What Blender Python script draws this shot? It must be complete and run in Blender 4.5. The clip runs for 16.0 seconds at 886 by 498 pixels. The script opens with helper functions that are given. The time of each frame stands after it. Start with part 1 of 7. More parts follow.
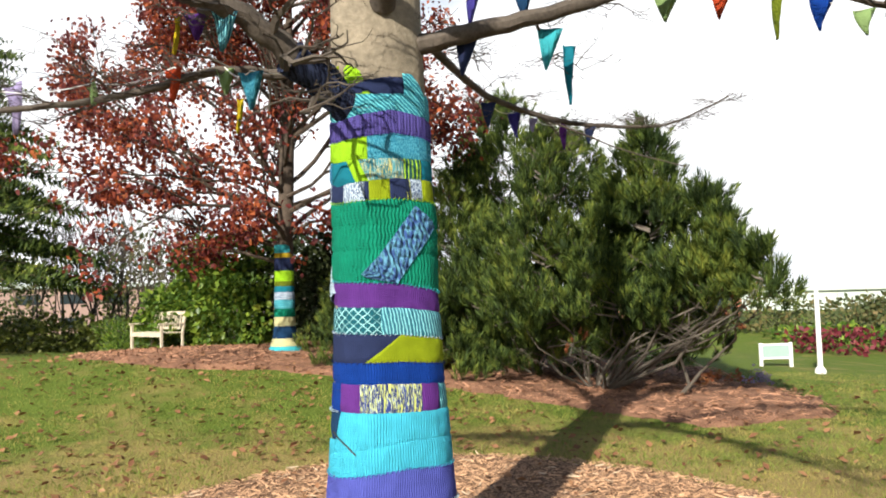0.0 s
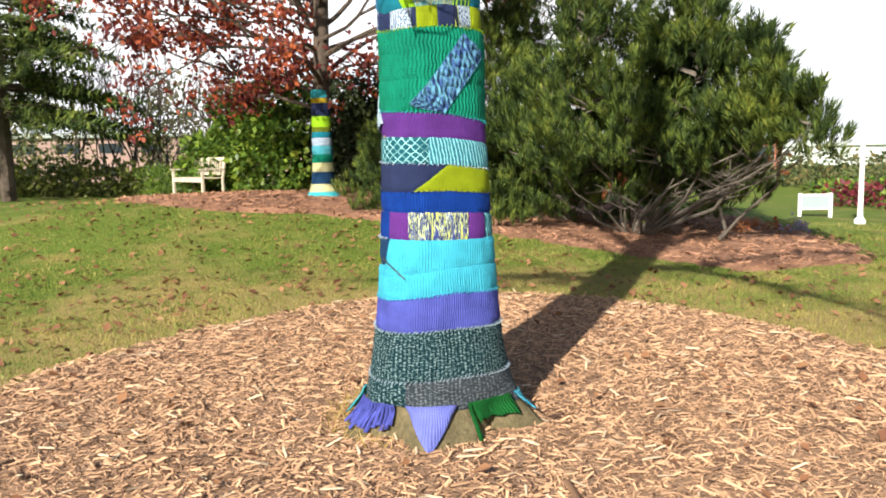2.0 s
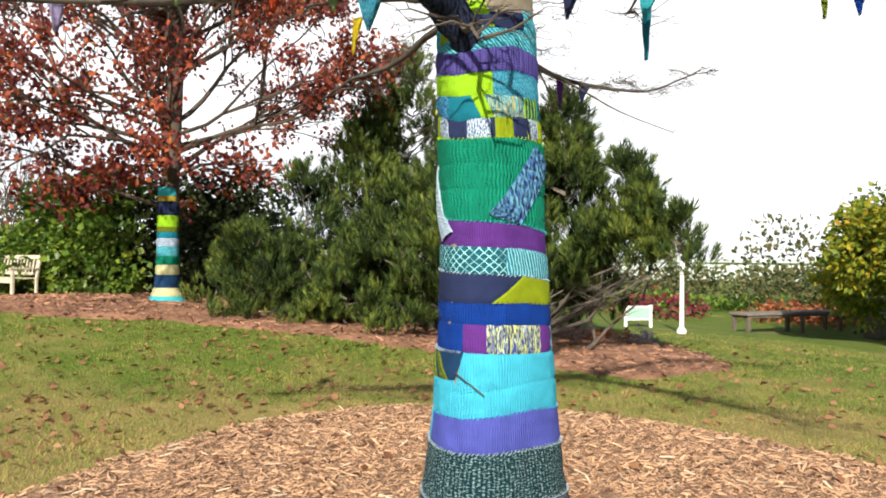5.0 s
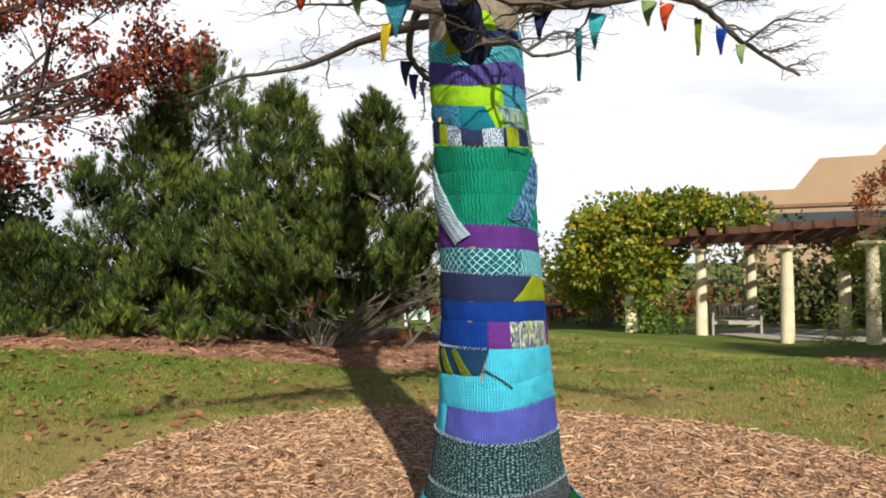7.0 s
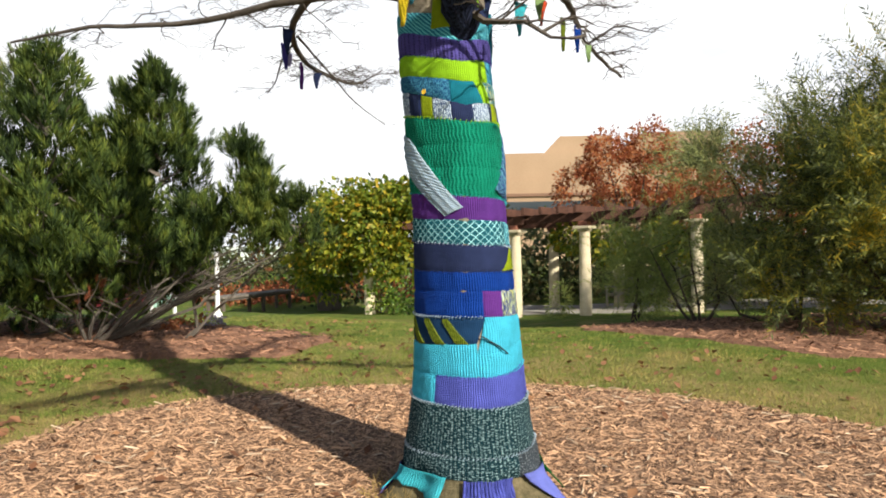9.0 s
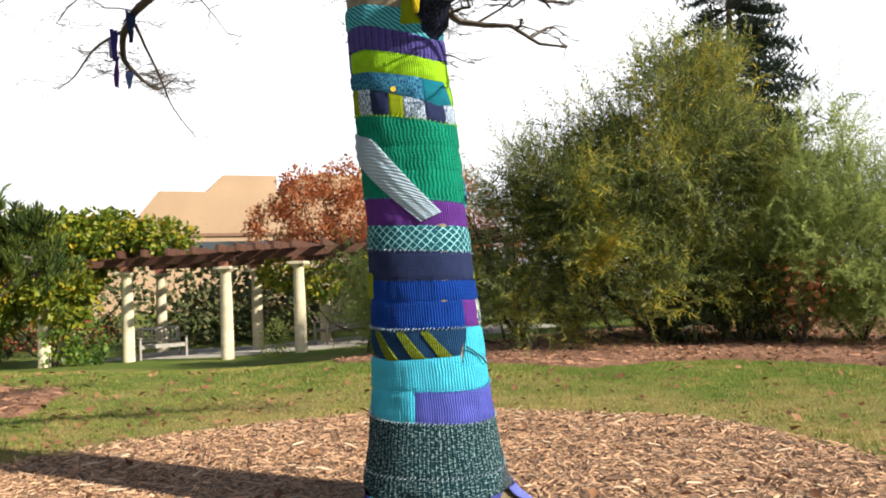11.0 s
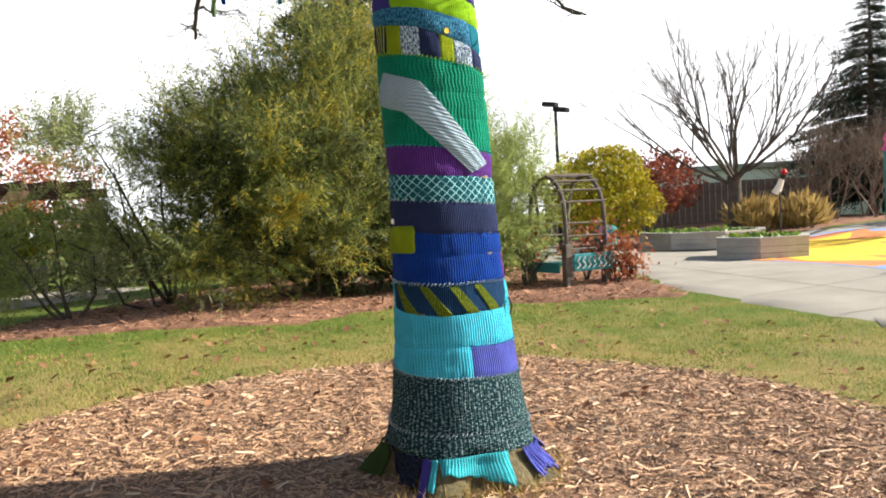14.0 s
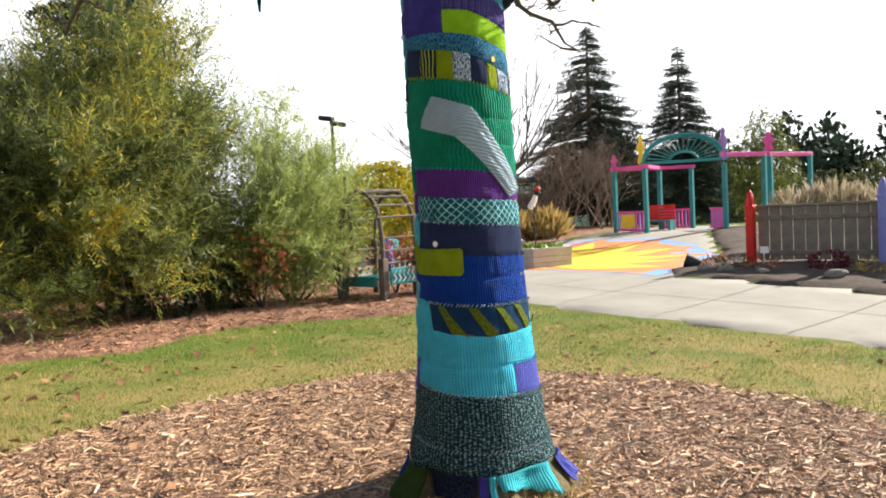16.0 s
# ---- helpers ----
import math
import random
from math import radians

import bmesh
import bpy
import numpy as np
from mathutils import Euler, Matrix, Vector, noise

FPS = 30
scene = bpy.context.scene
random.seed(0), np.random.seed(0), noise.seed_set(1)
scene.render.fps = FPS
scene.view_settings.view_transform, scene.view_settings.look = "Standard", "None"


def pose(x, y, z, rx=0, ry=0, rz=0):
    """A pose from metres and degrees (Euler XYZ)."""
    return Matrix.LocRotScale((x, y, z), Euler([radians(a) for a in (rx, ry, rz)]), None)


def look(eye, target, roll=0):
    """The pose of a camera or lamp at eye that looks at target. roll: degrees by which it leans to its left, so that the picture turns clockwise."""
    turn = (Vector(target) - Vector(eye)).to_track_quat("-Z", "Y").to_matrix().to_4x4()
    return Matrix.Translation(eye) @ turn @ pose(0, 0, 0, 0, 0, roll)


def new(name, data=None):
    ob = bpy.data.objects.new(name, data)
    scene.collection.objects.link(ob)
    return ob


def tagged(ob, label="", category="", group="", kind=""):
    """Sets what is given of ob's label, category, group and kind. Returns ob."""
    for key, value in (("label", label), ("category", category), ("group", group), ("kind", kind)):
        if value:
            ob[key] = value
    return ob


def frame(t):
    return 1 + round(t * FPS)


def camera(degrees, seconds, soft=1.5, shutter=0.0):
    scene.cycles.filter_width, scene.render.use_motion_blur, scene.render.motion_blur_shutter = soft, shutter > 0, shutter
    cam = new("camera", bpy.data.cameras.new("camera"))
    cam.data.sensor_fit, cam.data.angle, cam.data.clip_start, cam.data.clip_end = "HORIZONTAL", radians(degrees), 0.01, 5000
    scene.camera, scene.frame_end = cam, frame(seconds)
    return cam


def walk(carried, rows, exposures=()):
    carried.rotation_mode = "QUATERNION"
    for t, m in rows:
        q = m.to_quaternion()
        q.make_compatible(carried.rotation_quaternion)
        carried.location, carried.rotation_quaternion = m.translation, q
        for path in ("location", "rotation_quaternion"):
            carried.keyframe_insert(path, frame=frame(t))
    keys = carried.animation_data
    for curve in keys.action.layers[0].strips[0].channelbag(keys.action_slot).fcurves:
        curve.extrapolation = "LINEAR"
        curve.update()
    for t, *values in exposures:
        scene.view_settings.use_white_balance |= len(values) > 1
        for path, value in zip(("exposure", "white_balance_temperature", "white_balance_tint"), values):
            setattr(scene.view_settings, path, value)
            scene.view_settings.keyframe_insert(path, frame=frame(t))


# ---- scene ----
cam = camera(58.8, 16.0, 1.9)
PATH = [
    (0, (0.592, 0.292, 1.884), (0.384, 2.277, 2.011), -1.6),
    (0.5, (0.573, 0.326, 1.825), (0.327, 2.311, 1.849), -1.2),
    (1, (0.562, 0.346, 1.761), (0.283, 2.325, 1.687), -0.9),
    (1.5, (0.55, 0.257, 1.741), (0.256, 2.227, 1.56), -0.8),
    (2, (0.509, 0.227, 1.745), (0.212, 2.19, 1.504), -1.2),
    (2.5, (0.486, 0.243, 1.778), (0.181, 2.211, 1.584), -1.5),
    (3, (0.354, 0.422, 1.797), (0.078, 2.402, 1.726), -1.3),
    (3.2, (0.224, 0.507, 1.79), (-0.026, 2.491, 1.787), -1.0),
    (5.5, (-1.715, 0.407, 1.774), (-1.252, 2.352, 1.815), 0.6),
    (6, (-2.147, 0.561, 1.798), (-1.51, 2.455, 1.867), 0.2),
    (6.5, (-2.662, 0.67, 1.786), (-1.847, 2.494, 1.856), -0.4),
    (7, (-3.125, 0.848, 1.76), (-2.143, 2.59, 1.797), -0.6),
    (7.5, (-3.52, 1.12, 1.768), (-2.374, 2.759, 1.761), -0.3),
    (8, (-3.888, 1.467, 1.741), (-2.586, 2.986, 1.718), 0.0),
    (8.5, (-4.22, 1.827, 1.692), (-2.769, 3.203, 1.678), -0.4),
    (9, (-4.634, 2.104, 1.683), (-3.041, 3.314, 1.678), -1.0),
    (9.5, (-4.961, 2.469, 1.645), (-3.246, 3.498, 1.655), -1.3),
    (10, (-5.172, 2.917, 1.613), (-3.361, 3.764, 1.643), -1.8),
    (10.2, (-5.232, 3.123, 1.591), (-3.385, 3.89, 1.636), -1.9),
    (12.3, (-5.207, 5.812, 1.486), (-3.225, 5.548, 1.491), -4.0),
    (12.5, (-5.205, 6.03, 1.528), (-3.235, 5.688, 1.507), -4.3),
    (13, (-5.065, 6.509, 1.569), (-3.138, 5.976, 1.511), -4.0),
    (13.5, (-4.885, 6.914, 1.611), (-3.016, 6.206, 1.534), -3.3),
    (14, (-4.709, 7.295, 1.634), (-2.905, 6.435, 1.55), -2.8),
    (14.5, (-4.563, 7.723, 1.643), (-2.847, 6.699, 1.555), -2.6),
    (15, (-4.475, 8.233, 1.7), (-2.872, 7.042, 1.596), -2.4),
    (15.5, (-4.103, 8.576, 1.749), (-2.601, 7.259, 1.651), -2.4),
    (16, (-3.652, 8.879, 1.795), (-2.263, 7.443, 1.705), -2.8),
]
walk(cam, [(t, look(eye, target, roll)) for t, eye, target, roll in PATH],
     [(0, 0.85), (1, 1.08), (2, 1.05), (3.2, 1.05), (5.5, 0.72), (7, 0.45), (9, 0.63), (10, 0.78), (12.5, 1.02), (14, 1.19), (16, 1.27)])

# ---- world, sun, exposure ----
SUN_EL, SUN_DIR = radians(30), Vector((0.29, 0.957, 0)).normalized()      # shadows run along SUN_DIR
world = bpy.data.worlds.new("sky")
scene.world = world
world.use_nodes = True
wn, wl = world.node_tree.nodes, world.node_tree.links
wn.clear()
w_out, w_bg, w_bg2, w_mix = wn.new("ShaderNodeOutputWorld"), wn.new("ShaderNodeBackground"), wn.new("ShaderNodeBackground"), wn.new("ShaderNodeMixShader")
w_sky = wn.new("ShaderNodeTexSky")
w_sky.sky_type, w_sky.sun_disc = "NISHITA", False
w_sky.sun_elevation, w_sky.sun_rotation = SUN_EL, math.atan2(-SUN_DIR.x, -SUN_DIR.y)
w_bg.inputs["Strength"].default_value = 0.07
w_cloud = wn.new("ShaderNodeValToRGB")
w_cloud.color_ramp.elements[0].position, w_cloud.color_ramp.elements[0].color = 0.36, (0.76, 0.79, 0.84, 1)
w_cloud.color_ramp.elements[1].position, w_cloud.color_ramp.elements[1].color = 0.50, (0.97, 0.98, 1.0, 1)
w_bg2.inputs["Strength"].default_value = 0.84
# thin bright cloud, thickest low in the sky, with blue gaps overhead
w_co, w_map, w_noise, w_ramp = wn.new("ShaderNodeTexCoord"), wn.new("ShaderNodeMapping"), wn.new("ShaderNodeTexNoise"), wn.new("ShaderNodeValToRGB")
w_sep, w_low, w_add = wn.new("ShaderNodeSeparateXYZ"), wn.new("ShaderNodeMapRange"), wn.new("ShaderNodeMath")
w_map.inputs["Scale"].default_value = (1.6, 1.6, 4.5)
w_noise.inputs["Scale"].default_value, w_noise.inputs["Detail"].default_value = 1.6, 7.0
w_low.inputs["From Min"].default_value, w_low.inputs["From Max"].default_value = 0.22, 0.56
w_low.inputs["To Min"].default_value, w_low.inputs["To Max"].default_value = 0.62, -0.30
w_ramp.color_ramp.elements[0].position, w_ramp.color_ramp.elements[1].position = 0.48, 0.80
wl.new(w_co.outputs["Generated"], w_map.inputs[0]), wl.new(w_map.outputs[0], w_noise.inputs["Vector"])
wl.new(w_co.outputs["Generated"], w_sep.inputs[0]), wl.new(w_sep.outputs["Z"], w_low.inputs["Value"])
wl.new(w_noise.outputs["Fac"], w_add.inputs[0]), wl.new(w_low.outputs[0], w_add.inputs[1])
wl.new(w_add.outputs[0], w_ramp.inputs[0]), wl.new(w_ramp.outputs[0], w_mix.inputs[0])
wl.new(w_sky.outputs[0], w_bg.inputs[0]), wl.new(w_bg.outputs[0], w_mix.inputs[1]), wl.new(w_bg2.outputs[0], w_mix.inputs[2])
w_map2, w_noise2 = wn.new("ShaderNodeMapping"), wn.new("ShaderNodeTexNoise")
w_map2.inputs["Scale"].default_value, w_map2.inputs["Location"].default_value = (1.5, 1.5, 6.0), (3.0, 1.0, 0.0)
w_noise2.inputs["Scale"].default_value, w_noise2.inputs["Detail"].default_value = 2.2, 6.0
wl.new(w_co.outputs["Generated"], w_map2.inputs[0]), wl.new(w_map2.outputs[0], w_noise2.inputs["Vector"])
wl.new(w_noise2.outputs["Fac"], w_cloud.inputs[0]), wl.new(w_cloud.outputs[0], w_bg2.inputs["Color"])
wl.new(w_mix.outputs[0], w_out.inputs[0])

sun = new("sun", bpy.data.lights.new("sun", "SUN"))
sun.data.energy, sun.data.angle, sun.data.color = 5.0, radians(0.9), (1.0, 0.93, 0.82)
sun.matrix_basis = look((0, 0, 0), (SUN_DIR.x * math.cos(SUN_EL), SUN_DIR.y * math.cos(SUN_EL), -math.sin(SUN_EL)))


# ---- materials ----
def shader(name, rough=0.8, spec=0.3):
    m = bpy.data.materials.new(name)
    m.use_nodes = True
    b = m.node_tree.nodes["Principled BSDF"]
    b.inputs["Roughness"].default_value, b.inputs["Specular IOR Level"].default_value = rough, spec
    return m, m.node_tree.nodes, m.node_tree.links, b


def noise_node(n, l, co, scale, detail=5.0, rough=0.6):
    t = n.new("ShaderNodeTexNoise")
    t.inputs["Scale"].default_value, t.inputs["Detail"].default_value, t.inputs["Roughness"].default_value = scale, detail, rough
    l.new(co, t.inputs["Vector"])
    return t.outputs["Fac"]


def ramp_node(n, l, fac, stops):
    r = n.new("ShaderNodeValToRGB")
    while len(r.color_ramp.elements) < len(stops):
        r.color_ramp.elements.new(0.5)
    for e, (p, c) in zip(r.color_ramp.elements, stops):
        e.position, e.color = p, (*c, 1)
    l.new(fac, r.inputs[0])
    return r.outputs[0]


def mix_node(n, l, fac, a, b, blend="MIX"):
    x = n.new("ShaderNodeMix")
    x.data_type, x.blend_type = "RGBA", blend
    for sock, v in ((x.inputs[0], fac), (x.inputs[6], a), (x.inputs[7], b)):
        if isinstance(v, (int, float)):
            sock.default_value = v
        elif isinstance(v, tuple):
            sock.default_value = (*v, 1)
        else:
            l.new(v, sock)
    return x.outputs[2]


def math_node(n, l, op, a, b=0.0):
    x = n.new("ShaderNodeMath")
    x.operation = op
    for sock, v in ((x.inputs[0], a), (x.inputs[1], b)):
        if isinstance(v, (int, float)):
            sock.default_value = v
        else:
            l.new(v, sock)
    return x.outputs[0]


def bump_node(n, l, b, height, strength, dist):
    x = n.new("ShaderNodeBump")
    x.inputs["Strength"].default_value, x.inputs["Distance"].default_value = strength, dist
    l.new(height, x.inputs["Height"])
    l.new(x.outputs[0], b.inputs["Normal"])


def surface(name, dark, light, scale=6.0, fine=60.0, rough=0.85, bump=0.4, dist=0.01, spec=0.25, island=0.0):
    """Two-scale mottled surface between two colours, at object size in metres."""
    m, n, l, b = shader(name, rough, spec)
    co = n.new("ShaderNodeTexCoord").outputs["Object"]
    big, small = noise_node(n, l, co, scale), noise_node(n, l, co, fine, 3)
    f = math_node(n, l, "ADD", math_node(n, l, "MULTIPLY", big, 0.6), math_node(n, l, "MULTIPLY", small, 0.4))
    c = ramp_node(n, l, f, [(0.32, dark), (0.68, light)])
    if island:
        r = n.new("ShaderNodeNewGeometry").outputs["Random Per Island"]
        c = mix_node(n, l, island, c, ramp_node(n, l, r, [(0.0, tuple(v * 0.45 for v in dark)), (0.5, light), (1.0, tuple(min(1, v * 1.5) for v in light))]))
    l.new(c, b.inputs["Base Color"])
    bump_node(n, l, b, small, bump, dist)
    return m


def foliage(name, stops, rough=0.55, glow=0.35, mix=(0.36, 0.38, 0.30)):
    """Leaves: colour by leaf along the given ramp, with light coming through."""
    m, n, l, b = shader(name, rough, 0.3)
    r = n.new("ShaderNodeNewGeometry").outputs["Random Per Island"]
    co = n.new("ShaderNodeTexCoord").outputs["Object"]
    big = noise_node(n, l, co, 0.9, 3)
    mid = noise_node(n, l, co, 4.5, 3)
    f = math_node(n, l, "ADD", math_node(n, l, "MULTIPLY", r, mix[0]), math_node(n, l, "ADD", math_node(n, l, "MULTIPLY", big, mix[1]), math_node(n, l, "MULTIPLY", mid, mix[2])))
    c = ramp_node(n, l, f, stops)
    l.new(c, b.inputs["Base Color"])
    t, mx = n.new("ShaderNodeBsdfTranslucent"), n.new("ShaderNodeMixShader")
    l.new(c, t.inputs[0])
    mx.inputs[0].default_value = glow
    l.new(b.outputs[0], mx.inputs[1]), l.new(t.outputs[0], mx.inputs[2])
    l.new(mx.outputs[0], n["Material Output"].inputs[0])
    return m


def knit(name, base, other=None, pattern="plain", rib=0.012, relief=1.0):
    """Knitted yarn: ribs of the given width and rows of stitches along the UV map, which is in metres."""
    m, n, l, b = shader(name, 0.95, 0.1)
    uv = n.new("ShaderNodeUVMap").outputs[0]
    sep = n.new("ShaderNodeSeparateXYZ")
    l.new(uv, sep.inputs[0])
    u, v = sep.outputs[0], sep.outputs[1]
    M = lambda op, a, c: math_node(n, l, op, a, c)
    S = lambda a: math_node(n, l, "SINE", a)

    def stretched(sx, sy, scale, detail=2):
        q = n.new("ShaderNodeVectorMath")
        q.operation = "MULTIPLY"
        l.new(uv, q.inputs[0])
        q.inputs[1].default_value = (sx, sy, 1)
        return noise_node(n, l, q.outputs[0], scale, detail)
    # hand-made unevenness: ribs lean and drift
    uu = M("ADD", u, M("MULTIPLY", noise_node(n, l, uv, 5, 3), 0.035))
    if pattern == "lace":
        uu = M("ADD", uu, M("MULTIPLY", S(M("MULTIPLY", v, 6.2832 / 0.085)), 0.004))
    ribs = S(M("MULTIPLY", uu, 6.2832 / rib))
    rows = S(M("ADD", M("MULTIPLY", v, 6.2832 / 0.008), M("MULTIPLY", math_node(n, l, "ABSOLUTE", ribs), 2.0)))
    fuzz = noise_node(n, l, uv, 260, 2)
    patch = noise_node(n, l, uv, 9, 4)
    dark = tuple(c * 0.62 for c in base)
    c = ramp_node(n, l, M("ADD", M("MULTIPLY", fuzz, 0.55), M("MULTIPLY", patch, 0.45)), [(0.36, dark), (0.62, base)])
    extra = None
    if pattern == "melange":
        k = ramp_node(n, l, stretched(1.6, 0.7, 75), [(0.44, (0, 0, 0)), (0.56, (1, 1, 1))])
        c = mix_node(n, l, k, c, other)
    elif pattern == "cable":
        k = ramp_node(n, l, stretched(1.0, 1.0, 34, 3), [(0.42, (0, 0, 0)), (0.58, (1, 1, 1))])
        c = mix_node(n, l, k, c, other)
        twist = M("MULTIPLY", S(M("MULTIPLY", v, 6.2832 / 0.13)), 1.9)
        extra = M("MULTIPLY", math_node(n, l, "ABSOLUTE", S(M("ADD", M("MULTIPLY", u, 3.1416 / 0.055), twist))), 2.2)
    elif pattern == "tweed":
        k = ramp_node(n, l, M("ADD", M("MULTIPLY", S(M("MULTIPLY", uu, 6.2832 / 0.021)), 0.05), stretched(0.7, 1.7, 72, 3)), [(0.53, (0, 0, 0)), (0.63, (1, 1, 1))])
        c = mix_node(n, l, k, c, other)
    elif pattern in ("diagonal", "upright"):
        a = {"diagonal": (0.75, 1.0, 0.028), "upright": (1.0, 0.18, 0.024)}[pattern]
        wob = M("MULTIPLY", noise_node(n, l, uv, 18, 3), 0.03)
        s = M("ADD", M("ADD", M("MULTIPLY", u, a[0]), M("MULTIPLY", v, a[1])), wob)
        k = ramp_node(n, l, S(M("MULTIPLY", s, 6.2832 / a[2])), [(0.30, (0, 0, 0)), (0.62, (1, 1, 1))])
        c = mix_node(n, l, k, c, other)
    elif pattern == "flame":
        k = stretched(1.0, 0.11, 62, 2)
        c = ramp_node(n, l, k, [(0.38, other), (0.43, base), (0.50, base), (0.53, other), (0.555, (0.60, 0.72, 0.60)), (0.58, tuple(x * 1.6 for x in base))])
    elif pattern == "net":
        vv = M("ADD", v, M("MULTIPLY", noise_node(n, l, uv, 12, 2), 0.02))
        p = math_node(n, l, "ABSOLUTE", S(M("MULTIPLY", M("ADD", M("MULTIPLY", u, 0.85), vv), 3.1416 / 0.05)))
        q = math_node(n, l, "ABSOLUTE", S(M("MULTIPLY", M("SUBTRACT", M("MULTIPLY", u, 0.85), vv), 3.1416 / 0.05)))
        net = M("MINIMUM", p, q)
        k = ramp_node(n, l, net, [(0.12, (1, 1, 1)), (0.27, (0, 0, 0))])
        worn = ramp_node(n, l, noise_node(n, l, uv, 11, 3), [(0.34, (0.15, 0.15, 0.15)), (0.52, (1, 1, 1))])
        c = mix_node(n, l, M("MULTIPLY", k, worn), c, other)
        extra = M("MULTIPLY", net, -0.8)
    elif pattern == "eyelet":
        k = M("MULTIPLY", M("GREATER_THAN", S(M("MULTIPLY", u, 6.2832 / 0.05)), 0.72), M("GREATER_THAN", S(M("MULTIPLY", v, 6.2832 / 0.018)), 0.1))
        c = mix_node(n, l, k, c, tuple(x * 0.2 for x in base))
    elif pattern == "lace":
        # open work: rows of small holes between the cables, in patches
        holes = M("MULTIPLY", M("GREATER_THAN", S(M("MULTIPLY", uu, 6.2832 / rib)), 0.62), M("GREATER_THAN", S(M("MULTIPLY", v, 6.2832 / 0.017)), 0.25))
        where = M("GREATER_THAN", noise_node(n, l, uv, 3.2, 2), 0.50)
        c = mix_node(n, l, M("MULTIPLY", holes, where), c, tuple(x * 0.22 for x in base))
    elif pattern == "bars":
        k = M("GREATER_THAN", S(M("MULTIPLY", uu, 6.2832 / 0.028)), 0.55)
        c = mix_node(n, l, k, c, other)
    l.new(c, b.inputs["Base Color"])
    h = M("ADD", M("MULTIPLY", ribs, 0.55), M("ADD", M("MULTIPLY", rows, 0.32), M("ADD", M("MULTIPLY", fuzz, 0.5), M("MULTIPLY", patch, 1.6))))
    if extra:
        h = M("ADD", h, extra)
    bump_node(n, l, b, h, min(1.0, 0.85 * relief), 0.005 * relief)
    return m


M_LAWN = None


def lawn_material():
    m, n, l, b = shader("lawn", 0.9, 0.15)
    co = n.new("ShaderNodeTexCoord").outputs["Object"]
    big, mid, fine = noise_node(n, l, co, 0.30, 4), noise_node(n, l, co, 1.3, 6), noise_node(n, l, co, 70, 3)
    f = math_node(n, l, "ADD", math_node(n, l, "MULTIPLY", big, 0.5), math_node(n, l, "MULTIPLY", mid, 0.5))
    green = ramp_node(n, l, fine, [(0.3, (0.058, 0.095, 0.013)), (0.7, (0.155, 0.21, 0.033))])
    dry = ramp_node(n, l, fine, [(0.3, (0.18, 0.135, 0.045)), (0.7, (0.39, 0.305, 0.115))])
    # worn, dry turf around the tree's bed
    sep = n.new("ShaderNodeVectorMath")
    sep.operation = "DISTANCE"
    l.new(co, sep.inputs[0])
    sep.inputs[1].default_value = (-0.3, 5.2, 0)
    near = n.new("ShaderNodeMapRange")
    near.inputs["From Min"].default_value, near.inputs["From Max"].default_value = 4.2, 7.6
    near.inputs["To Min"].default_value, near.inputs["To Max"].default_value = 0.17, -0.03
    l.new(sep.outputs["Value"], near.inputs["Value"])
    k = ramp_node(n, l, math_node(n, l, "ADD", f, near.outputs[0]), [(0.49, (0, 0, 0)), (0.65, (1, 1, 1))])
    l.new(mix_node(n, l, k, green, dry), b.inputs["Base Color"])
    bump_node(n, l, b, fine, 0.8, 0.03)
    return m


M_LAWN = lawn_material()
M_GRASS = foliage("grass_blade", [(0.25, (0.055, 0.10, 0.013)), (0.45, (0.135, 0.205, 0.030)), (0.55, (0.25, 0.27, 0.058)), (0.63, (0.42, 0.335, 0.105)), (0.85, (0.48, 0.37, 0.14))], 0.6, 0.35, (0.14, 0.56, 0.36))
M_MULCH = surface("mulch", (0.14, 0.078, 0.048), (0.38, 0.245, 0.155), 3.0, 42.0, 0.95, 1.0, 0.03)
M_MULCH2 = surface("mulch_red", (0.11, 0.055, 0.035), (0.36, 0.19, 0.115), 3.0, 34.0, 0.95, 1.0, 0.03)
M_CHIP = surface("wood_chip", (0.145, 0.070, 0.039), (0.47, 0.282, 0.160), 3.0, 50.0, 0.65, 0.4, 0.004, 0.45, 0.95)
M_CHIP2 = surface("wood_chip_red", (0.11, 0.048, 0.03), (0.38, 0.205, 0.125), 3.0, 50.0, 0.9, 0.4, 0.004, 0.2, 0.9)
M_SLIVER = surface("pale_sliver", (0.34, 0.24, 0.15), (0.62, 0.48, 0.33), 4.0, 50.0, 0.8, 0.3, 0.003, 0.3, 0.5)
M_CONCRETE = surface("concrete", (0.26, 0.238, 0.20), (0.38, 0.35, 0.298), 1.2, 45.0, 0.9, 0.25, 0.004)
M_JOINT = surface("joint", (0.16, 0.14, 0.11), (0.24, 0.21, 0.17), 2.0, 45.0)
M_STONE = surface("planter_stone", (0.28, 0.268, 0.245), (0.46, 0.44, 0.40), 2.5, 40.0, 0.9, 0.5, 0.006)
M_COLUMN = surface("column_stone", (0.42, 0.35, 0.22), (0.68, 0.60, 0.42), 3.0, 40.0, 0.9, 0.3, 0.006)
M_BEAM = surface("stained_beam", (0.045, 0.02, 0.014), (0.12, 0.055, 0.035), 4.0, 30.0, 0.8, 0.3, 0.004)
M_BARK = surface("bark", (0.10, 0.085, 0.062), (0.30, 0.255, 0.185), 2.5, 26.0, 0.95, 0.9, 0.012)
M_ROOT = surface("mossy_root", (0.05, 0.045, 0.02), (0.18, 0.145, 0.08), 5.0, 34.0, 0.95, 0.9, 0.015)
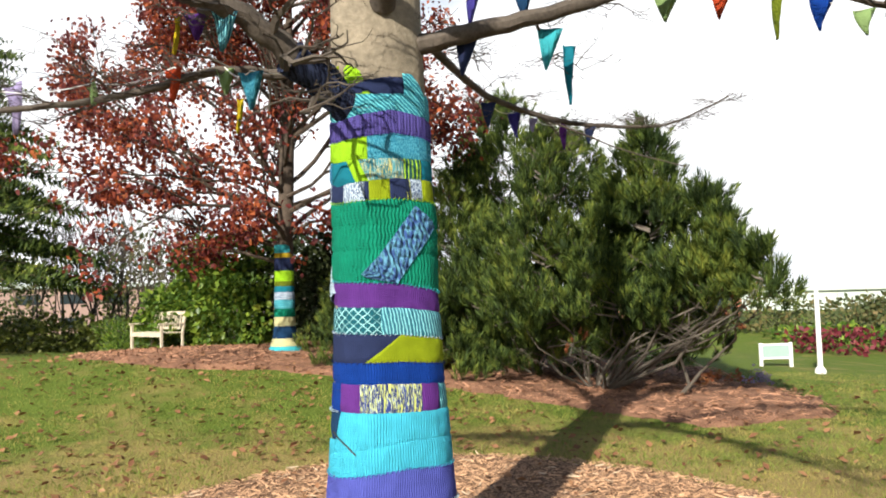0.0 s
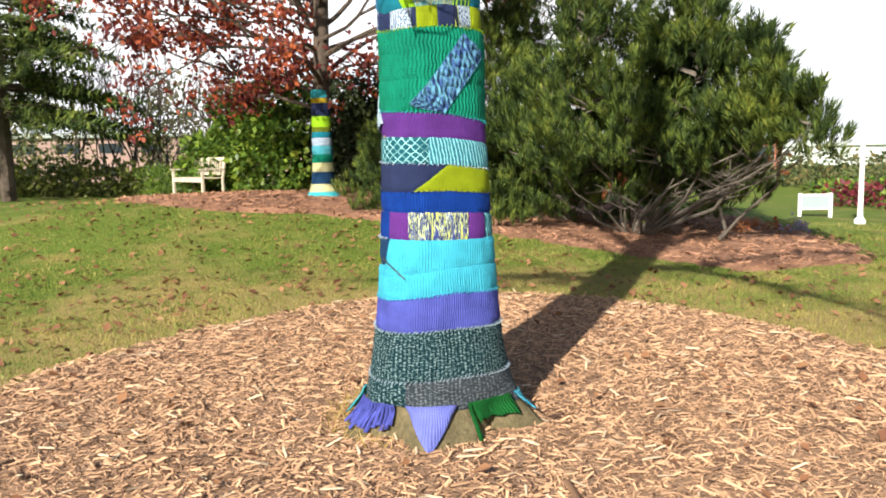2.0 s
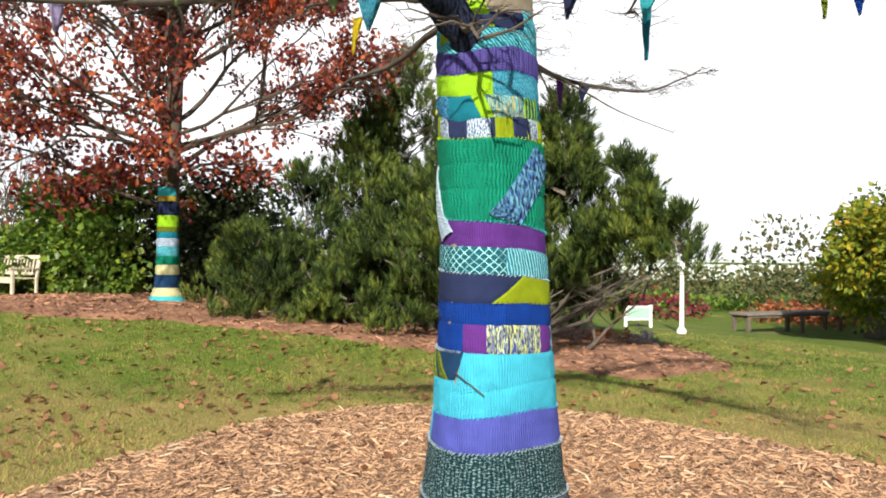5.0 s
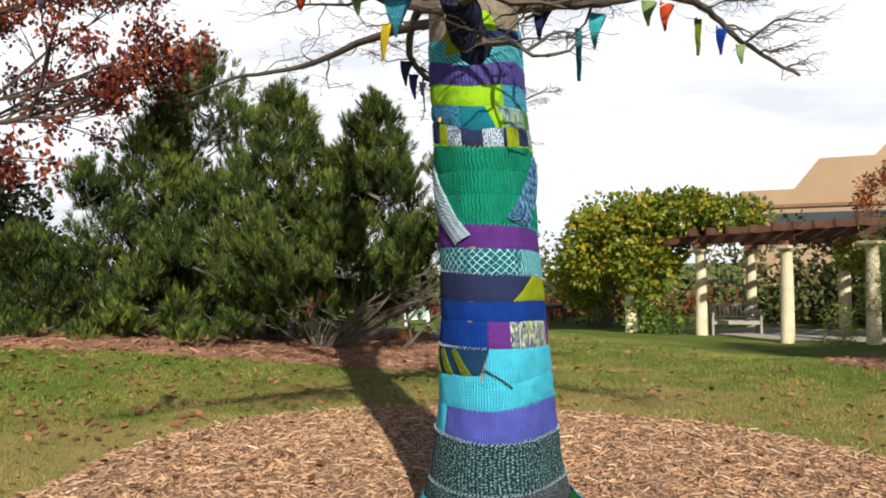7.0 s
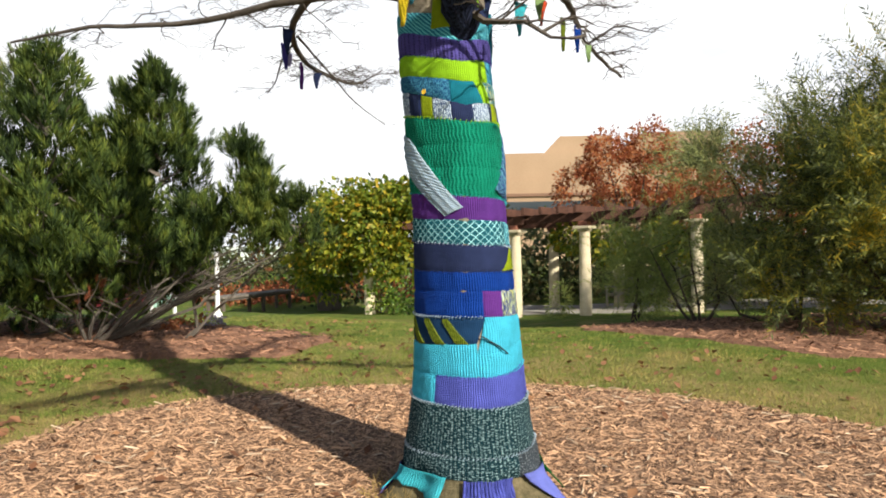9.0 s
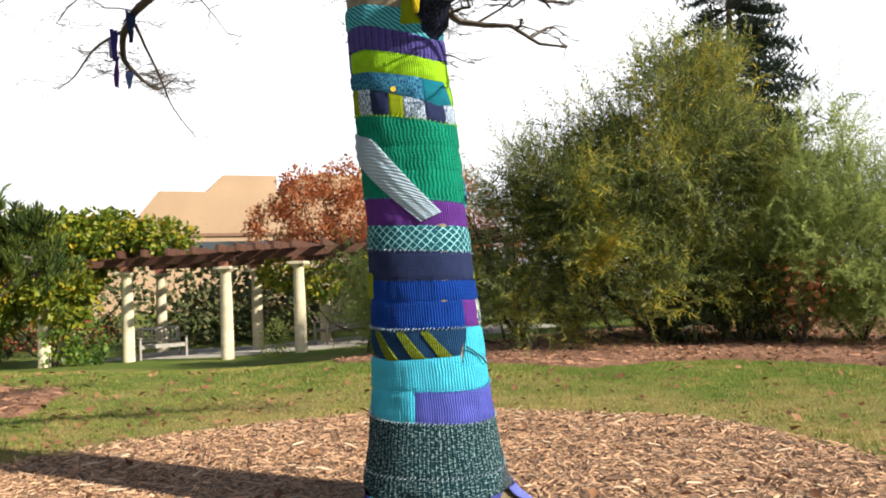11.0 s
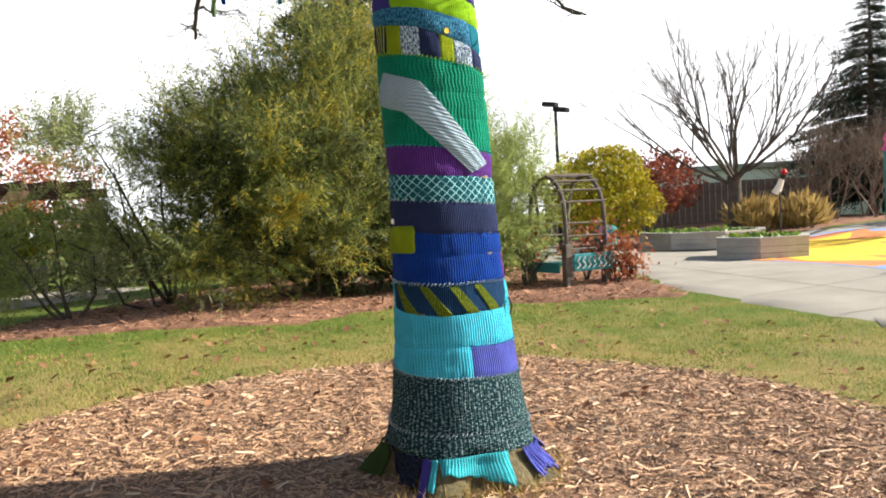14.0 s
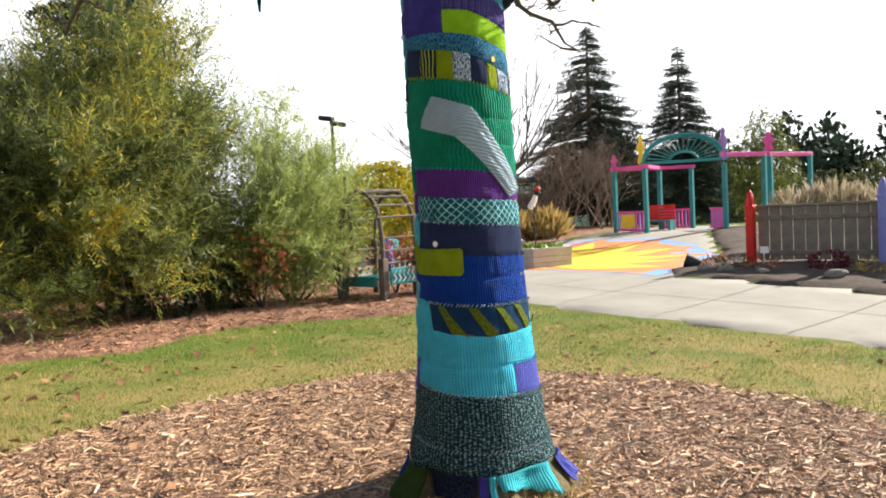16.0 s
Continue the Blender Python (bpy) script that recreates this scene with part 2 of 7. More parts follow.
M_BRANCH = surface("branch_bark", (0.035, 0.028, 0.023), (0.12, 0.10, 0.08), 5.0, 45.0, 0.9, 0.6, 0.006)
M_TWIG = surface("pale_brown_twig", (0.11, 0.08, 0.06), (0.27, 0.20, 0.15), 5.0, 45.0, 0.9, 0.4, 0.004)
M_ARCHWOOD = surface("dark_weathered_log", (0.07, 0.055, 0.045), (0.17, 0.14, 0.115), 5.0, 50.0, 0.85, 0.5, 0.004)
M_DARKBARK = surface("dark_bark", (0.035, 0.026, 0.02), (0.11, 0.085, 0.065), 4.0, 30.0, 0.95, 0.8, 0.01)
M_PINEBARK = surface("pine_bark", (0.055, 0.046, 0.038), (0.18, 0.155, 0.125), 4.0, 30.0, 0.9, 0.6, 0.008)
M_TEAK = surface("weathered_teak", (0.34, 0.29, 0.21), (0.60, 0.54, 0.42), 6.0, 60.0, 0.8, 0.3, 0.003)
M_GREYWOOD = surface("grey_timber", (0.105, 0.092, 0.077), (0.24, 0.21, 0.175), 5.0, 50.0, 0.85, 0.5, 0.004)
M_OLDWOOD = surface("old_table_wood", (0.07, 0.055, 0.045), (0.17, 0.14, 0.11), 5.0, 50.0, 0.85, 0.4, 0.004)
M_WHITE = surface("white_paint", (0.70, 0.70, 0.68), (0.82, 0.82, 0.80), 3.0, 40.0, 0.5, 0.1, 0.002)
M_TEAL = surface("teal_paint", (0.02, 0.16, 0.17), (0.04, 0.24, 0.25), 3.0, 40.0, 0.45, 0.15, 0.002)
M_PINK = surface("pink_paint", (0.55, 0.06, 0.24), (0.75, 0.12, 0.36), 3.0, 40.0, 0.5, 0.15, 0.002)
M_PURPLE = surface("purple_paint", (0.22, 0.12, 0.36), (0.34, 0.20, 0.50), 3.0, 40.0, 0.5, 0.15, 0.002)
M_RED = surface("red_paint", (0.42, 0.012, 0.012), (0.62, 0.03, 0.025), 3.0, 40.0, 0.5, 0.15, 0.002)
M_BLUEPOST = surface("periwinkle_paint", (0.13, 0.14, 0.38), (0.22, 0.23, 0.52), 3.0, 40.0, 0.5, 0.15, 0.002)
M_YELLOW = surface("yellow_paint", (0.72, 0.46, 0.03), (0.90, 0.62, 0.07), 2.0, 40.0, 0.75, 0.2, 0.003)
M_ORANGE = surface("orange_paint", (0.68, 0.20, 0.06), (0.86, 0.32, 0.12), 2.0, 40.0, 0.75, 0.2, 0.003)
M_SKYBLUE = surface("blue_paint", (0.16, 0.28, 0.55), (0.26, 0.40, 0.68), 2.0, 40.0, 0.75, 0.2, 0.003)
M_BLACK = surface("black_metal", (0.012, 0.012, 0.013), (0.03, 0.03, 0.032), 5.0, 50.0, 0.5, 0.1, 0.002)
M_ROCK = surface("rock", (0.10, 0.09, 0.08), (0.30, 0.27, 0.23), 4.0, 30.0, 0.9, 0.8, 0.02)
M_SOIL = surface("soil", (0.045, 0.032, 0.024), (0.13, 0.095, 0.07), 4.0, 30.0, 0.95, 0.9, 0.02)
M_PALEWALL = surface("pale_cladding", (0.38, 0.43, 0.40), (0.50, 0.55, 0.51), 0.4, 8.0, 0.7, 0.1, 0.01)
M_BRICK = surface("far_brick", (0.26, 0.10, 0.065), (0.38, 0.17, 0.11), 0.6, 14.0, 0.9, 0.2, 0.01)
M_PALEBRICK = surface("weathered_brick", (0.30, 0.20, 0.17), (0.40, 0.28, 0.24), 0.6, 14.0, 0.9, 0.2, 0.01)
M_TAN = surface("tan_cladding", (0.29, 0.195, 0.12), (0.39, 0.27, 0.17), 0.3, 10.0, 0.85, 0.1, 0.01)
M_TANDARK = surface("brown_cladding", (0.16, 0.09, 0.06), (0.24, 0.14, 0.09), 0.3, 10.0, 0.85, 0.1, 0.01)
M_GLASS, _n, _l, _b = shader("window_glass", 0.08, 0.6)
_b.inputs["Base Color"].default_value = (0.03, 0.04, 0.045, 1)

L_PINE = foliage("pine_needles", [(0.30, (0.007, 0.015, 0.004)), (0.46, (0.022, 0.043, 0.009)), (0.55, (0.075, 0.115, 0.018)), (0.67, (0.20, 0.225, 0.032))], 0.75, 0.10, (0.12, 0.40, 0.52))
L_OAK = foliage("russet_leaves", [(0.25, (0.05, 0.012, 0.016)), (0.48, (0.13, 0.026, 0.024)), (0.61, (0.36, 0.08, 0.032)), (0.77, (0.58, 0.19, 0.055))], 0.6, 0.4, (0.26, 0.50, 0.26))
L_HEDGE = foliage("hedge_leaves", [(0.25, (0.025, 0.055, 0.012)), (0.48, (0.085, 0.16, 0.024)), (0.68, (0.22, 0.31, 0.04)), (0.86, (0.40, 0.40, 0.06))], 0.4, 0.4)
L_DARK = foliage("dark_shrub_leaves", [(0.25, (0.012, 0.022, 0.008)), (0.6, (0.035, 0.05, 0.016)), (0.85, (0.08, 0.09, 0.03))], 0.5, 0.25)
L_OLIVE = foliage("olive_hedge_leaves", [(0.25, (0.025, 0.038, 0.010)), (0.50, (0.085, 0.105, 0.022)), (0.68, (0.17, 0.19, 0.035)), (0.86, (0.32, 0.29, 0.06))], 0.5, 0.35)
L_VINE = foliage("vine_leaves", [(0.25, (0.045, 0.08, 0.012)), (0.46, (0.13, 0.19, 0.022)), (0.62, (0.32, 0.33, 0.03)), (0.73, (0.52, 0.34, 0.03)), (0.84, (0.56, 0.20, 0.025))], 0.5, 0.45)
L_WILLOW = foliage("willow_leaves", [(0.40, (0.038, 0.050, 0.020)), (0.52, (0.125, 0.152, 0.045)), (0.61, (0.25, 0.275, 0.056)), (0.69, (0.50, 0.39, 0.045)), (0.76, (0.68, 0.42, 0.030))], 0.5, 0.6, (0.22, 0.50, 0.36))
L_GREYWILLOW = foliage("grey_willow_leaves", [(0.24, (0.070, 0.09, 0.045)), (0.42, (0.18, 0.21, 0.09)), (0.60, (0.32, 0.35, 0.13)), (0.78, (0.48, 0.44, 0.12))], 0.5, 0.55)
L_SALLOW = foliage("pale_willow_leaves", [(0.22, (0.11, 0.14, 0.045)), (0.45, (0.25, 0.31, 0.09)), (0.7, (0.40, 0.44, 0.13)), (0.85, (0.54, 0.44, 0.10))], 0.5, 0.65)
L_MAPLE = foliage("maple_leaves", [(0.25, (0.20, 0.05, 0.025)), (0.5, (0.38, 0.115, 0.045)), (0.8, (0.52, 0.23, 0.075))], 0.6, 0.45)
L_GOLD = foliage("golden_leaves", [(0.25, (0.14, 0.15, 0.01)), (0.5, (0.36, 0.32, 0.015)), (0.8, (0.60, 0.44, 0.03))], 0.5, 0.4)
L_RUST = foliage("rust_leaves", [(0.25, (0.13, 0.035, 0.02)), (0.5, (0.32, 0.095, 0.04)), (0.8, (0.42, 0.20, 0.08))], 0.6, 0.3)
L_DRYLEAF = foliage("dry_leaves", [(0.25, (0.09, 0.040, 0.022)), (0.5, (0.22, 0.10, 0.05)), (0.7, (0.36, 0.19, 0.09)), (0.85, (0.48, 0.34, 0.20))], 0.7, 0.2)
L_SPRUCE = foliage("spruce_needles", [(0.25, (0.010, 0.020, 0.012)), (0.55, (0.026, 0.044, 0.026)), (0.85, (0.055, 0.075, 0.04))], 0.7, 0.1)
L_DRYGRASS = foliage("dry_grass", [(0.25, (0.20, 0.13, 0.04)), (0.55, (0.40, 0.28, 0.09)), (0.85, (0.55, 0.42, 0.18))], 0.7, 0.3)
L_PLUMEGRASS = foliage("plumed_grass", [(0.25, (0.22, 0.17, 0.10)), (0.55, (0.40, 0.33, 0.22)), (0.85, (0.58, 0.51, 0.38))], 0.7, 0.3)
L_MAUVE = foliage("mauve_flowers", [(0.25, (0.20, 0.15, 0.26)), (0.6, (0.36, 0.28, 0.44)), (0.85, (0.45, 0.40, 0.50))], 0.7, 0.3)
L_FARWOOD = foliage("far_leaves", [(0.25, (0.03, 0.05, 0.02)), (0.5, (0.07, 0.09, 0.03)), (0.72, (0.16, 0.13, 0.05)), (0.88, (0.24, 0.10, 0.06))], 0.7, 0.2)
L_RUSSET = foliage("russet_maple_leaves", [(0.25, (0.10, 0.025, 0.018)), (0.55, (0.26, 0.07, 0.04)), (0.85, (0.38, 0.13, 0.06))], 0.6, 0.3)
L_CRIMSON = foliage("crimson_leaves", [(0.25, (0.05, 0.008, 0.012)), (0.6, (0.15, 0.02, 0.03)), (0.85, (0.24, 0.06, 0.05))], 0.6, 0.2)


# ---- mesh tools ----
class Shape:
    """Collects tubes, boxes and sheets for one mesh."""

    def __init__(self):
        self.v, self.f, self.uv = [], [], []

    def box(self, x0, x1, y0, y1, z0, z1, m=None, bev=0.0):
        bm = bmesh.new()
        bmesh.ops.create_cube(bm, size=1.0, matrix=Matrix.Translation(((x0 + x1) / 2, (y0 + y1) / 2, (z0 + z1) / 2)) @ Matrix.Diagonal((x1 - x0, y1 - y0, z1 - z0, 1)))
        if bev:
            bmesh.ops.bevel(bm, geom=bm.edges[:], offset=bev, segments=1, affect="EDGES")
        self.take(bm, m)
        return self

    def take(self, bm, m=None):
        k = len(self.v)
        bm.verts.index_update()
        for w in bm.verts:
            self.v.append(tuple(m @ w.co) if m else tuple(w.co))
        for f in bm.faces:
            self.f.append(tuple(k + w.index for w in f.verts))
        bm.free()

    def tube(self, pts, radii, sides=8, cap=True):
        pts = [Vector(p) for p in pts]
        up = Vector((0, 0, 1))
        k = len(self.v)
        ref = None
        for i, p in enumerate(pts):
            d = (pts[min(i + 1, len(pts) - 1)] - pts[max(i - 1, 0)]).normalized()
            if ref is None:
                ref = d.cross(up) if abs(d.z) < 0.95 else d.cross(Vector((1, 0, 0)))
            a = (ref - d * ref.dot(d)).normalized()
            b = d.cross(a)
            ref = a
            r = radii[i] if isinstance(radii, (list, tuple)) else radii
            for s in range(sides):
                t = 2 * math.pi * s / sides
                self.v.append(tuple(p + (a * math.cos(t) + b * math.sin(t)) * r))
        for i in range(len(pts) - 1):
            for s in range(sides):
                q = (s + 1) % sides
                self.f.append((k + i * sides + s, k + i * sides + q, k + (i + 1) * sides + q, k + (i + 1) * sides + s))
        if cap:
            self.f.append(tuple(k + s for s in reversed(range(sides))))
            self.f.append(tuple(k + (len(pts) - 1) * sides + s for s in range(sides)))
        return self

    def lathe(self, profile, sides=16, at=(0, 0, 0)):
        k = len(self.v)
        for r, z in profile:
            for s in range(sides):
                t = 2 * math.pi * s / sides
                self.v.append((at[0] + r * math.cos(t), at[1] + r * math.sin(t), at[2] + z))
        for i in range(len(profile) - 1):
            for s in range(sides):
                q = (s + 1) % sides
                self.f.append((k + i * sides + s, k + i * sides + q, k + (i + 1) * sides + q, k + (i + 1) * sides + s))
        self.f.append(tuple(k + s for s in reversed(range(sides))))
        self.f.append(tuple(k + (len(profile) - 1) * sides + s for s in range(sides)))
        return self

    def grid(self, rows):
        k, w = len(self.v), len(rows[0])
        for r in rows:
            self.v.extend(tuple(p) for p in r)
        for i in range(len(rows) - 1):
            for j in range(w - 1):
                self.f.append((k + i * w + j, k + i * w + j + 1, k + (i + 1) * w + j + 1, k + (i + 1) * w + j))
        return self

    def slab(self, outline, z0, z1):
        """An upright prism on an outline of (x, y), anticlockwise."""
        k, c = len(self.v), len(outline)
        self.v.extend((x, y, z0) for x, y in outline)
        self.v.extend((x, y, z1) for x, y in outline)
        self.f.append(tuple(k + i for i in reversed(range(c))))
        self.f.append(tuple(k + c + i for i in range(c)))
        for i in range(c):
            j = (i + 1) % c
            self.f.append((k + i, k + j, k + c + j, k + c + i))
        return self

    def make(self, name, mat, parent=None, label="", smooth=True):
        me = bpy.data.meshes.new(name)
        me.from_pydata(self.v, [], self.f)
        if self.uv:
            lay = me.uv_layers.new(name="UVMap")
            for lp in me.loops:
                lay.data[lp.index].uv = self.uv[lp.vertex_index]
        if smooth:
            me.shade_smooth()
            me.set_sharp_from_angle(angle=radians(40))
        me.materials.append(mat)
        ob = new(name, me)
        if parent:
            ob.parent = parent
        if label:
            tagged(ob, label)
        return ob


def part(name, shape, material, parent, label="", smooth=True):
    return shape.make(name, material, parent, label, smooth)


def thing(name, label, category, at=(0, 0, 0), turn=0.0, group="", kind=""):
    ob = new(name)
    ob.matrix_basis = pose(*at, 0, 0, turn)
    return tagged(ob, label, category, group, kind)


def cloud(name, verts, faces, places, mat, parent=None, label="", smooth=False):
    """One mesh of many small pieces: a template of verts and equal-sized faces at each 4x4 matrix of places."""
    tv = np.concatenate([np.array(verts, float), np.ones((len(verts), 1))], 1)
    tf = np.array(faces, int)
    P = np.einsum("nij,vj->nvi", places, tv)[:, :, :3]
    n, nv, (nf, w) = len(places), len(verts), tf.shape
    me = bpy.data.meshes.new(name)
    me.vertices.add(n * nv)
    me.vertices.foreach_set("co", P.astype(np.float32).ravel())
    idx = (tf[None] + (np.arange(n) * nv)[:, None, None]).reshape(-1)
    me.loops.add(n * nf * w)
    me.loops.foreach_set("vertex_index", idx.astype(np.int32))
    me.polygons.add(n * nf)
    me.polygons.foreach_set("loop_start", (np.arange(n * nf) * w).astype(np.int32))
    me.update(calc_edges=True)
    me.validate()
    me.materials.append(mat)
    ob = new(name, me)
    if parent:
        ob.parent = parent
    if label:
        tagged(ob, label)
    return ob


def frames(centres, axes, sizes, rng, widen=1.0):
    """Matrices with z along axes, turned at random about them."""
    a = np.array(axes, float)
    a /= np.linalg.norm(a, axis=1)[:, None] + 1e-9
    r = rng.normal(size=a.shape)
    x = np.cross(a, r)
    x /= np.linalg.norm(x, axis=1)[:, None] + 1e-9
    y = np.cross(a, x)
    s = np.array(sizes, float)[:, None]
    m = np.zeros((len(a), 4, 4))
    m[:, :3, 0], m[:, :3, 1], m[:, :3, 2], m[:, :3, 3] = x * s * widen, y * s * widen, a * s, centres
    m[:, 3, 3] = 1
    return m


# templates: a broad leaf with a fold, a narrow leaf, a needle tuft, a chip
LEAF = ([(0, 0, 0), (0.34, 0.06, 0.45), (0, -0.05, 0.5), (-0.34, 0.06, 0.45), (0, 0.02, 1.0)], [(0, 1, 2), (0, 2, 3), (1, 4, 2), (2, 4, 3)])
NARROW = ([(0, 0, 0), (0.09, 0.02, 0.4), (-0.09, 0.02, 0.4), (0, 0.1, 1.0)], [(0, 1, 2), (2, 1, 3)])
BLADE = ([(-0.06, 0, 0), (0.06, 0, 0), (0, 0.18, 1.0)], [(0, 1, 2)])
FLATLEAF = ([(-0.5, 0, 0), (-0.05, 0.32, 0.10), (0, 0, 0.03), (-0.05, -0.32, 0.12), (0.5, 0.02, 0.06)], [(0, 2, 1), (0, 3, 2), (1, 2, 4), (2, 3, 4)])
CHIP = ([(-0.5, -0.06, 0), (0.5, -0.03, 0.02), (0.44, 0.07, 0), (-0.46, 0.08, 0), (-0.40, -0.01, 0.07), (0.36, 0.03, 0.08)],
        [(0, 1, 5), (0, 5, 4), (2, 3, 4), (2, 4, 5)])


def tuft_template(n, seed, spread=0.55, width=0.05):
    rng = random.Random(seed)
    v, f = [], []
    for i in range(n):
        t = rng.random()
        a = rng.uniform(0, 6.2832)
        base = Vector((0, 0, t * 0.8))
        d = Vector((math.cos(a) * spread, math.sin(a) * spread, 0.55)).normalized() * rng.uniform(0.32, 0.5)
        side = d.cross(Vector((math.cos(a + 1.3), math.sin(a + 1.3), 0.2))).normalized() * width
        k = len(v)
        v += [tuple(base - side * 0.5), tuple(base + side * 0.5), tuple(base + d)]
        f.append((k, k + 1, k + 2))
    return v, f


def plume_template(n, seed):
    """A plump rounded shoot: needles swept up and out from a short axis, filling an egg."""
    rnd = random.Random(seed)
    v, f = [], []
    for i in range(n):
        u, a = (i + rnd.random()) / n, i * 2.39996 + rnd.uniform(-0.4, 0.4)
        tip = 0.30 + 0.70 * u
        out = 0.34 * math.sqrt(max(0.0, 1 - ((tip - 0.52) / 0.52) ** 2)) * rnd.uniform(0.75, 1.1)
        q = Vector((math.cos(a) * out, math.sin(a) * out, tip * rnd.uniform(0.94, 1.06)))
        p = Vector((0, 0, max(0.0, tip - 0.38 - 0.25 * u)))
        side = Vector((-math.sin(a), math.cos(a), rnd.uniform(-0.5, 0.5))) * 0.031
        k = len(v)
        v += [tuple(p), tuple(p.lerp(q, 0.55) - side), tuple(q), tuple(p.lerp(q, 0.55) + side)]
        f += [(k, k + 1, k + 2), (k, k + 2, k + 3)]
    return v, f


def wand_template(n, seed, droop=0.35, leaf=0.2, width=0.03):
    """An arching wand hung with narrow leaves on both sides."""
    rnd = random.Random(seed)
    v, f = [], []
    at = lambda z: Vector((droop * z * z, 0, z))
    for i in range(n):
        z = 0.08 + 0.92 * (i + rnd.random() * 0.6) / n
        s = 1 if i % 2 else -1
        p = at(z)
        d = (Vector((droop * 1.6 * z + rnd.uniform(-0.2, 0.4), s * rnd.uniform(0.35, 0.95), rnd.uniform(0.2, 0.8)))).normalized() * leaf * rnd.uniform(0.7, 1.25)
        w = d.cross(Vector((rnd.uniform(-1, 1), rnd.uniform(-0.4, 0.4), 1))).normalized() * width * rnd.uniform(0.8, 1.3)
        k = len(v)
        v += [tuple(p), tuple(p + d * 0.45 + w), tuple(p + d * 0.45 - w), tuple(p + d)]
        f += [(k, k + 1, k + 2), (k + 2, k + 1, k + 3)]
    q = len(v)
    e = Vector((0, 0.006, 0))
    v += [tuple(at(0) - e), tuple(at(0) + e), tuple(at(0.55) + e), tuple(at(0.55) - e), tuple(at(1.0))]
    f += [(q, q + 1, q + 2), (q, q + 2, q + 3), (q + 3, q + 2, q + 4)]
    return v, f


PLUME = plume_template(20, 3)
WAND = wand_template(20, 7, 0.42, 0.155, 0.0115)
SPRAY = tuft_template(16, 5, 1.1, 0.09)


# ---- lie of the land ----
HILLS = [(0, 5, 0.0), (0, 3, -0.06), (2.6, 6.7, 0.07), (-1.5, 8.9, 0.03), (1.1, 9.8, 0.1), (14.2, 16.7, -0.41), (13.6, 13.3, -0.3), (15.6, 9.2, -0.08), (9.3, 4.5, 0.27), (-4.4, 16.2, 1.34),
         (6.4, 16.9, 0.2), (16, 25, -0.6), (2.1, -0.4, 0.0), (7, -1.8, 0.1), (9.6, -9.4, 0.1), (3, -7.2, 0.45), (10.8, -17, 0.76), (15.6, -6.4, 0.3), (-5, 3, 0.0), (-4.6, 8, 0.0), (0.5, 0.3, 0.0), (-8, 19.5, 0.66), (-1.2, 15.5, 0.5), (2.0, 14.2, 0.26)]


def land(x, y):
    a = b = 0.0
    for cx, cy, cz in HILLS:
        w = math.exp(-((x - cx) ** 2 + (y - cy) ** 2) / 20.48) + 1e-6
        a += w * cz
        b += w
    return a / b


def land_many(p):
    p = np.asarray(p, float)
    h = np.array(HILLS)
    w = np.exp(-((p[:, None, 0] - h[None, :, 0]) ** 2 + (p[:, None, 1] - h[None, :, 1]) ** 2) / 20.48) + 1e-6
    return (w * h[None, :, 2]).sum(1) / w.sum(1)


def smooth_outline(pts, steps=6, wobble=0.05, seed=1):
    """A closed, rounded and slightly uneven outline through the points."""
    rng = random.Random(seed)
    out, n = [], len(pts)
    for i in range(n):
        p0, p1, p2, p3 = (Vector(pts[(i + k) % n]) for k in (-1, 0, 1, 2))
        for s in range(steps):
            t = s / steps
            q = 0.5 * ((2 * p1) + (p2 - p0) * t + (2 * p0 - 5 * p1 + 4 * p2 - p3) * t * t + (3 * p1 - p0 - 3 * p2 + p3) * t ** 3)
            out.append((q.x + rng.uniform(-wobble, wobble), q.y + rng.uniform(-wobble, wobble)))
    return out


def region(name, outline, mat, lift, cell, label, category, rough=0.0, kind="structure", parent=None):
    """A sheet that follows the land inside an outline."""
    bm = bmesh.new()
    bm.faces.new([bm.verts.new((x, y, 0)) for x, y in outline])
    xs, ys = [p[0] for p in outline], [p[1] for p in outline]
    for lo, hi, axis in ((min(xs), max(xs), 0), (min(ys), max(ys), 1)):
        c = math.floor(lo / cell) * cell + cell
        while c < hi:
            co, no = (c, 0, 0) if axis == 0 else (0, c, 0), (1, 0, 0) if axis == 0 else (0, 1, 0)
            bmesh.ops.bisect_plane(bm, geom=bm.verts[:] + bm.edges[:] + bm.faces[:], plane_co=co, plane_no=no)
            c += cell
    for v in bm.verts:
        edge = v.is_boundary
        v.co.z = land(v.co.x, v.co.y) + ((-0.03 if kind else lift) if edge else lift + rough * noise.noise(Vector((v.co.x * 2.3, v.co.y * 2.3, 0))) + rough * 0.6 * noise.noise(Vector((v.co.x * 7, v.co.y * 7, 3))))
    bmesh.ops.recalc_face_normals(bm, faces=bm.faces[:])
    for f in bm.faces:
        if f.normal.z < 0:
            f.normal_flip()
    me = bpy.data.meshes.new(name)
    bm.to_mesh(me)
    bm.free()
    me.shade_smooth()
    me.materials.append(mat)
    ob = new(name, me)
    if parent:
        ob.parent = parent
    return tagged(ob, label, category, kind=kind)


def inside(p, outline):
    p = np.asarray(p)
    r = np.zeros(len(p), bool)
    n = len(outline)
    for i in range(n):
        (x0, y0), (x1, y1) = outline[i], outline[(i + 1) % n]
        if y0 == y1:
            continue
        c = ((y0 > p[:, 1]) != (y1 > p[:, 1])) & (p[:, 0] < (x1 - x0) * (p[:, 1] - y0) / (y1 - y0) + x0)
        r ^= c
    return r


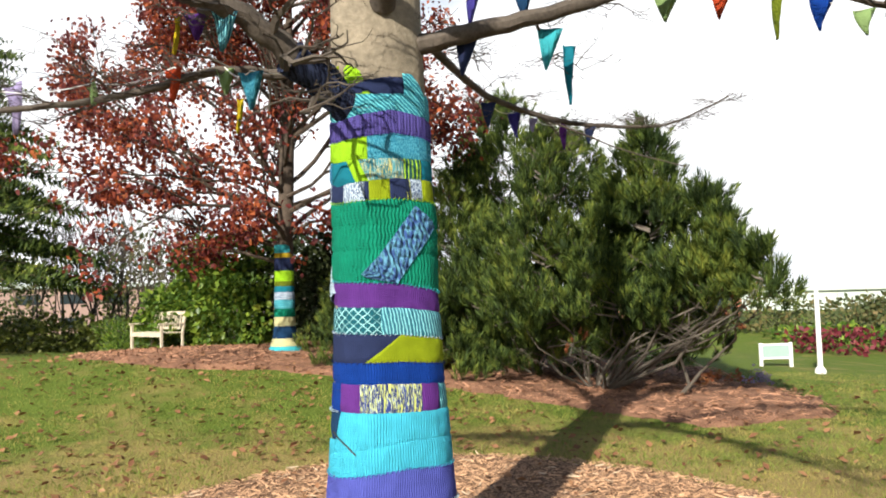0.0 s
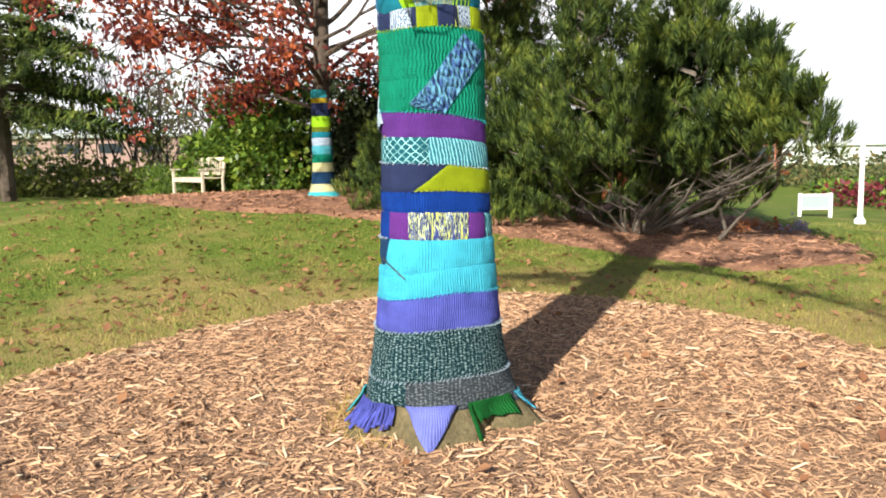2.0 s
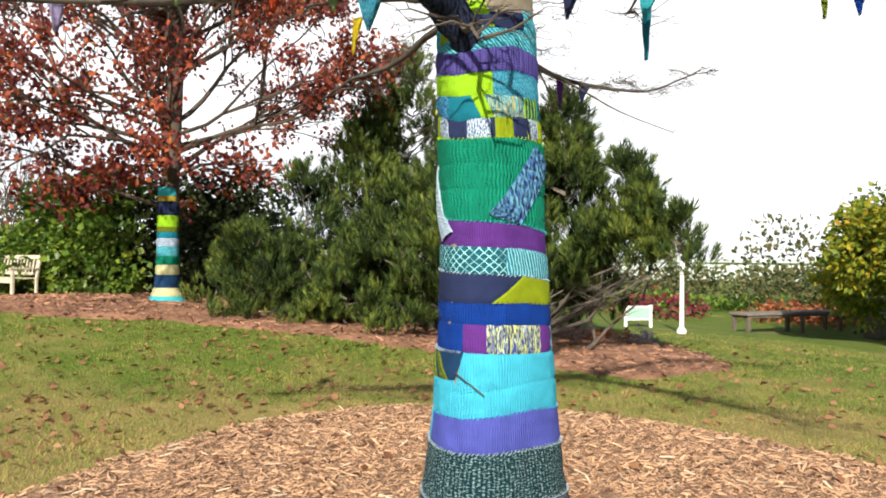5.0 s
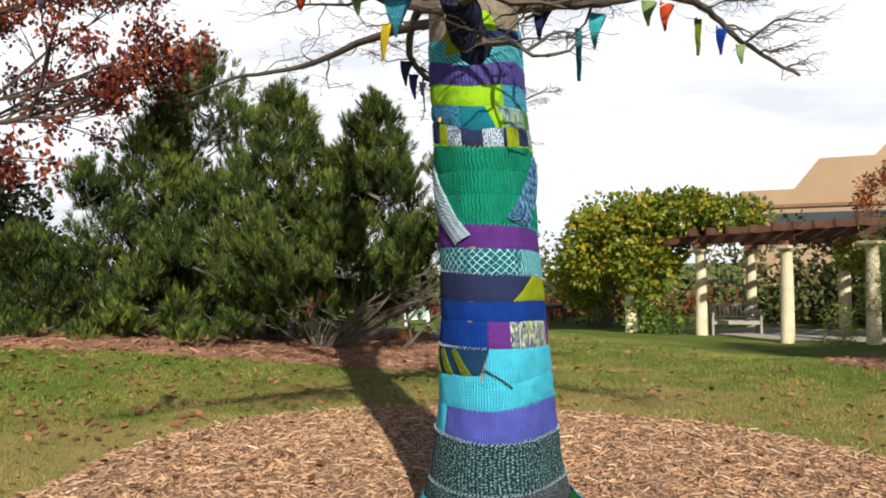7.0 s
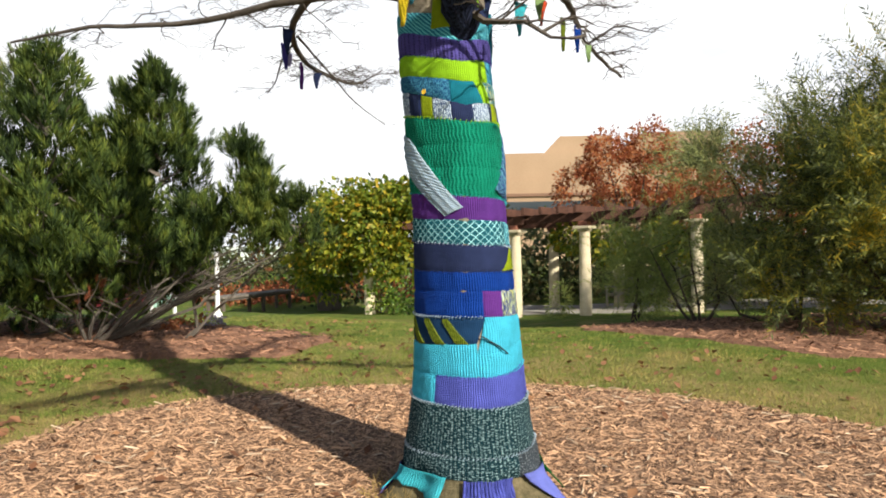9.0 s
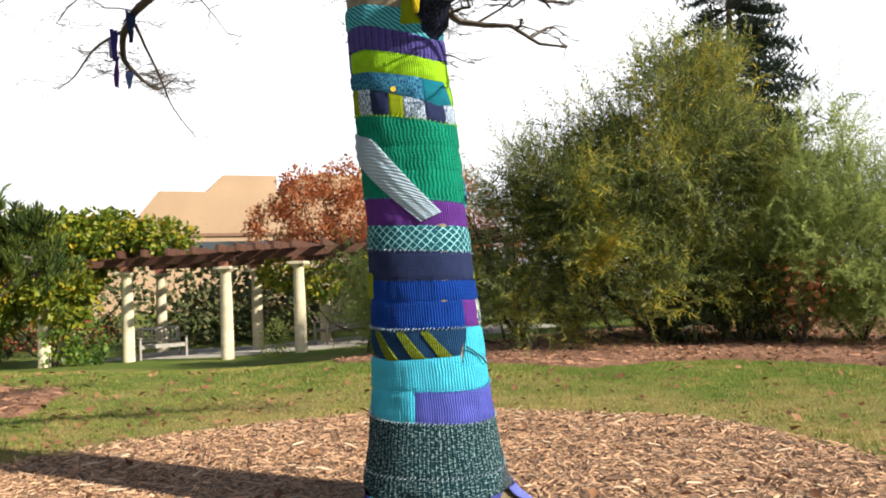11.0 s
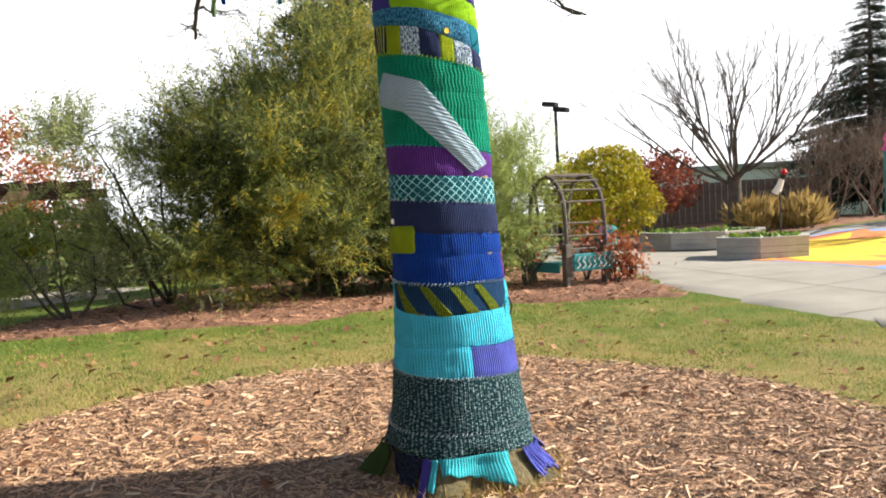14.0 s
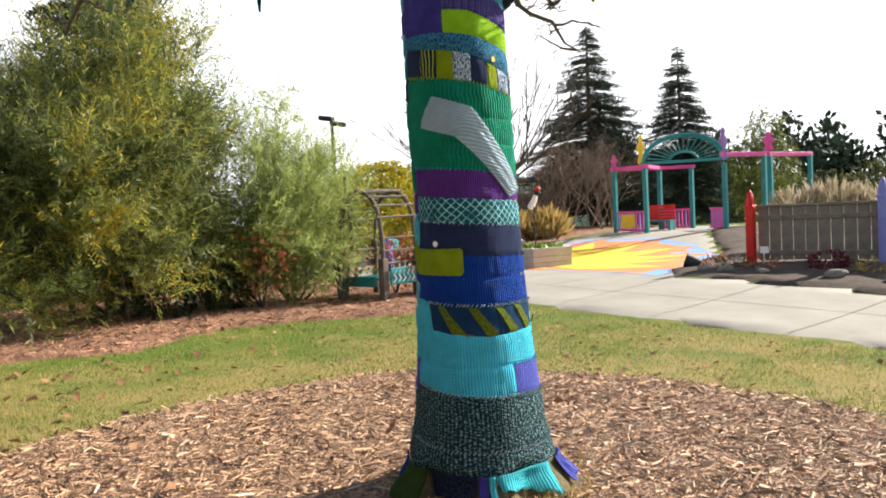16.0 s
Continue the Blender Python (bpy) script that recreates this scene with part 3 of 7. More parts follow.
RING = smooth_outline([(-0.3 + r * math.cos(radians(a)), 5.2 + r * math.sin(radians(a))) for a, r in
                       ((0, 3.75), (25, 3.8), (50, 3.85), (75, 4.05), (100, 4.1), (125, 3.75), (150, 3.45), (180, 3.5), (210, 3.4), (240, 3.45), (270, 3.5), (300, 3.6), (325, 3.85), (345, 3.75))], 8, 0.05, 2)
BED_PINE = smooth_outline([(-8.8, 16.0), (-7.9, 14.7), (-5.8, 13.9), (-3.6, 14.0), (-1.25, 13.6), (0.4, 12.7), (1.75, 11.7), (2.8, 10.8), (4.1, 11.2), (4.7, 11.5), (4.9, 13.0), (4.4, 15.0), (4.0, 17.5), (0.0, 20.0), (-5.0, 21.5), (-9.0, 20.0)], 6, 0.05, 3)
BED_WILLOW = smooth_outline([(8.4, 8.9), (7.9, 7.4), (7.1, 5.4), (6.6, 4.1), (7.2, 3.0), (7.3, 1.9), (6.3, -0.1), (5.8, -1.3), (5.3, -2.0), (7.0, -2.7), (8.6, -3.6), (9.8, -4.1), (11.8, -3.6), (14.5, -1.0), (14.8, 4.0), (12.6, 7.4), (10.2, 8.6)], 6, 0.04, 4)
BED_FENCE = smooth_outline([(4.3, -6.15), (3.3, -5.6), (1.5, -5.1), (-1.5, -4.4), (-4.0, -4.2), (-4.0, -8.6), (2.0, -9.6), (2.8, -14.0), (4.2, -19.6), (9.2, -19.6), (8.3, -16.6), (7.2, -14.3), (6.0, -12.2), (5.0, -8.1)], 5, 0.04, 5)
BED_GATE = smooth_outline([(13.3, -12.3), (15.3, -9.6), (18.4, -8.4), (22.0, -11.0), (22.0, -18.0), (18.0, -24.0), (13.4, -23.0), (13.1, -19.0), (13.0, -15.8)], 5, 0.04, 6)
PLAZA = [(-9.0, 0.1), (-1.0, -0.95), (0.7, -1.35), (4.7, -2.05), (6.6, -2.5), (9.0, -3.9), (10.2, -4.3), (13.0, -4.3), (18.0, -4.6), (19.0, -8.0), (15.5, -9.2), (13.2, -12.0), (12.9, -16.0), (13.2, -22.0), (9.6, -22.0), (8.3, -16.5), (6.0, -12.2), (5.0, -8.0), (4.0, -6.0), (0.0, -4.9), (-9.0, -3.4)]

# ---- ground ----
def ground_sheet():
    xs = sorted(set([round(v * 0.5, 3) for v in range(-36, 61)] + [-400, -200, -100, -60, -40, -28, 40, 55, 80, 130, 220, 420]))
    ys = sorted(set([round(v * 0.5, 3) for v in range(-50, 61)] + [-400, -220, -120, -70, -45, -32, 40, 55, 80, 130, 220, 420]))
    s = Shape()
    s.grid([[(x, y, land(x, y) - 0.0 + 0.02 * noise.noise(Vector((x * 0.7, y * 0.7, 0)))) for x in xs] for y in ys])
    return tagged(s.make("ground", M_LAWN), "mown lawn, green with dry straw-coloured patches", "lawn", kind="structure")


ground_sheet()
region("mulch_ring", RING, M_MULCH, 0.028, 0.16, "round bed of shredded bark mulch under the wrapped tree", "mulch bed", 0.012)
region("mulch_bed", BED_PINE, M_MULCH2, 0.05, 0.35, "reddish bark mulch bed below the pine and oak", "mulch bed", 0.04)
region("mulch_bed", BED_WILLOW, M_MULCH2, 0.05, 0.35, "reddish bark mulch bed below the willow shrubs", "mulch bed", 0.04)
region("planting_bed", BED_FENCE, M_SOIL, 0.06, 0.35, "dark soil planting bed along the wooden fence", "flower bed", 0.05)
region("planting_bed", BED_GATE, M_MULCH2, 0.06, 0.5, "brown mulched bed behind the planters and gateway", "flower bed", 0.05)
PERGOLA_FLOOR = [(14.6, 18.4), (14.7, 16.4), (14.4, 13.8), (15.1, 11.8), (16.0, 9.4), (17.6, 7.2), (20.4, 4.8), (22.0, 7.4), (20.0, 10.4), (19.0, 12.6), (18.4, 15.0), (18.6, 18.6)]
region("pavement", PERGOLA_FLOOR, M_CONCRETE, 0.03, 0.6, "pale paving under the pergola", "pavement")
region("pavement", PLAZA, M_CONCRETE, 0.025, 0.5, "pale concrete path and plaza", "pavement")

rng = np.random.default_rng(7)


def in_disc(outline, n, pad=0.0):
    o = np.array(outline)
    lo, hi = o.min(0) - pad, o.max(0) + pad
    p = rng.uniform(lo, hi, (int(n * 2.2), 2))
    return p[inside(p, outline)][:n]


def scatter_flat(p, lift, size, tilt=0.35):
    """Matrices for pieces lying on the land at points p, turned at random."""
    n = len(p)
    z = land_many(p) + lift
    yaw = rng.uniform(0, 6.2832, n)
    nrm = np.stack([rng.normal(0, tilt, n), rng.normal(0, tilt, n), np.ones(n)], 1)
    nrm /= np.linalg.norm(nrm, axis=1)[:, None]
    x = np.stack([np.cos(yaw), np.sin(yaw), np.zeros(n)], 1)
    x -= nrm * (x * nrm).sum(1)[:, None]
    x /= np.linalg.norm(x, axis=1)[:, None]
    y = np.cross(nrm, x)
    s = np.asarray(size)[:, None]
    m = np.zeros((n, 4, 4))
    m[:, :3, 0], m[:, :3, 1], m[:, :3, 2], m[:, :3, 3], m[:, 3, 3] = x * s, y * s, nrm * s, np.concatenate([p, z[:, None]], 1), 1
    return m


def litter():
    p = in_disc(RING, 76000, 0.15)
    tagged(cloud("wood_chips", *CHIP, scatter_flat(p, 0.04, rng.gamma(1.7, 0.019, len(p)) + 0.016, 0.3), M_CHIP), "loose shredded bark chips", "mulch", kind="stuff")
    p = in_disc(RING, 420)
    tagged(cloud("wood_slivers", *CHIP, scatter_flat(p, 0.052, rng.uniform(0.06, 0.15, len(p)), 0.2), M_SLIVER), "long pale slivers of wood among the mulch", "mulch", kind="stuff")
    for o, n in ((BED_PINE, 15000), (BED_WILLOW, 15000)):
        p = in_disc(o, n, 0.1)
        tagged(cloud("wood_chips", *CHIP, scatter_flat(p, 0.06, rng.gamma(2.4, 0.024, len(p)) + 0.024, 0.3), M_CHIP2), "loose reddish bark chips", "mulch", kind="stuff")
    # leaves blown onto the mulch
    p = np.concatenate([in_disc(RING, 260), in_disc(BED_PINE, 500), in_disc(BED_WILLOW, 420)])
    tagged(cloud("fallen_leaves", *FLATLEAF, scatter_flat(p, 0.075, rng.uniform(0.05, 0.12, len(p)), 0.4), L_DRYLEAF), "curled dry leaves lying on the mulch", "leaves", kind="stuff")
    # fallen leaves on the lawn
    p = np.concatenate([rng.normal((-4, 11), (5, 4), (2600, 2)), rng.uniform((-9, -1), (8, 15), (1500, 2))])
    p = p[~inside(p, RING) & ~inside(p, PLAZA)]
    tagged(cloud("fallen_leaves", *FLATLEAF, scatter_flat(p, 0.035, rng.uniform(0.05, 0.14, len(p)), 0.4), L_DRYLEAF), "dry brown oak leaves fallen on the lawn", "leaves", kind="stuff")
    # grass
    p = rng.uniform((-9, -2.5), (10, 17), (330000, 2))
    d = np.hypot(p[:, 0] + 0.3, p[:, 1] - 5.2)
    p = p[(rng.random(len(p)) < np.clip(1.6 - d / 11, 0.15, 1))]
    for o in (RING, BED_PINE, BED_WILLOW, PLAZA):
        p = p[~inside(p, o)]
    n = len(p)
    c = np.concatenate([p, (land_many(p) - 0.005)[:, None]], 1)
    ax = np.stack([rng.normal(0, 0.5, n), rng.normal(0, 0.5, n), np.ones(n)], 1)
    tagged(cloud("grass", *BLADE, frames(c, ax, rng.uniform(0.025, 0.06, n), rng, 1.6), M_GRASS), "short lawn grass, partly dry", "grass", kind="stuff")


litter()


def root_straw():
    a, r = rng.normal(175, 38, 520), rng.uniform(0.50, 0.74, 520)
    p = np.stack([-0.292 + r * np.cos(np.radians(a)), 5.165 + r * np.sin(np.radians(a))], 1)
    c = np.concatenate([p, (land_many(p) + 0.02)[:, None]], 1)
    ax = np.stack([rng.normal(0, 0.9, 520), rng.normal(0, 0.9, 520), np.ones(520)], 1)
    tagged(cloud("dry_grass", *BLADE, frames(c, ax, rng.uniform(0.06, 0.16, 520), rng, 0.5), L_DRYGRASS), "wisps of dry straw round the roots", "grass", kind="stuff")


root_straw()

# ---- the wrapped tree ----
TZ = [-0.1, 0.0, 0.2, 0.5, 0.9, 1.4, 1.9, 2.4, 2.9, 3.3, 4.2, 7.0]
TX = [-0.292, -0.292, -0.292, -0.3, -0.297, -0.302, -0.312, -0.321, -0.341, -0.35, -0.36, -0.35]
TY = [5.165, 5.165, 5.165, 5.166, 5.173, 5.193, 5.217, 5.248, 5.292, 5.31, 5.34, 5.4]
TR = [0.80, 0.61, 0.455, 0.395, 0.353, 0.326, 0.304, 0.307, 0.295, 0.295, 0.28, 0.2]


def on_trunk(deg, z, off=0.0):
    """A point of the trunk's surface at an angle and a height, off metres outside it."""
    a = radians(deg)
    r = float(np.interp(z, TZ, TR)) + 0.0074 * math.cos(2 * a) + 0.0228 * math.cos(3 * a)
    root = max(0.0, 0.3 - z)
    r += root * (0.30 * math.cos(5 * a + 0.6) + 0.16 * math.cos(9 * a + 2.0))
    r -= root * 0.55 * math.exp(-(((deg - 98 + 180) % 360 - 180) / 36) ** 2)      # a hollow between the roots
    r += off
    return Vector((float(np.interp(z, TZ, TX)) + r * math.cos(a), float(np.interp(z, TZ, TY)) + r * math.sin(a), z))


tree = thing("tree", "tall bare grey-barked tree standing in a mulch ring", "tree")


def main_trunk():
    for name, zs, mat, label in (("root_flare", [-0.1, -0.06, -0.02, 0.02, 0.06, 0.1, 0.14, 0.18, 0.22, 0.28, 0.4], M_ROOT, "spreading mossy roots half sunk in mulch"),
                                 ("trunk", [0.4] + [0.5 + 0.15 * i for i in range(44)], M_BARK, "")):
        rows = []
        for z in zs:
            w = 0.012 + 0.05 * max(0.0, 0.22 - z)
            rows.append([on_trunk(d, z, w * noise.noise(Vector((math.cos(radians(d)) * 2.4, math.sin(radians(d)) * 2.4, z * 1.3)) * (1.0 if z > 0.3 else 2.0))) for d in range(0, 360, 4)])
        for r in rows:
            r.append(r[0])
        part(name, Shape().grid(rows), mat, tree, label)


main_trunk()


def bend(p0, heading, length, n, rise, sag, rnd, wander=0.12):
    """A wandering line: heading in degrees, rise and sag in metres per metre."""
    pts, p, h = [Vector(p0)], Vector(p0), radians(heading)
    for i in range(n):
        h += rnd.uniform(-wander, wander)
        t = i / n
        p = p + Vector((math.cos(h), math.sin(h), rise * (1 - t) + sag * t + rnd.uniform(-wander, wander) * 0.7)) * (length / n)
        pts.append(p.copy())
    return pts


def twigs(shape, line, r0, rnd, count, length, depth, up=0.1):
    """Side twigs along a line, forking down to hair-thin ends."""
    for i in range(count):
        t = 0.15 + 0.85 * (i + rnd.random()) / count
        k = min(int(t * (len(line) - 1)), len(line) - 2)
        p = line[k].lerp(line[k + 1], rnd.random())
        d = (line[k + 1] - line[k]).normalized()
        h = math.degrees(math.atan2(d.y, d.x)) + rnd.choice((-1, 1)) * rnd.uniform(25, 70)
        ln = length * rnd.uniform(0.5, 1.1) * (1.1 - 0.5 * t)
        q = bend(p, h, ln, 5, rnd.uniform(-0.45, 0.5) + up, rnd.uniform(-0.6, 0.4), rnd, 0.75)
        r = r0 * rnd.uniform(0.45, 0.8)
        shape.tube(q, [max(0.0018, r * (1 - 0.75 * j / 5)) for j in range(6)], 4, False)
        if depth > 1:
            twigs(shape, q, r * 0.6, rnd, max(2, count // 2), length * 0.5, depth - 1, up)


def limb(name, pts, r0, r1, seed, side=8, length=0.7, depth=2, up=0.1, fine=0.35):
    rnd = random.Random(seed)
    pts = [Vector(p) for p in pts]
    line = []
    for i in range(len(pts) - 1):
        p0, p1, p2, p3 = pts[max(i - 1, 0)], pts[i], pts[i + 1], pts[min(i + 2, len(pts) - 1)]
        for k in range(6):
            t = k / 6
            line.append(0.5 * ((2 * p1) + (p2 - p0) * t + (2 * p0 - 5 * p1 + 4 * p2 - p3) * t * t + (3 * p1 - p0 - 3 * p2 + p3) * t ** 3) + Vector((rnd.uniform(-1, 1), rnd.uniform(-1, 1), rnd.uniform(-1, 1))) * r1 * 0.6)
    line.append(pts[-1])
    s = Shape()
    n = len(line)
    s.tube(line, [r0 + (r1 - r0) * (i / (n - 1)) ** 0.8 for i in range(n)], 9)
    twigs(s, line, max(r1 * 1.3, 0.006), rnd, side, length, depth, up)
    return part(name, s, M_BRANCH, tree), line


BOUGH_LINES = {}
for key, pts, r0, r1, seed, side, ln, dp in (
        ("dark", [(-0.42, 5.15, 3.02), (-0.66, 4.92, 3.30), (-1.00, 4.62, 3.55), (-1.45, 4.25, 3.82), (-2.2, 3.6, 4.25), (-3.2, 2.8, 4.7)], 0.105, 0.035, 11, 13, 1.1, 3),
        ("west", [(-0.5, 5.25, 3.42), (-0.95, 5.2, 3.38), (-1.35, 5.12, 3.40), (-1.9, 5.1, 3.28), (-2.6, 5.1, 3.22), (-3.6, 5.0, 3.2), (-4.6, 4.8, 3.4)], 0.045, 0.012, 12, 15, 1.0, 3),
        ("east", [(-0.15, 5.3, 3.52), (0.35, 5.3, 3.62), (0.9, 5.35, 3.74), (1.5, 5.5, 3.92), (2.3, 5.75, 4.02), (3.1, 6.0, 3.88), (3.9, 5.95, 3.62)], 0.075, 0.016, 13, 15, 1.0, 3),
        ("north", [(-0.3, 5.5, 3.4), (-0.35, 6.0, 3.55), (-0.5, 6.7, 3.6), (-0.75, 7.6, 3.55), (-1.1, 8.5, 3.6), (-1.4, 9.3, 3.55)], 0.05, 0.01, 14, 11, 1.0, 3),
        ("low", [(-0.15, 5.5, 3.6), (-0.12, 6.4, 3.9), (0.28, 7.5, 3.76), (0.95, 8.1, 3.63), (1.52, 8.3, 3.58), (2.1, 8.45, 3.61), (2.74, 8.6, 3.9)], 0.05, 0.007, 15, 18, 0.6, 3),
        ("twig", [(0.5, 7.7, 3.71), (1.1, 7.85, 3.46), (1.6, 8.0, 3.27), (2.2, 8.1, 3.10)], 0.014, 0.004, 22, 4, 0.3, 2),
        ("twig", [(0.62, 7.85, 3.71), (0.85, 8.3, 3.66), (1.05, 8.65, 3.5), (1.15, 8.9, 3.42)], 0.016, 0.004, 23, 6, 0.5, 3),
        ("south", [(-0.25, 5.1, 3.75), (-0.05, 4.5, 4.1), (0.35, 3.6, 4.35), (0.8, 2.6, 4.5), (1.2, 1.6, 4.5), (1.5, 0.8, 4.4)], 0.085, 0.03, 16, 14, 1.2, 3),
        ("crown", [(-0.2, 5.45, 4.0), (0.3, 5.9, 4.7), (1.0, 6.4, 5.5), (1.8, 7.0, 6.4)], 0.12, 0.03, 17, 8, 1.2, 2),
        ("crown", [(-0.5, 5.4, 4.4), (-1.2, 5.9, 5.3), (-2.0, 6.4, 6.2)], 0.10, 0.03, 18, 7, 1.2, 2),
        ("crown", [(-0.35, 5.4, 6.9), (-0.3, 5.5, 8.2), (0.0, 5.6, 9.6)], 0.2, 0.04, 19, 8, 1.5, 2)):
    _ob, BOUGH_LINES[key] = limb("limb", pts, r0, r1, seed, side, ln, dp)


# ---- knitted cover ----
K = {}
for key, base, other, pattern, rib, relief in (
        ("navy", (0.022, 0.032, 0.085), None, "plain", 0.012, 0.8), ("cyanstripe", (0.03, 0.24, 0.34), (0.16, 0.58, 0.62), "diagonal", 0.012, 1.0),
        ("violet", (0.105, 0.085, 0.33), None, "eyelet", 0.025, 1.2), ("violetdark", (0.06, 0.05, 0.28), None, "plain", 0.012, 1.0), ("lime", (0.31, 0.60, 0.02), None, "plain", 0.014, 1.0),
        ("skyfuzz", (0.03, 0.26, 0.42), (0.10, 0.42, 0.55), "melange", 0.012, 1.3), ("bluefuzz", (0.015, 0.10, 0.26), (0.08, 0.32, 0.48), "melange", 0.012, 1.5),
        ("teal", (0.010, 0.16, 0.22), None, "plain", 0.012, 0.8), ("flame", (0.03, 0.045, 0.16), (0.62, 0.68, 0.18), "flame", 0.012, 1.0), ("flame2", (0.05, 0.22, 0.27), (0.60, 0.56, 0.20), "flame", 0.012, 1.2),
        ("limebars", (0.02, 0.10, 0.10), (0.34, 0.60, 0.03), "bars", 0.012, 1.0), ("olive", (0.28, 0.36, 0.012), None, "plain", 0.010, 1.0), ("frost", (0.06, 0.10, 0.22), (0.55, 0.66, 0.74), "melange", 0.014, 1.0),
        ("pinstripe", (0.015, 0.022, 0.05), (0.45, 0.50, 0.06), "bars", 0.012, 1.0), ("green", (0.008, 0.31, 0.185), None, "lace", 0.026, 1.9), ("ice", (0.50, 0.62, 0.70), (0.36, 0.50, 0.62), "melange", 0.017, 1.7),
        ("cable", (0.05, 0.11, 0.34), (0.14, 0.38, 0.54), "cable", 0.03, 2.2), ("purple", (0.115, 0.035, 0.23), None, "plain", 0.014, 1.0), ("net", (0.012, 0.095, 0.125), (0.36, 0.72, 0.74), "net", 0.012, 0.8),
        ("cyanup", (0.03, 0.18, 0.26), (0.28, 0.70, 0.74), "upright", 0.012, 1.0), ("blue", (0.008, 0.055, 0.33), None, "plain", 0.016, 1.3), ("magenta", (0.13, 0.035, 0.24), None, "plain", 0.014, 1.0),
        ("cyan", (0.075, 0.60, 0.82), None, "plain", 0.016, 1.3), ("inkleaf", (0.012, 0.045, 0.11), None, "plain", 0.012, 0.9), ("moss", (0.115, 0.155, 0.012), (0.17, 0.22, 0.02), "melange", 0.012, 1.2),
        ("lavender", (0.105, 0.125, 0.52), None, "plain", 0.013, 1.2), ("tweed", (0.010, 0.045, 0.058), (0.30, 0.45, 0.45), "tweed", 0.012, 1.4), ("grey", (0.055, 0.07, 0.085), (0.22, 0.25, 0.27), "tweed", 0.010, 1.4),
        ("forest", (0.012, 0.14, 0.03), None, "plain", 0.014, 1.6), ("aqua", (0.06, 0.50, 0.58), None, "plain", 0.016, 1.2), ("cream", (0.62, 0.60, 0.32), None, "plain", 0.012, 1.0), ("gold", (0.42, 0.30, 0.02), None, "plain", 0.012, 1.0)):
    K[key] = knit("yarn_" + key, base, other, pattern, rib, relief)

cover = thing("yarn_tree_cover", "patchwork of colourful knitted bands sewn round the tree trunk", "knitted cover")


def level(*z):
    """The height of a seam round the trunk, at 60, 150, 230, 300 and 360 degrees."""
    return lambda d: float(np.interp(d, (60, 150, 230, 300, 360), z))


Z_TOP = level(3.25, 3.24, 3.16, 3.17, 3.2)
Z_STRIPE = level(3.12, 3.11, 3.00, 3.07, 3.03)
Z_VIOLET = level(2.97, 2.96, 2.87, 2.92, 2.90)
Z_LIME = level(2.86, 2.82, 2.74, 2.76, 2.76)
Z_ROW = level(2.79, 2.71, 2.59, 2.635, 2.63)
Z_SQUARE = level(2.62, 2.55, 2.48, 2.505, 2.49)
Z_GREEN = level(2.08, 2.04, 2.00, 1.985, 1.93)
Z_PURPLE = level(1.91, 1.87, 1.85, 1.84, 1.80)
Z_NET = level(1.76, 1.72, 1.69, 1.68, 1.64)
Z_NAVY = level(1.60, 1.53, 1.52, 1.52, 1.49)
Z_STRIP = level(1.40, 1.40, 1.40, 1.39, 1.37)
Z_BLUE = level(1.27, 1.235, 1.235, 1.225, 1.22)
Z_LEAF = level(1.11, 1.05, 1.07, 1.07, 1.07)
Z_LAV = level(0.87, 0.87, 0.86, 0.91, 0.89)
Z_TWEED = level(0.75, 0.69, 0.665, 0.69, 0.68)
Z_SEAM = level(0.41, 0.37, 0.365, 0.40, 0.39)
Z_HEM = level(0.23, 0.25, 0.23, 0.21, 0.19)


def patch(name, yarn, left, right, low, high, off=0.014, label="", step=2.0):
    """A knitted patch between two angles (each at its foot and head, or one number) and two heights, puffed between its seams."""
    lf, lh = left if isinstance(left, tuple) else (left, left)
    rf, rh = right if isinstance(right, tuple) else (right, right)
    low = low if callable(low) else (lambda d, v=low: v)
    high = high if callable(high) else (lambda d, v=high: v)
    nu = max(3, int((max(rf, rh) - min(lf, lh)) / step))
    nv = max(4, int((high((lf + rf) / 2) - low((lf + rf) / 2)) / 0.02))
    s = Shape()
    rows, uvs = [], []
    for j in range(-1, nv + 2):
        t = min(max(j / nv, 0), 1)
        row = []
        for i in range(-1, nu + 2):
            u = min(max(i / nu, 0), 1)
            d = (lf + (rf - lf) * u) * (1 - t) + (lh + (rh - lh) * u) * t
            z = low(d) * (1 - t) + high(d) * t
            rim = i < 0 or j < 0 or i > nu or j > nv
            puff = min(1.0, 9 * min(t, 1 - t) + 0.55) * min(1.0, 14 * min(u, 1 - u) + 0.6)
            w = 0.004 * noise.noise(Vector((d * 0.14, z * 11, 1))) + 0.007 * noise.noise(Vector((d * 0.045, z * 3.2, 5)))
            row.append(on_trunk(d, z + 0.004 * noise.noise(Vector((d * 0.2, z * 4, 9))), -0.012 if rim else off * puff + w))
            s.uv.append((radians(d) * 0.34, z))
        rows.append(row)
    s.grid(rows)
    return part(name, s, K[yarn], cover, label)


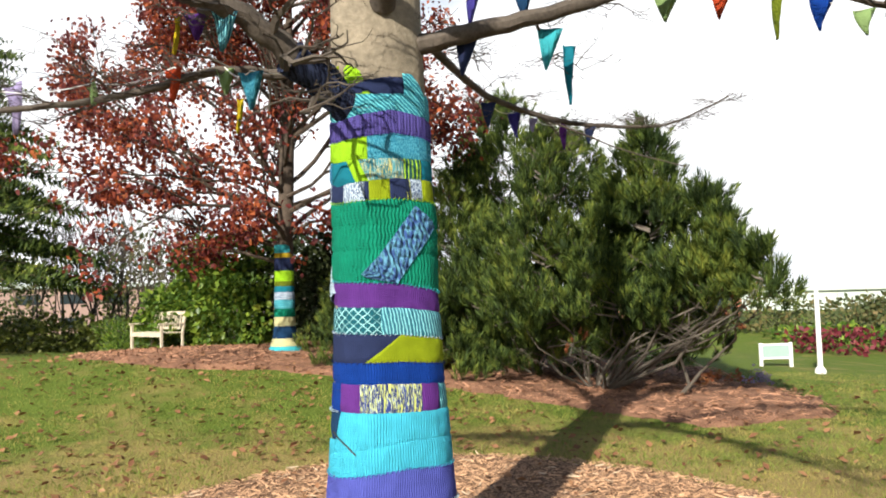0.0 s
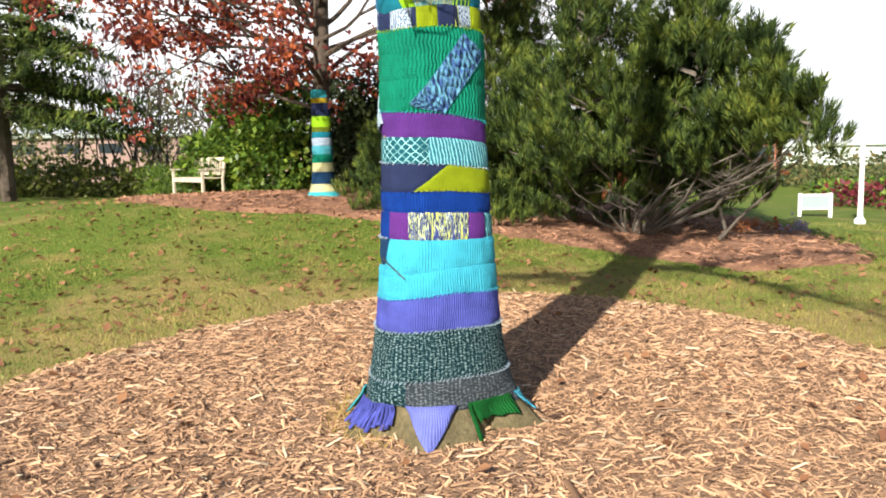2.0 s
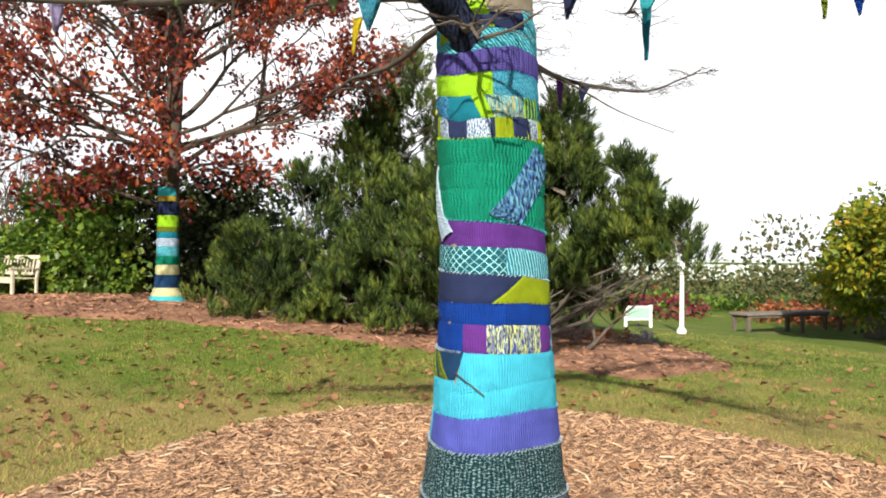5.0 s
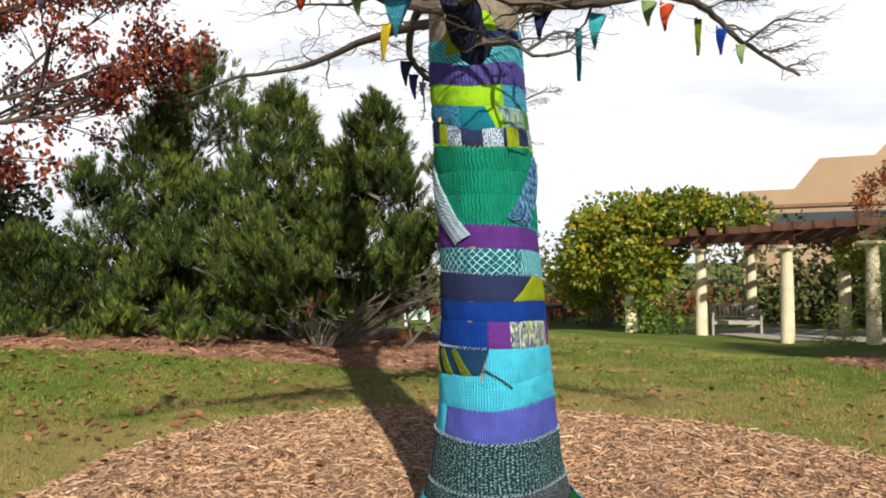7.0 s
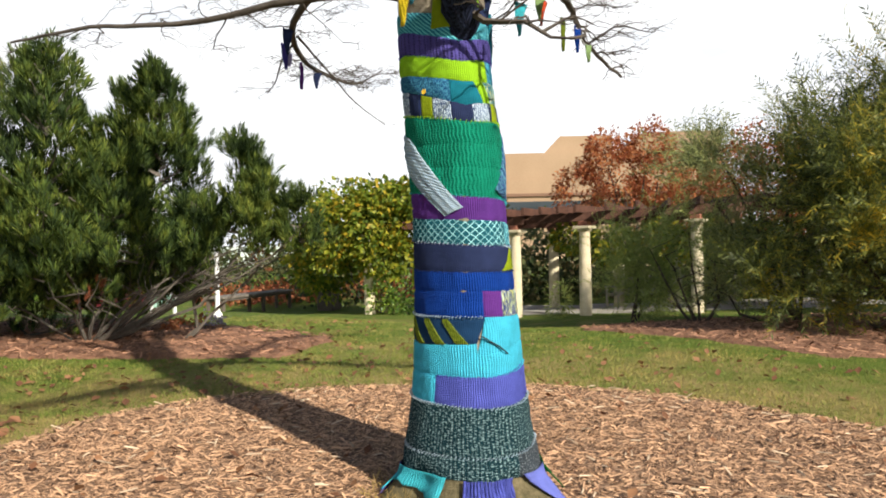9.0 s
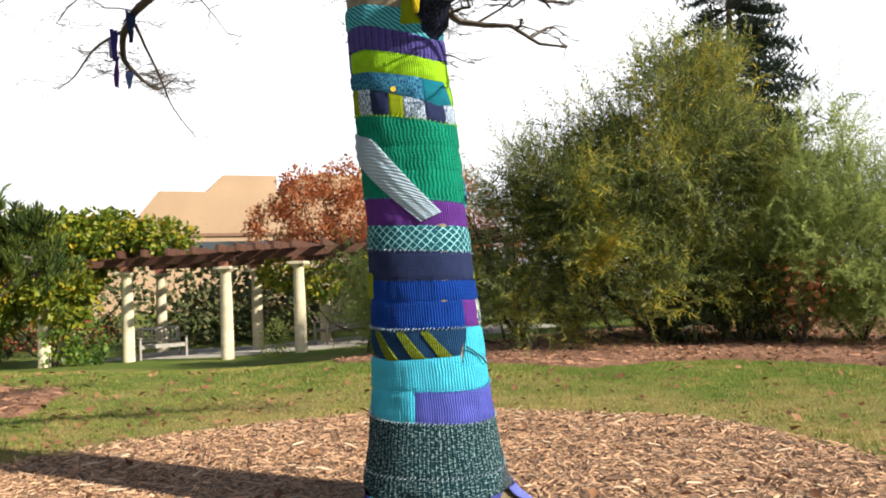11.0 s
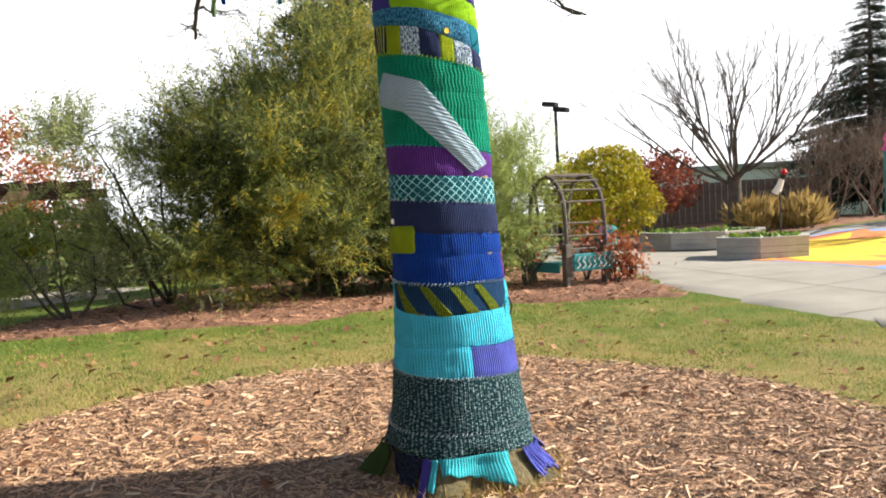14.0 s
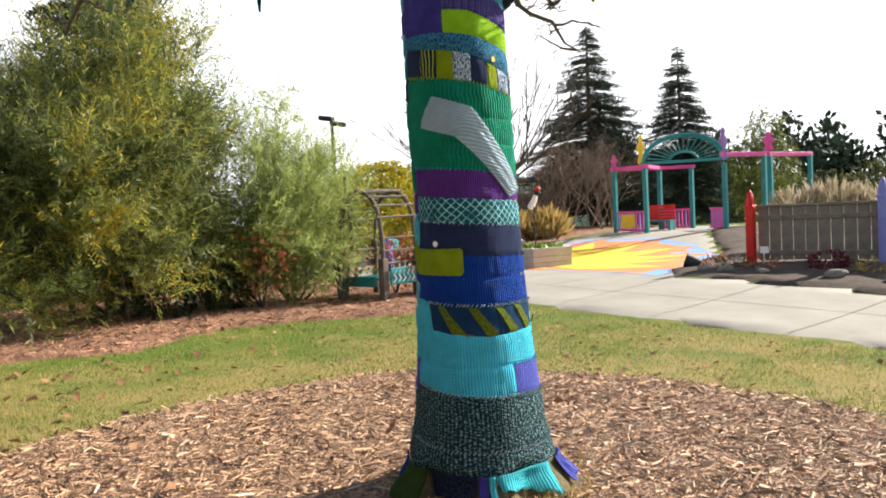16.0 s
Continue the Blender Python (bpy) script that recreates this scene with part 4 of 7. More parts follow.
def strip(name, yarn, stations, off, label=""):
    """A loose piece across the bands, between pairs of an upper and a lower point (angle, height)."""
    s = Shape()
    rows = []
    n = 10
    for k in range(len(stations) - 1):
        for i in range(8 + (k == len(stations) - 2)):
            t = i / 8
            a = [stations[k][q] * (1 - t) + stations[k + 1][q] * t for q in range(4)]
            row = []
            for j in range(-1, n + 2):
                v = min(max(j / n, 0), 1)
                d, z = a[0] * (1 - v) + a[2] * v, a[1] * (1 - v) + a[3] * v
                row.append(on_trunk(d, z, 0.004 if j < 0 or j > n else off + 0.008 * math.sin(v * math.pi) + 0.004 * math.sin(v * 19)))
                s.uv.append((a[0] * 0.004 + v * 0.14, k * 0.2 + t * 0.2))
            rows.append(row)
    s.grid(rows)
    return part(name, s, K[yarn], cover, label)


E_ = 412
patch("lime_corner", "lime", 243, (275, 262), 3.16, (lambda d: 3.36 - 0.004 * abs(d - 250)))
patch("lime_gusset", "olive", (196, 205), (228, 236), 3.08, 3.36, 0.02)
patch("navy_band", "navy", 232, 318, Z_TOP, level(3.2, 3.2, 3.22, 3.28, 3.29), 0.017)
patch("aqua_striped_band", "cyanstripe", 52, E_, Z_STRIPE, Z_TOP)
patch("aqua_striped_corner", "cyanstripe", 318, (352, 330), 3.165, 3.31, 0.015)
patch("violet_eyelet_band", "violet", 124, E_, Z_VIOLET, Z_STRIPE, 0.018)
patch("violet_block", "violetdark", 52, 124, Z_LIME, Z_STRIPE)
patch("lime_band", "lime", 124, 268, Z_LIME, Z_VIOLET, 0.018)
patch("sky_blue_block", "skyfuzz", 268, E_, Z_LIME, Z_VIOLET)
patch("blue_fuzzy_band", "bluefuzz", 52, 214, Z_ROW, Z_LIME, 0.02)
patch("teal_block", "teal", 214, (254, 243), Z_ROW, Z_LIME)
patch("lime_slant", "lime", (254, 243), (268, 257), Z_ROW, Z_LIME)
patch("flecked_block", "flame2", (268, 257), 313, Z_ROW, Z_LIME, 0.017)
patch("lime_barred_block", "limebars", 313, 337, Z_ROW, Z_LIME)
patch("teal_block", "teal", 337, E_, Z_ROW, Z_LIME)
for yarn, a, b in (("navy", 52, 92), ("pinstripe", 92, 114), ("olive", 114, 131), ("frost", 131, 150), ("navy", 150, 172), ("olive", 172, 189), ("frost", 189, 213), ("navy", 213, 238), ("frost", 238, 263),
                   ("navy", 263, 268), ("olive", 268, 293), ("navy", 293, 315), ("pinstripe", 315, 320), ("frost", 320, 335), ("olive", 335, 358), ("navy", 358, E_)):
    patch("small_square", yarn, (a, a + (1 if a < 200 else 0)), (b, b + (1 if b < 200 else 0)), Z_SQUARE, Z_ROW, 0.016)
patch("green_ribbed_band", "green", 52, E_, level(2.36, 2.35, 2.34, 2.34, 2.32), Z_SQUARE, 0.018)
patch("green_ribbed_band", "green", 52, E_, level(2.22, 2.2, 2.19, 2.18, 2.15), level(2.36, 2.35, 2.34, 2.34, 2.32), 0.018)
patch("green_ribbed_band", "green", 52, E_, Z_GREEN, level(2.22, 2.2, 2.19, 2.18, 2.15), 0.018)
patch("purple_band", "purple", 52, E_, Z_PURPLE, Z_GREEN)
patch("lattice_band", "net", 56, 277, Z_NET, Z_PURPLE)
patch("aqua_streaked_band", "cyanup", 277, E_, Z_NET, Z_PURPLE, 0.018)
patch("cyan_sliver", "cyan", 46, 58, Z_NAVY, Z_NET)
patch("navy_wide_band", "navy", 58, (259, 300), Z_NAVY, Z_NET)
patch("olive_wedge", "olive", (259, 300), 407, Z_NAVY, Z_NET, 0.018)
patch("blue_band", "blue", 52, E_, Z_STRIP, Z_NAVY)
patch("blue_band", "blue", 52, 231, Z_BLUE, Z_STRIP)
patch("magenta_block", "magenta", 231, 254, Z_BLUE, Z_STRIP)
patch("flame_block", "flame", 254, 320, Z_BLUE, Z_STRIP, 0.018)
patch("magenta_block", "magenta", 320, 343, Z_BLUE, Z_STRIP)
patch("cyan_block", "cyanup", 343, E_, Z_BLUE, Z_STRIP)
patch("olive_square", "olive", 46, 128, 1.425, 1.585, 0.026)
patch("leaf_ground", "inkleaf", (88, 82), (222, 232), Z_LEAF, Z_BLUE)
for a in (100, 132, 160, 186):
    patch("leaf_rib", "moss", (a + 14, a - 3), (a + 28, a + 6), Z_LEAF, (lambda d: Z_BLUE(d) - 0.012), 0.022)
patch("cyan_block", "cyan", 46, (88, 82), Z_LEAF, Z_BLUE)
patch("cyan_ribbed_band", "cyan", (222, 232), E_, level(1.0, 1.0, 1.0, 1.06, 1.06), Z_BLUE, 0.018)
patch("cyan_ribbed_band", "cyan", 52, 222, Z_LAV, Z_LEAF, 0.018)
patch("cyan_ribbed_band", "cyan", 222, E_, Z_LAV, level(1.0, 1.0, 1.0, 1.06, 1.06), 0.018)
patch("cyan_ribbed_block", "cyan", 52, 174, Z_TWEED, Z_LAV, 0.018)
patch("lavender_band", "lavender", 174, E_, Z_TWEED, Z_LAV, 0.018)
patch("tweed_band", "tweed", 52, E_, Z_SEAM, Z_TWEED, 0.02)
patch("tweed_band", "tweed", 52, 254, Z_HEM, Z_SEAM, 0.022)
patch("grey_band", "grey", 254, E_, Z_HEM, Z_SEAM, 0.022)
strip("white_scarf", "ice", [(108, 2.48, 88, 2.31), (147, 2.405, 128, 2.24), (180, 2.18, 163, 2.04), (217, 1.935, 195, 1.88)], 0.026, "pale ice-blue ribbed scarf lying across the bands")
strip("cable_panel", "cable", [(258, 2.045, 264, 2.02), (276, 2.15, 297, 1.985), (300, 2.31, 322, 2.16), (322, 2.46, 349, 2.34)], 0.026, "blue variegated cable-knit triangle")


def flap(name, yarn, a0, a1, drop, fringe=0, point=False):
    """A loose knitted tail below the hem, lying out over the roots."""
    s = Shape()
    cols = [(a0 + (a1 - a0) * i / 10) for i in range(11)]
    d0, d1 = drop if isinstance(drop, tuple) else (drop, drop)
    if fringe:
        for i in range(fringe):
            d = a0 + (a1 - a0) * (i + 0.5) / fringe
            w = (a1 - a0) / fringe * 0.42
            ln = d0 * random.uniform(0.7, 1.1)
            k = len(s.v)
            rows = [[on_trunk(d + e * w, 0.24 - ln * t, 0.03 + 0.012 * t + 0.006 * math.sin(7 * t + i)) for e in (-1, 1)] for t in (0, 0.25, 0.5, 0.75, 1)]
            s.grid(rows)
            s.uv.extend((radians(d) * 0.4 + e * 0.01, t * 0.2) for t in (0, 0.25, 0.5, 0.75, 1) for e in (0, 1))
    else:
        rows = []
        for j in range(9):
            t = j / 8
            row = []
            for d in cols:
                m = (a0 + a1) / 2
                x = m + (d - m) * ((1 - 0.92 * t) if point else (1 - 0.15 * t))
                fall = (d0 + (d1 - d0) * (d - a0) / (a1 - a0) + (0 if point else 0.008 * math.sin(d * 0.5))) * t
                row.append(on_trunk(x, 0.25 - fall, 0.03 + 0.012 * t + 0.005 * math.sin(d * 0.2 + 4 * t)))
                s.uv.append((radians(x) * 0.45, 0.25 - fall))
            rows.append(row)
        s.grid(rows)
    ob = part(name, s, K[yarn], cover)
    md = ob.modifiers.new("thick", "SOLIDIFY")
    md.thickness, md.offset = 0.008, -1
    return ob


K["ink"] = knit("yarn_ink", (0.008, 0.010, 0.022), (0.03, 0.04, 0.08), "melange", 0.02, 1.6)
K["fern"] = knit("yarn_fern", (0.045, 0.075, 0.018), None, "plain", 0.014, 1.0)
K["peri"] = knit("yarn_periwinkle", (0.17, 0.20, 0.60), None, "plain", 0.013, 1.0)
flap("blue_flap", "blue", 28, 50, 0.2, 0, True)
flap("green_flap", "fern", 58, 82, (0.16, 0.2))
flap("navy_flap", "ink", 86, 130, 0.16)
flap("violet_strip", "violetdark", 131, 137, 0.22)
flap("aqua_flap", "aqua", 142, 193, (0.07, 0.17))
flap("aqua_tail", "aqua", 138, 142, 0.14)
flap("violet_fringe", "lavender", 207, 245, 0.15, 16)
flap("periwinkle_point", "peri", 255, 294, 0.2, 0, True)
flap("forest_flap", "forest", 306, 342, 0.11)
flap("forest_tail", "forest", 303, 306, 0.19)
flap("pale_flap", "skyfuzz", 346, 358, 0.12, 0, True)


def stitches(level_of, a0, a1, lift=0.024, every=3.6, slant=2.2, yarn="ice"):
    """A seam of slanting whip stitches along a band's edge."""
    s = Shape()
    d = a0
    rnd = random.Random(int(a0 * 7 + level_of(a0) * 100))
    while d < a1:
        z = level_of(d)
        k = rnd.uniform(0.7, 1.3)
        s.tube([on_trunk(d, z - 0.008 * k, lift * 0.6), on_trunk(d + slant * 0.5 * k, z, lift), on_trunk(d + slant * k, z + 0.008 * k, lift * 0.6)], 0.0026, 4)
        d += every * rnd.uniform(0.8, 1.25)
    s.uv = [(p[0], p[2]) for p in s.v]
    return tagged(part("seam", s, K[yarn], cover), kind="stuff")


stitches(Z_TWEED, 60, 400, 0.03)
stitches(Z_SEAM, 60, 400, 0.03)
stitches(Z_BLUE, 84, 231, 0.026)
stitches(Z_LAV, 176, 400, 0.026, 4.5, 2.0, "cyan")
stitches(Z_NET, 60, 400, 0.022, 5.5, 2.0, "frost")
stitches(Z_GREEN, 60, 400, 0.024, 5.0, 2.0, "aqua")
stitches(Z_NAVY, 60, 400, 0.022, 6.0, 2.0, "navy")
stitches(Z_VIOLET, 124, 400, 0.022, 5.0, 2.0, "violetdark")
stitches(Z_SQUARE, 60, 400, 0.022, 5.0, 2.0, "lime")


def button(d, z, mat):
    s = Shape()
    m = Matrix.Translation(on_trunk(d, z, 0.026)) @ Matrix.Rotation(radians(d), 4, "Z") @ Matrix.Rotation(radians(90), 4, "Y")
    prof = [(0.002, 0), (0.014, 0.0), (0.017, 0.002), (0.016, 0.005), (0.011, 0.0035), (0.001, 0.0035)]
    s.lathe(prof, 14)
    s.v = [tuple(m @ Vector(v)) for v in s.v]
    part("button", s, mat, cover, "round sewn-on button")


button(100, 1.615, M_WHITE)
button(181, 2.69, M_YELLOW)
# dark cord hanging from the leaf band, and the navy sleeve round the limb
part("yarn_tail", Shape().tube([on_trunk(226, 1.12, 0.035), on_trunk(233, 1.09, 0.035), on_trunk(243, 1.05, 0.035), on_trunk(252, 1.0, 0.035)], 0.005, 5), M_BLACK, cover)
_sl = BOUGH_LINES["dark"][:9]
_s = Shape()
_s.tube([p + Vector((0, 0, -0.005)) for p in _sl], [0.128 if i == 0 else 0.118 + 0.008 * math.sin(i * 1.7) - i * 0.0012 for i in range(len(_sl))], 14)
_s.uv = [(math.atan2(v[1] - 5, v[2] - 3) * 0.12, v[0]) for v in _s.v]
part("limb_sleeve", _s, K["ink"], cover, "dark navy knitted sleeve round the limb")

# ---- plants ----
def lobes_points(lobes, n, rnd, shell=0.55):
    """Random points in ellipsoids (x, y, z, rx, ry, rz), mostly near their skins, and the outward directions."""
    vol = np.array([l[3] * l[4] + l[3] * l[5] + l[4] * l[5] for l in lobes])
    pick = rnd.choice(len(lobes), n, p=vol / vol.sum())
    L = np.array(lobes)[pick]
    d = rnd.normal(size=(n, 3))
    d /= np.linalg.norm(d, axis=1)[:, None]
    r = shell + (1 - shell) * rnd.random(n) ** 0.6
    r *= 1 + 0.16 * np.sin(d[:, 0] * 7 + L[:, 0] * 3) * np.cos(d[:, 2] * 6 + L[:, 1])
    return L[:, :3] + d * L[:, 3:] * r[:, None], d * L[:, 3:]


def grow(shape, p, d, length, r, depth, rnd, tips, spread=0.6, lift=0.15, sides=6):
    """A limb that forks; tips collects the ends."""
    line, q, h = [p.copy()], p.copy(), d.normalized()
    for i in range(4):
        h = (h + Vector((rnd.uniform(-1, 1), rnd.uniform(-1, 1), rnd.uniform(-1, 1))) * 0.16 + Vector((0, 0, lift * 0.25))).normalized()
        q = q + h * (length / 4)
        line.append(q.copy())
    shape.tube(line, [r * (1 - 0.42 * i / 4) for i in range(5)], sides, False)
    tips.append(q.copy())
    if depth == 0:
        return
    for k in range(rnd.choice((2, 3, 3))):
        a = line[rnd.choice((2, 3, 4, 4))]
        nd = (h + Vector((rnd.uniform(-1, 1), rnd.uniform(-1, 1), rnd.uniform(-0.6, 0.9))) * spread).normalized()
        grow(shape, a, nd, length * rnd.uniform(0.6, 0.85), r * 0.58, depth - 1, rnd, tips, spread, lift, max(4, sides - 1))


def leafy(owner, name, lobes, n, size, mat, template, seed, droop=0.3, shell=0.55, upright=0.0, widen=1.0):
    """A crown of many leaves on an owner, with gaps and an uneven outline."""
    rnd = np.random.default_rng(seed)
    p, d = lobes_points(lobes, n, rnd, shell)
    keep = np.array([noise.noise(Vector((v[0] * 1.5, v[1] * 1.5, v[2] * 1.5 + seed))) for v in p]) > -0.22
    p, d = p[keep], d[keep]
    ax = d / (np.linalg.norm(d, axis=1)[:, None] + 1e-6) + rnd.normal(0, 0.7, d.shape)
    ax[:, 2] += upright - droop
    return cloud(name, *template, frames(p, ax, size * rnd.uniform(0.6, 1.3, len(p)), rnd, widen), mat, owner)


def stems(owner, base, tops, r, mat, seed, name="stem"):
    rnd = random.Random(seed)
    s = Shape()
    for t in tops:
        p0, p1 = Vector(base), Vector(t)
        mid = p0.lerp(p1, 0.5) + Vector((rnd.uniform(-0.35, 0.35), rnd.uniform(-0.35, 0.35), rnd.uniform(-0.6, -0.1)))
        pts = [p0, p0.lerp(mid, 0.6) + Vector((0, 0, -0.05)), mid, mid.lerp(p1, 0.5) + Vector((rnd.uniform(-0.15, 0.15), 0, 0.1)), p1]
        s.tube(pts, [r, r * 0.85, r * 0.7, r * 0.5, r * 0.2], 6, False)
        for k in range(4):
            q = mid.lerp(p1, rnd.random())
            s.tube(bend(q, rnd.uniform(0, 360), 0.7, 4, 0.4, 0.5, rnd, 0.2), [r * 0.3, r * 0.25, r * 0.2, r * 0.12, r * 0.06], 4, False)
    return part(name, s, mat, owner)


def spire(x, y, z0, z1, w, rnd, n=6):
    """Lobes that make a tapering spire of boughs."""
    out = []
    for i in range(n):
        t = i / (n - 1)
        z = z0 + (z1 - z0) * t
        r = w * (1 - 0.72 * t)
        for k in range(3 if t < 0.7 else 1):
            a = rnd.uniform(0, 6.28)
            o = r * (0.6 if t < 0.7 else 0.0)
            out.append((x + o * math.cos(a), y + o * math.sin(a), z, r * 0.75, r * 0.75, (z1 - z0) / n * 0.85))
    return out


def mountain_pine():
    rnd = random.Random(21)
    g = np.random.default_rng(22)
    t = thing("mountain_pine", "broad many-stemmed dark green mountain pine", "pine tree")
    leaders = ((2.6, 13.2, 1.5, 4.4, 1.1), (2.6, 13.2, 3.0, 4.62, 0.42), (2.3, 13.6, 3.0, 4.3, 0.40), (3.78, 11.3, 1.8, 2.55, 0.30), (3.2, 12.0, 1.75, 3.45, 0.46), (3.4, 11.75, 1.8, 3.0, 0.24), (2.8, 12.5, 1.5, 2.6, 0.5), (2.2, 14.3, 0.9, 4.0, 1.15), (0.9, 13.4, 1.0, 4.55, 1.2), (0.3, 16.0, 0.8, 5.85, 1.8), (1.5, 15.2, 0.9, 4.85, 1.4),
               (-0.8, 15.6, 0.5, 4.5, 1.35), (-1.8, 15.3, 0.45, 3.4, 1.15), (-2.7, 15.3, 0.45, 2.35, 0.9), (0.0, 14.3, 0.5, 3.1, 1.1), (3.2, 14.6, 0.7, 3.7, 0.9), (-1.0, 14.5, 0.4, 2.2, 0.9), (1.6, 13.0, 1.5, 3.2, 0.85), (-3.3, 15.9, 0.6, 2.3, 0.7), (3.1, 12.8, 1.6, 2.4, 0.55), (0.6, 12.9, 1.25, 2.5, 0.75), (2.0, 12.9, 1.5, 2.6, 0.65), (-0.4, 16.4, 0.7, 5.0, 1.45), (2.6, 14.8, 0.5, 3.0, 1.0), (3.4, 13.7, 0.9, 2.9, 0.6), (1.2, 14.7, 0.4, 3.0, 1.1))
    cs, axs, bough = [], [], Shape()

    def plume(at, out, n, r, up=1.0):
        """A soft clump of upright shoots round a bough's end."""
        for q in range(n):
            j = Vector((rnd.gauss(0, r), rnd.gauss(0, r), rnd.gauss(0, r)))
            cs.append(tuple(at + j + Vector((0, 0, -0.14))))
            axs.append((out.x * 0.45 + j.x * 3.2 + rnd.gauss(0, 0.2), out.y * 0.45 + j.y * 3.2 + rnd.gauss(0, 0.2), up * 1.4))

    for x, y, z0, z1, w in leaders:
        h = z1 - z0
        for k in range(int((25 if w > 0.5 else 42) * h * (0.62 + 0.6 * w))):
            f = rnd.random() ** 1.1
            a = rnd.uniform(0, 6.2832)
            ln = 1.0 * w * (1 - f) ** 0.75 * rnd.uniform(0.55, 1.08) + 0.06
            d = Vector((math.cos(a), math.sin(a), 0))
            base = Vector((x, y, z0 + f * h))
            if noise.noise(Vector((x + d.x * ln, y + d.y * ln, base.z)) * 1.9) < -0.09 and w > 0.45:
                continue
            rise = 0.35 + 0.85 * f
            at = lambda s: base + d * (ln * s) + Vector((0, 0, ln * (rise * s ** 1.5 - 0.12 * s)))
            if k % 2 == 0:
                bough.tube([at(0), at(0.5), at(0.95)], [0.02, 0.014, 0.006], 3, False)
            plume(at(1.0), d, 6, 0.075 + 0.02 * w)
            if ln > 0.45:
                plume(at(0.68) + Vector((0, 0, 0.04)), d, 5, 0.09)
            if ln > 0.9:
                plume(at(0.4) + Vector((0, 0, 0.04)), d, 4, 0.10)
        for q in range(5):
            plume(Vector((x, y, z1 - 0.08 - 0.16 * q)), Vector((rnd.gauss(0, 0.3), rnd.gauss(0, 0.3), 0)), 1 + q // 2, 0.01 + 0.03 * q, 1.4)
    cloud("crown", *PLUME, frames(np.array(cs), np.array(axs), g.uniform(0.19, 0.34, len(cs)), g, 1.08), L_PINE, t)
    # a few dead brown shoots on the outermost plume
    dead = [Vector((3.62, 11.75, 1.75)), Vector((3.55, 11.95, 1.55)), Vector((3.7, 11.6, 1.95)), Vector((1.4, 13.0, 1.15))]
    for p in dead:
        q = np.array(p) + g.normal(0, 0.09, (6, 3))
        tagged(cloud("dead_shoot", *PLUME, frames(q, g.normal(0, 0.5, q.shape) + np.array([0, 0, 0.8]), g.uniform(0.16, 0.26, len(q)), g, 0.8), L_RUST, t), "dead rust-brown needles", kind="stuff")
    tagged(part("bough_mass", bough, M_PINEBARK, t), kind="stuff")
    root = Vector((1.7, 13.8, land(1.7, 13.8) - 0.05))
    for base, tops in ((root, [(3.65, 11.3, 1.9), (3.2, 12.4, 2.2), (2.9, 13.3, 2.4), (3.9, 11.8, 1.7), (3.4, 11.9, 1.6), (3.0, 12.6, 1.6), (3.6, 12.2, 1.9), (1.0, 13.3, 2.2), (0.3, 14.0, 1.2), (2.4, 14.6, 2.6), (3.7, 12.3, 1.6), (2.6, 12.6, 1.6), (1.9, 12.6, 1.5), (1.3, 12.7, 1.4), (0.6, 12.8, 1.3), (2.2, 12.5, 1.3), (3.2, 11.9, 2.0), (3.45, 11.6, 1.9), (3.8, 11.2, 2.1)]),
                       (Vector((0.7, 15.2, land(0.7, 15.2) - 0.05)), [(-0.9, 15.4, 2.0), (0.3, 15.9, 3.6), (1.6, 15.1, 2.6), (-1.5, 15.0, 1.0), (0.2, 14.4, 0.9)]),
                       (Vector((2.9, 13.2, land(2.9, 13.2) - 0.05)), [(3.7, 12.0, 1.7), (3.4, 12.2, 1.9)]),
                       (Vector((-1.6, 15.6, land(-1.6, 15.6) - 0.05)), [(-2.7, 15.3, 1.2), (-1.8, 15.2, 1.8), (-1.0, 15.4, 2.2), (-2.2, 15.0, 0.9)])):
        for k, e in enumerate(tops):
            e = Vector(e)
            d = Vector((e.x - base.x, e.y - base.y, 0))
            low = rnd.uniform(0.10, 0.28)
            wig = lambda u: Vector((rnd.uniform(-u, u), rnd.uniform(-u, u), rnd.uniform(-u, u) * 0.5))
            hz = e.z - base.z
            pts = [base, base + d * 0.2 + Vector((0, 0, 0.10 * hz + low * 0.3)) + wig(0.06), base + d * 0.45 + Vector((0, 0, 0.33 * hz + low * 0.5)) + wig(0.24), base + d * 0.72 + Vector((0, 0, 0.62 * hz)) + wig(0.24), base + d * 0.9 + Vector((0, 0, 0.8 * hz)) + wig(0.06), e]
            r = rnd.uniform(0.018, 0.036)
            s = Shape().tube(pts, [r, r * 0.9, r * 0.75, r * 0.6, r * 0.4, r * 0.2], 6, False)
            for m in range(5):
                q = pts[2].lerp(pts[4], rnd.random())
                s.tube(bend(q, rnd.uniform(0, 360), rnd.uniform(0.3, 0.8), 4, 0.5, 0.4, rnd, 0.2), [r * 0.3, r * 0.25, r * 0.2, r * 0.12, r * 0.06], 4, False)
            part("stem", s, M_PINEBARK, t)
    return t


mountain_pine()


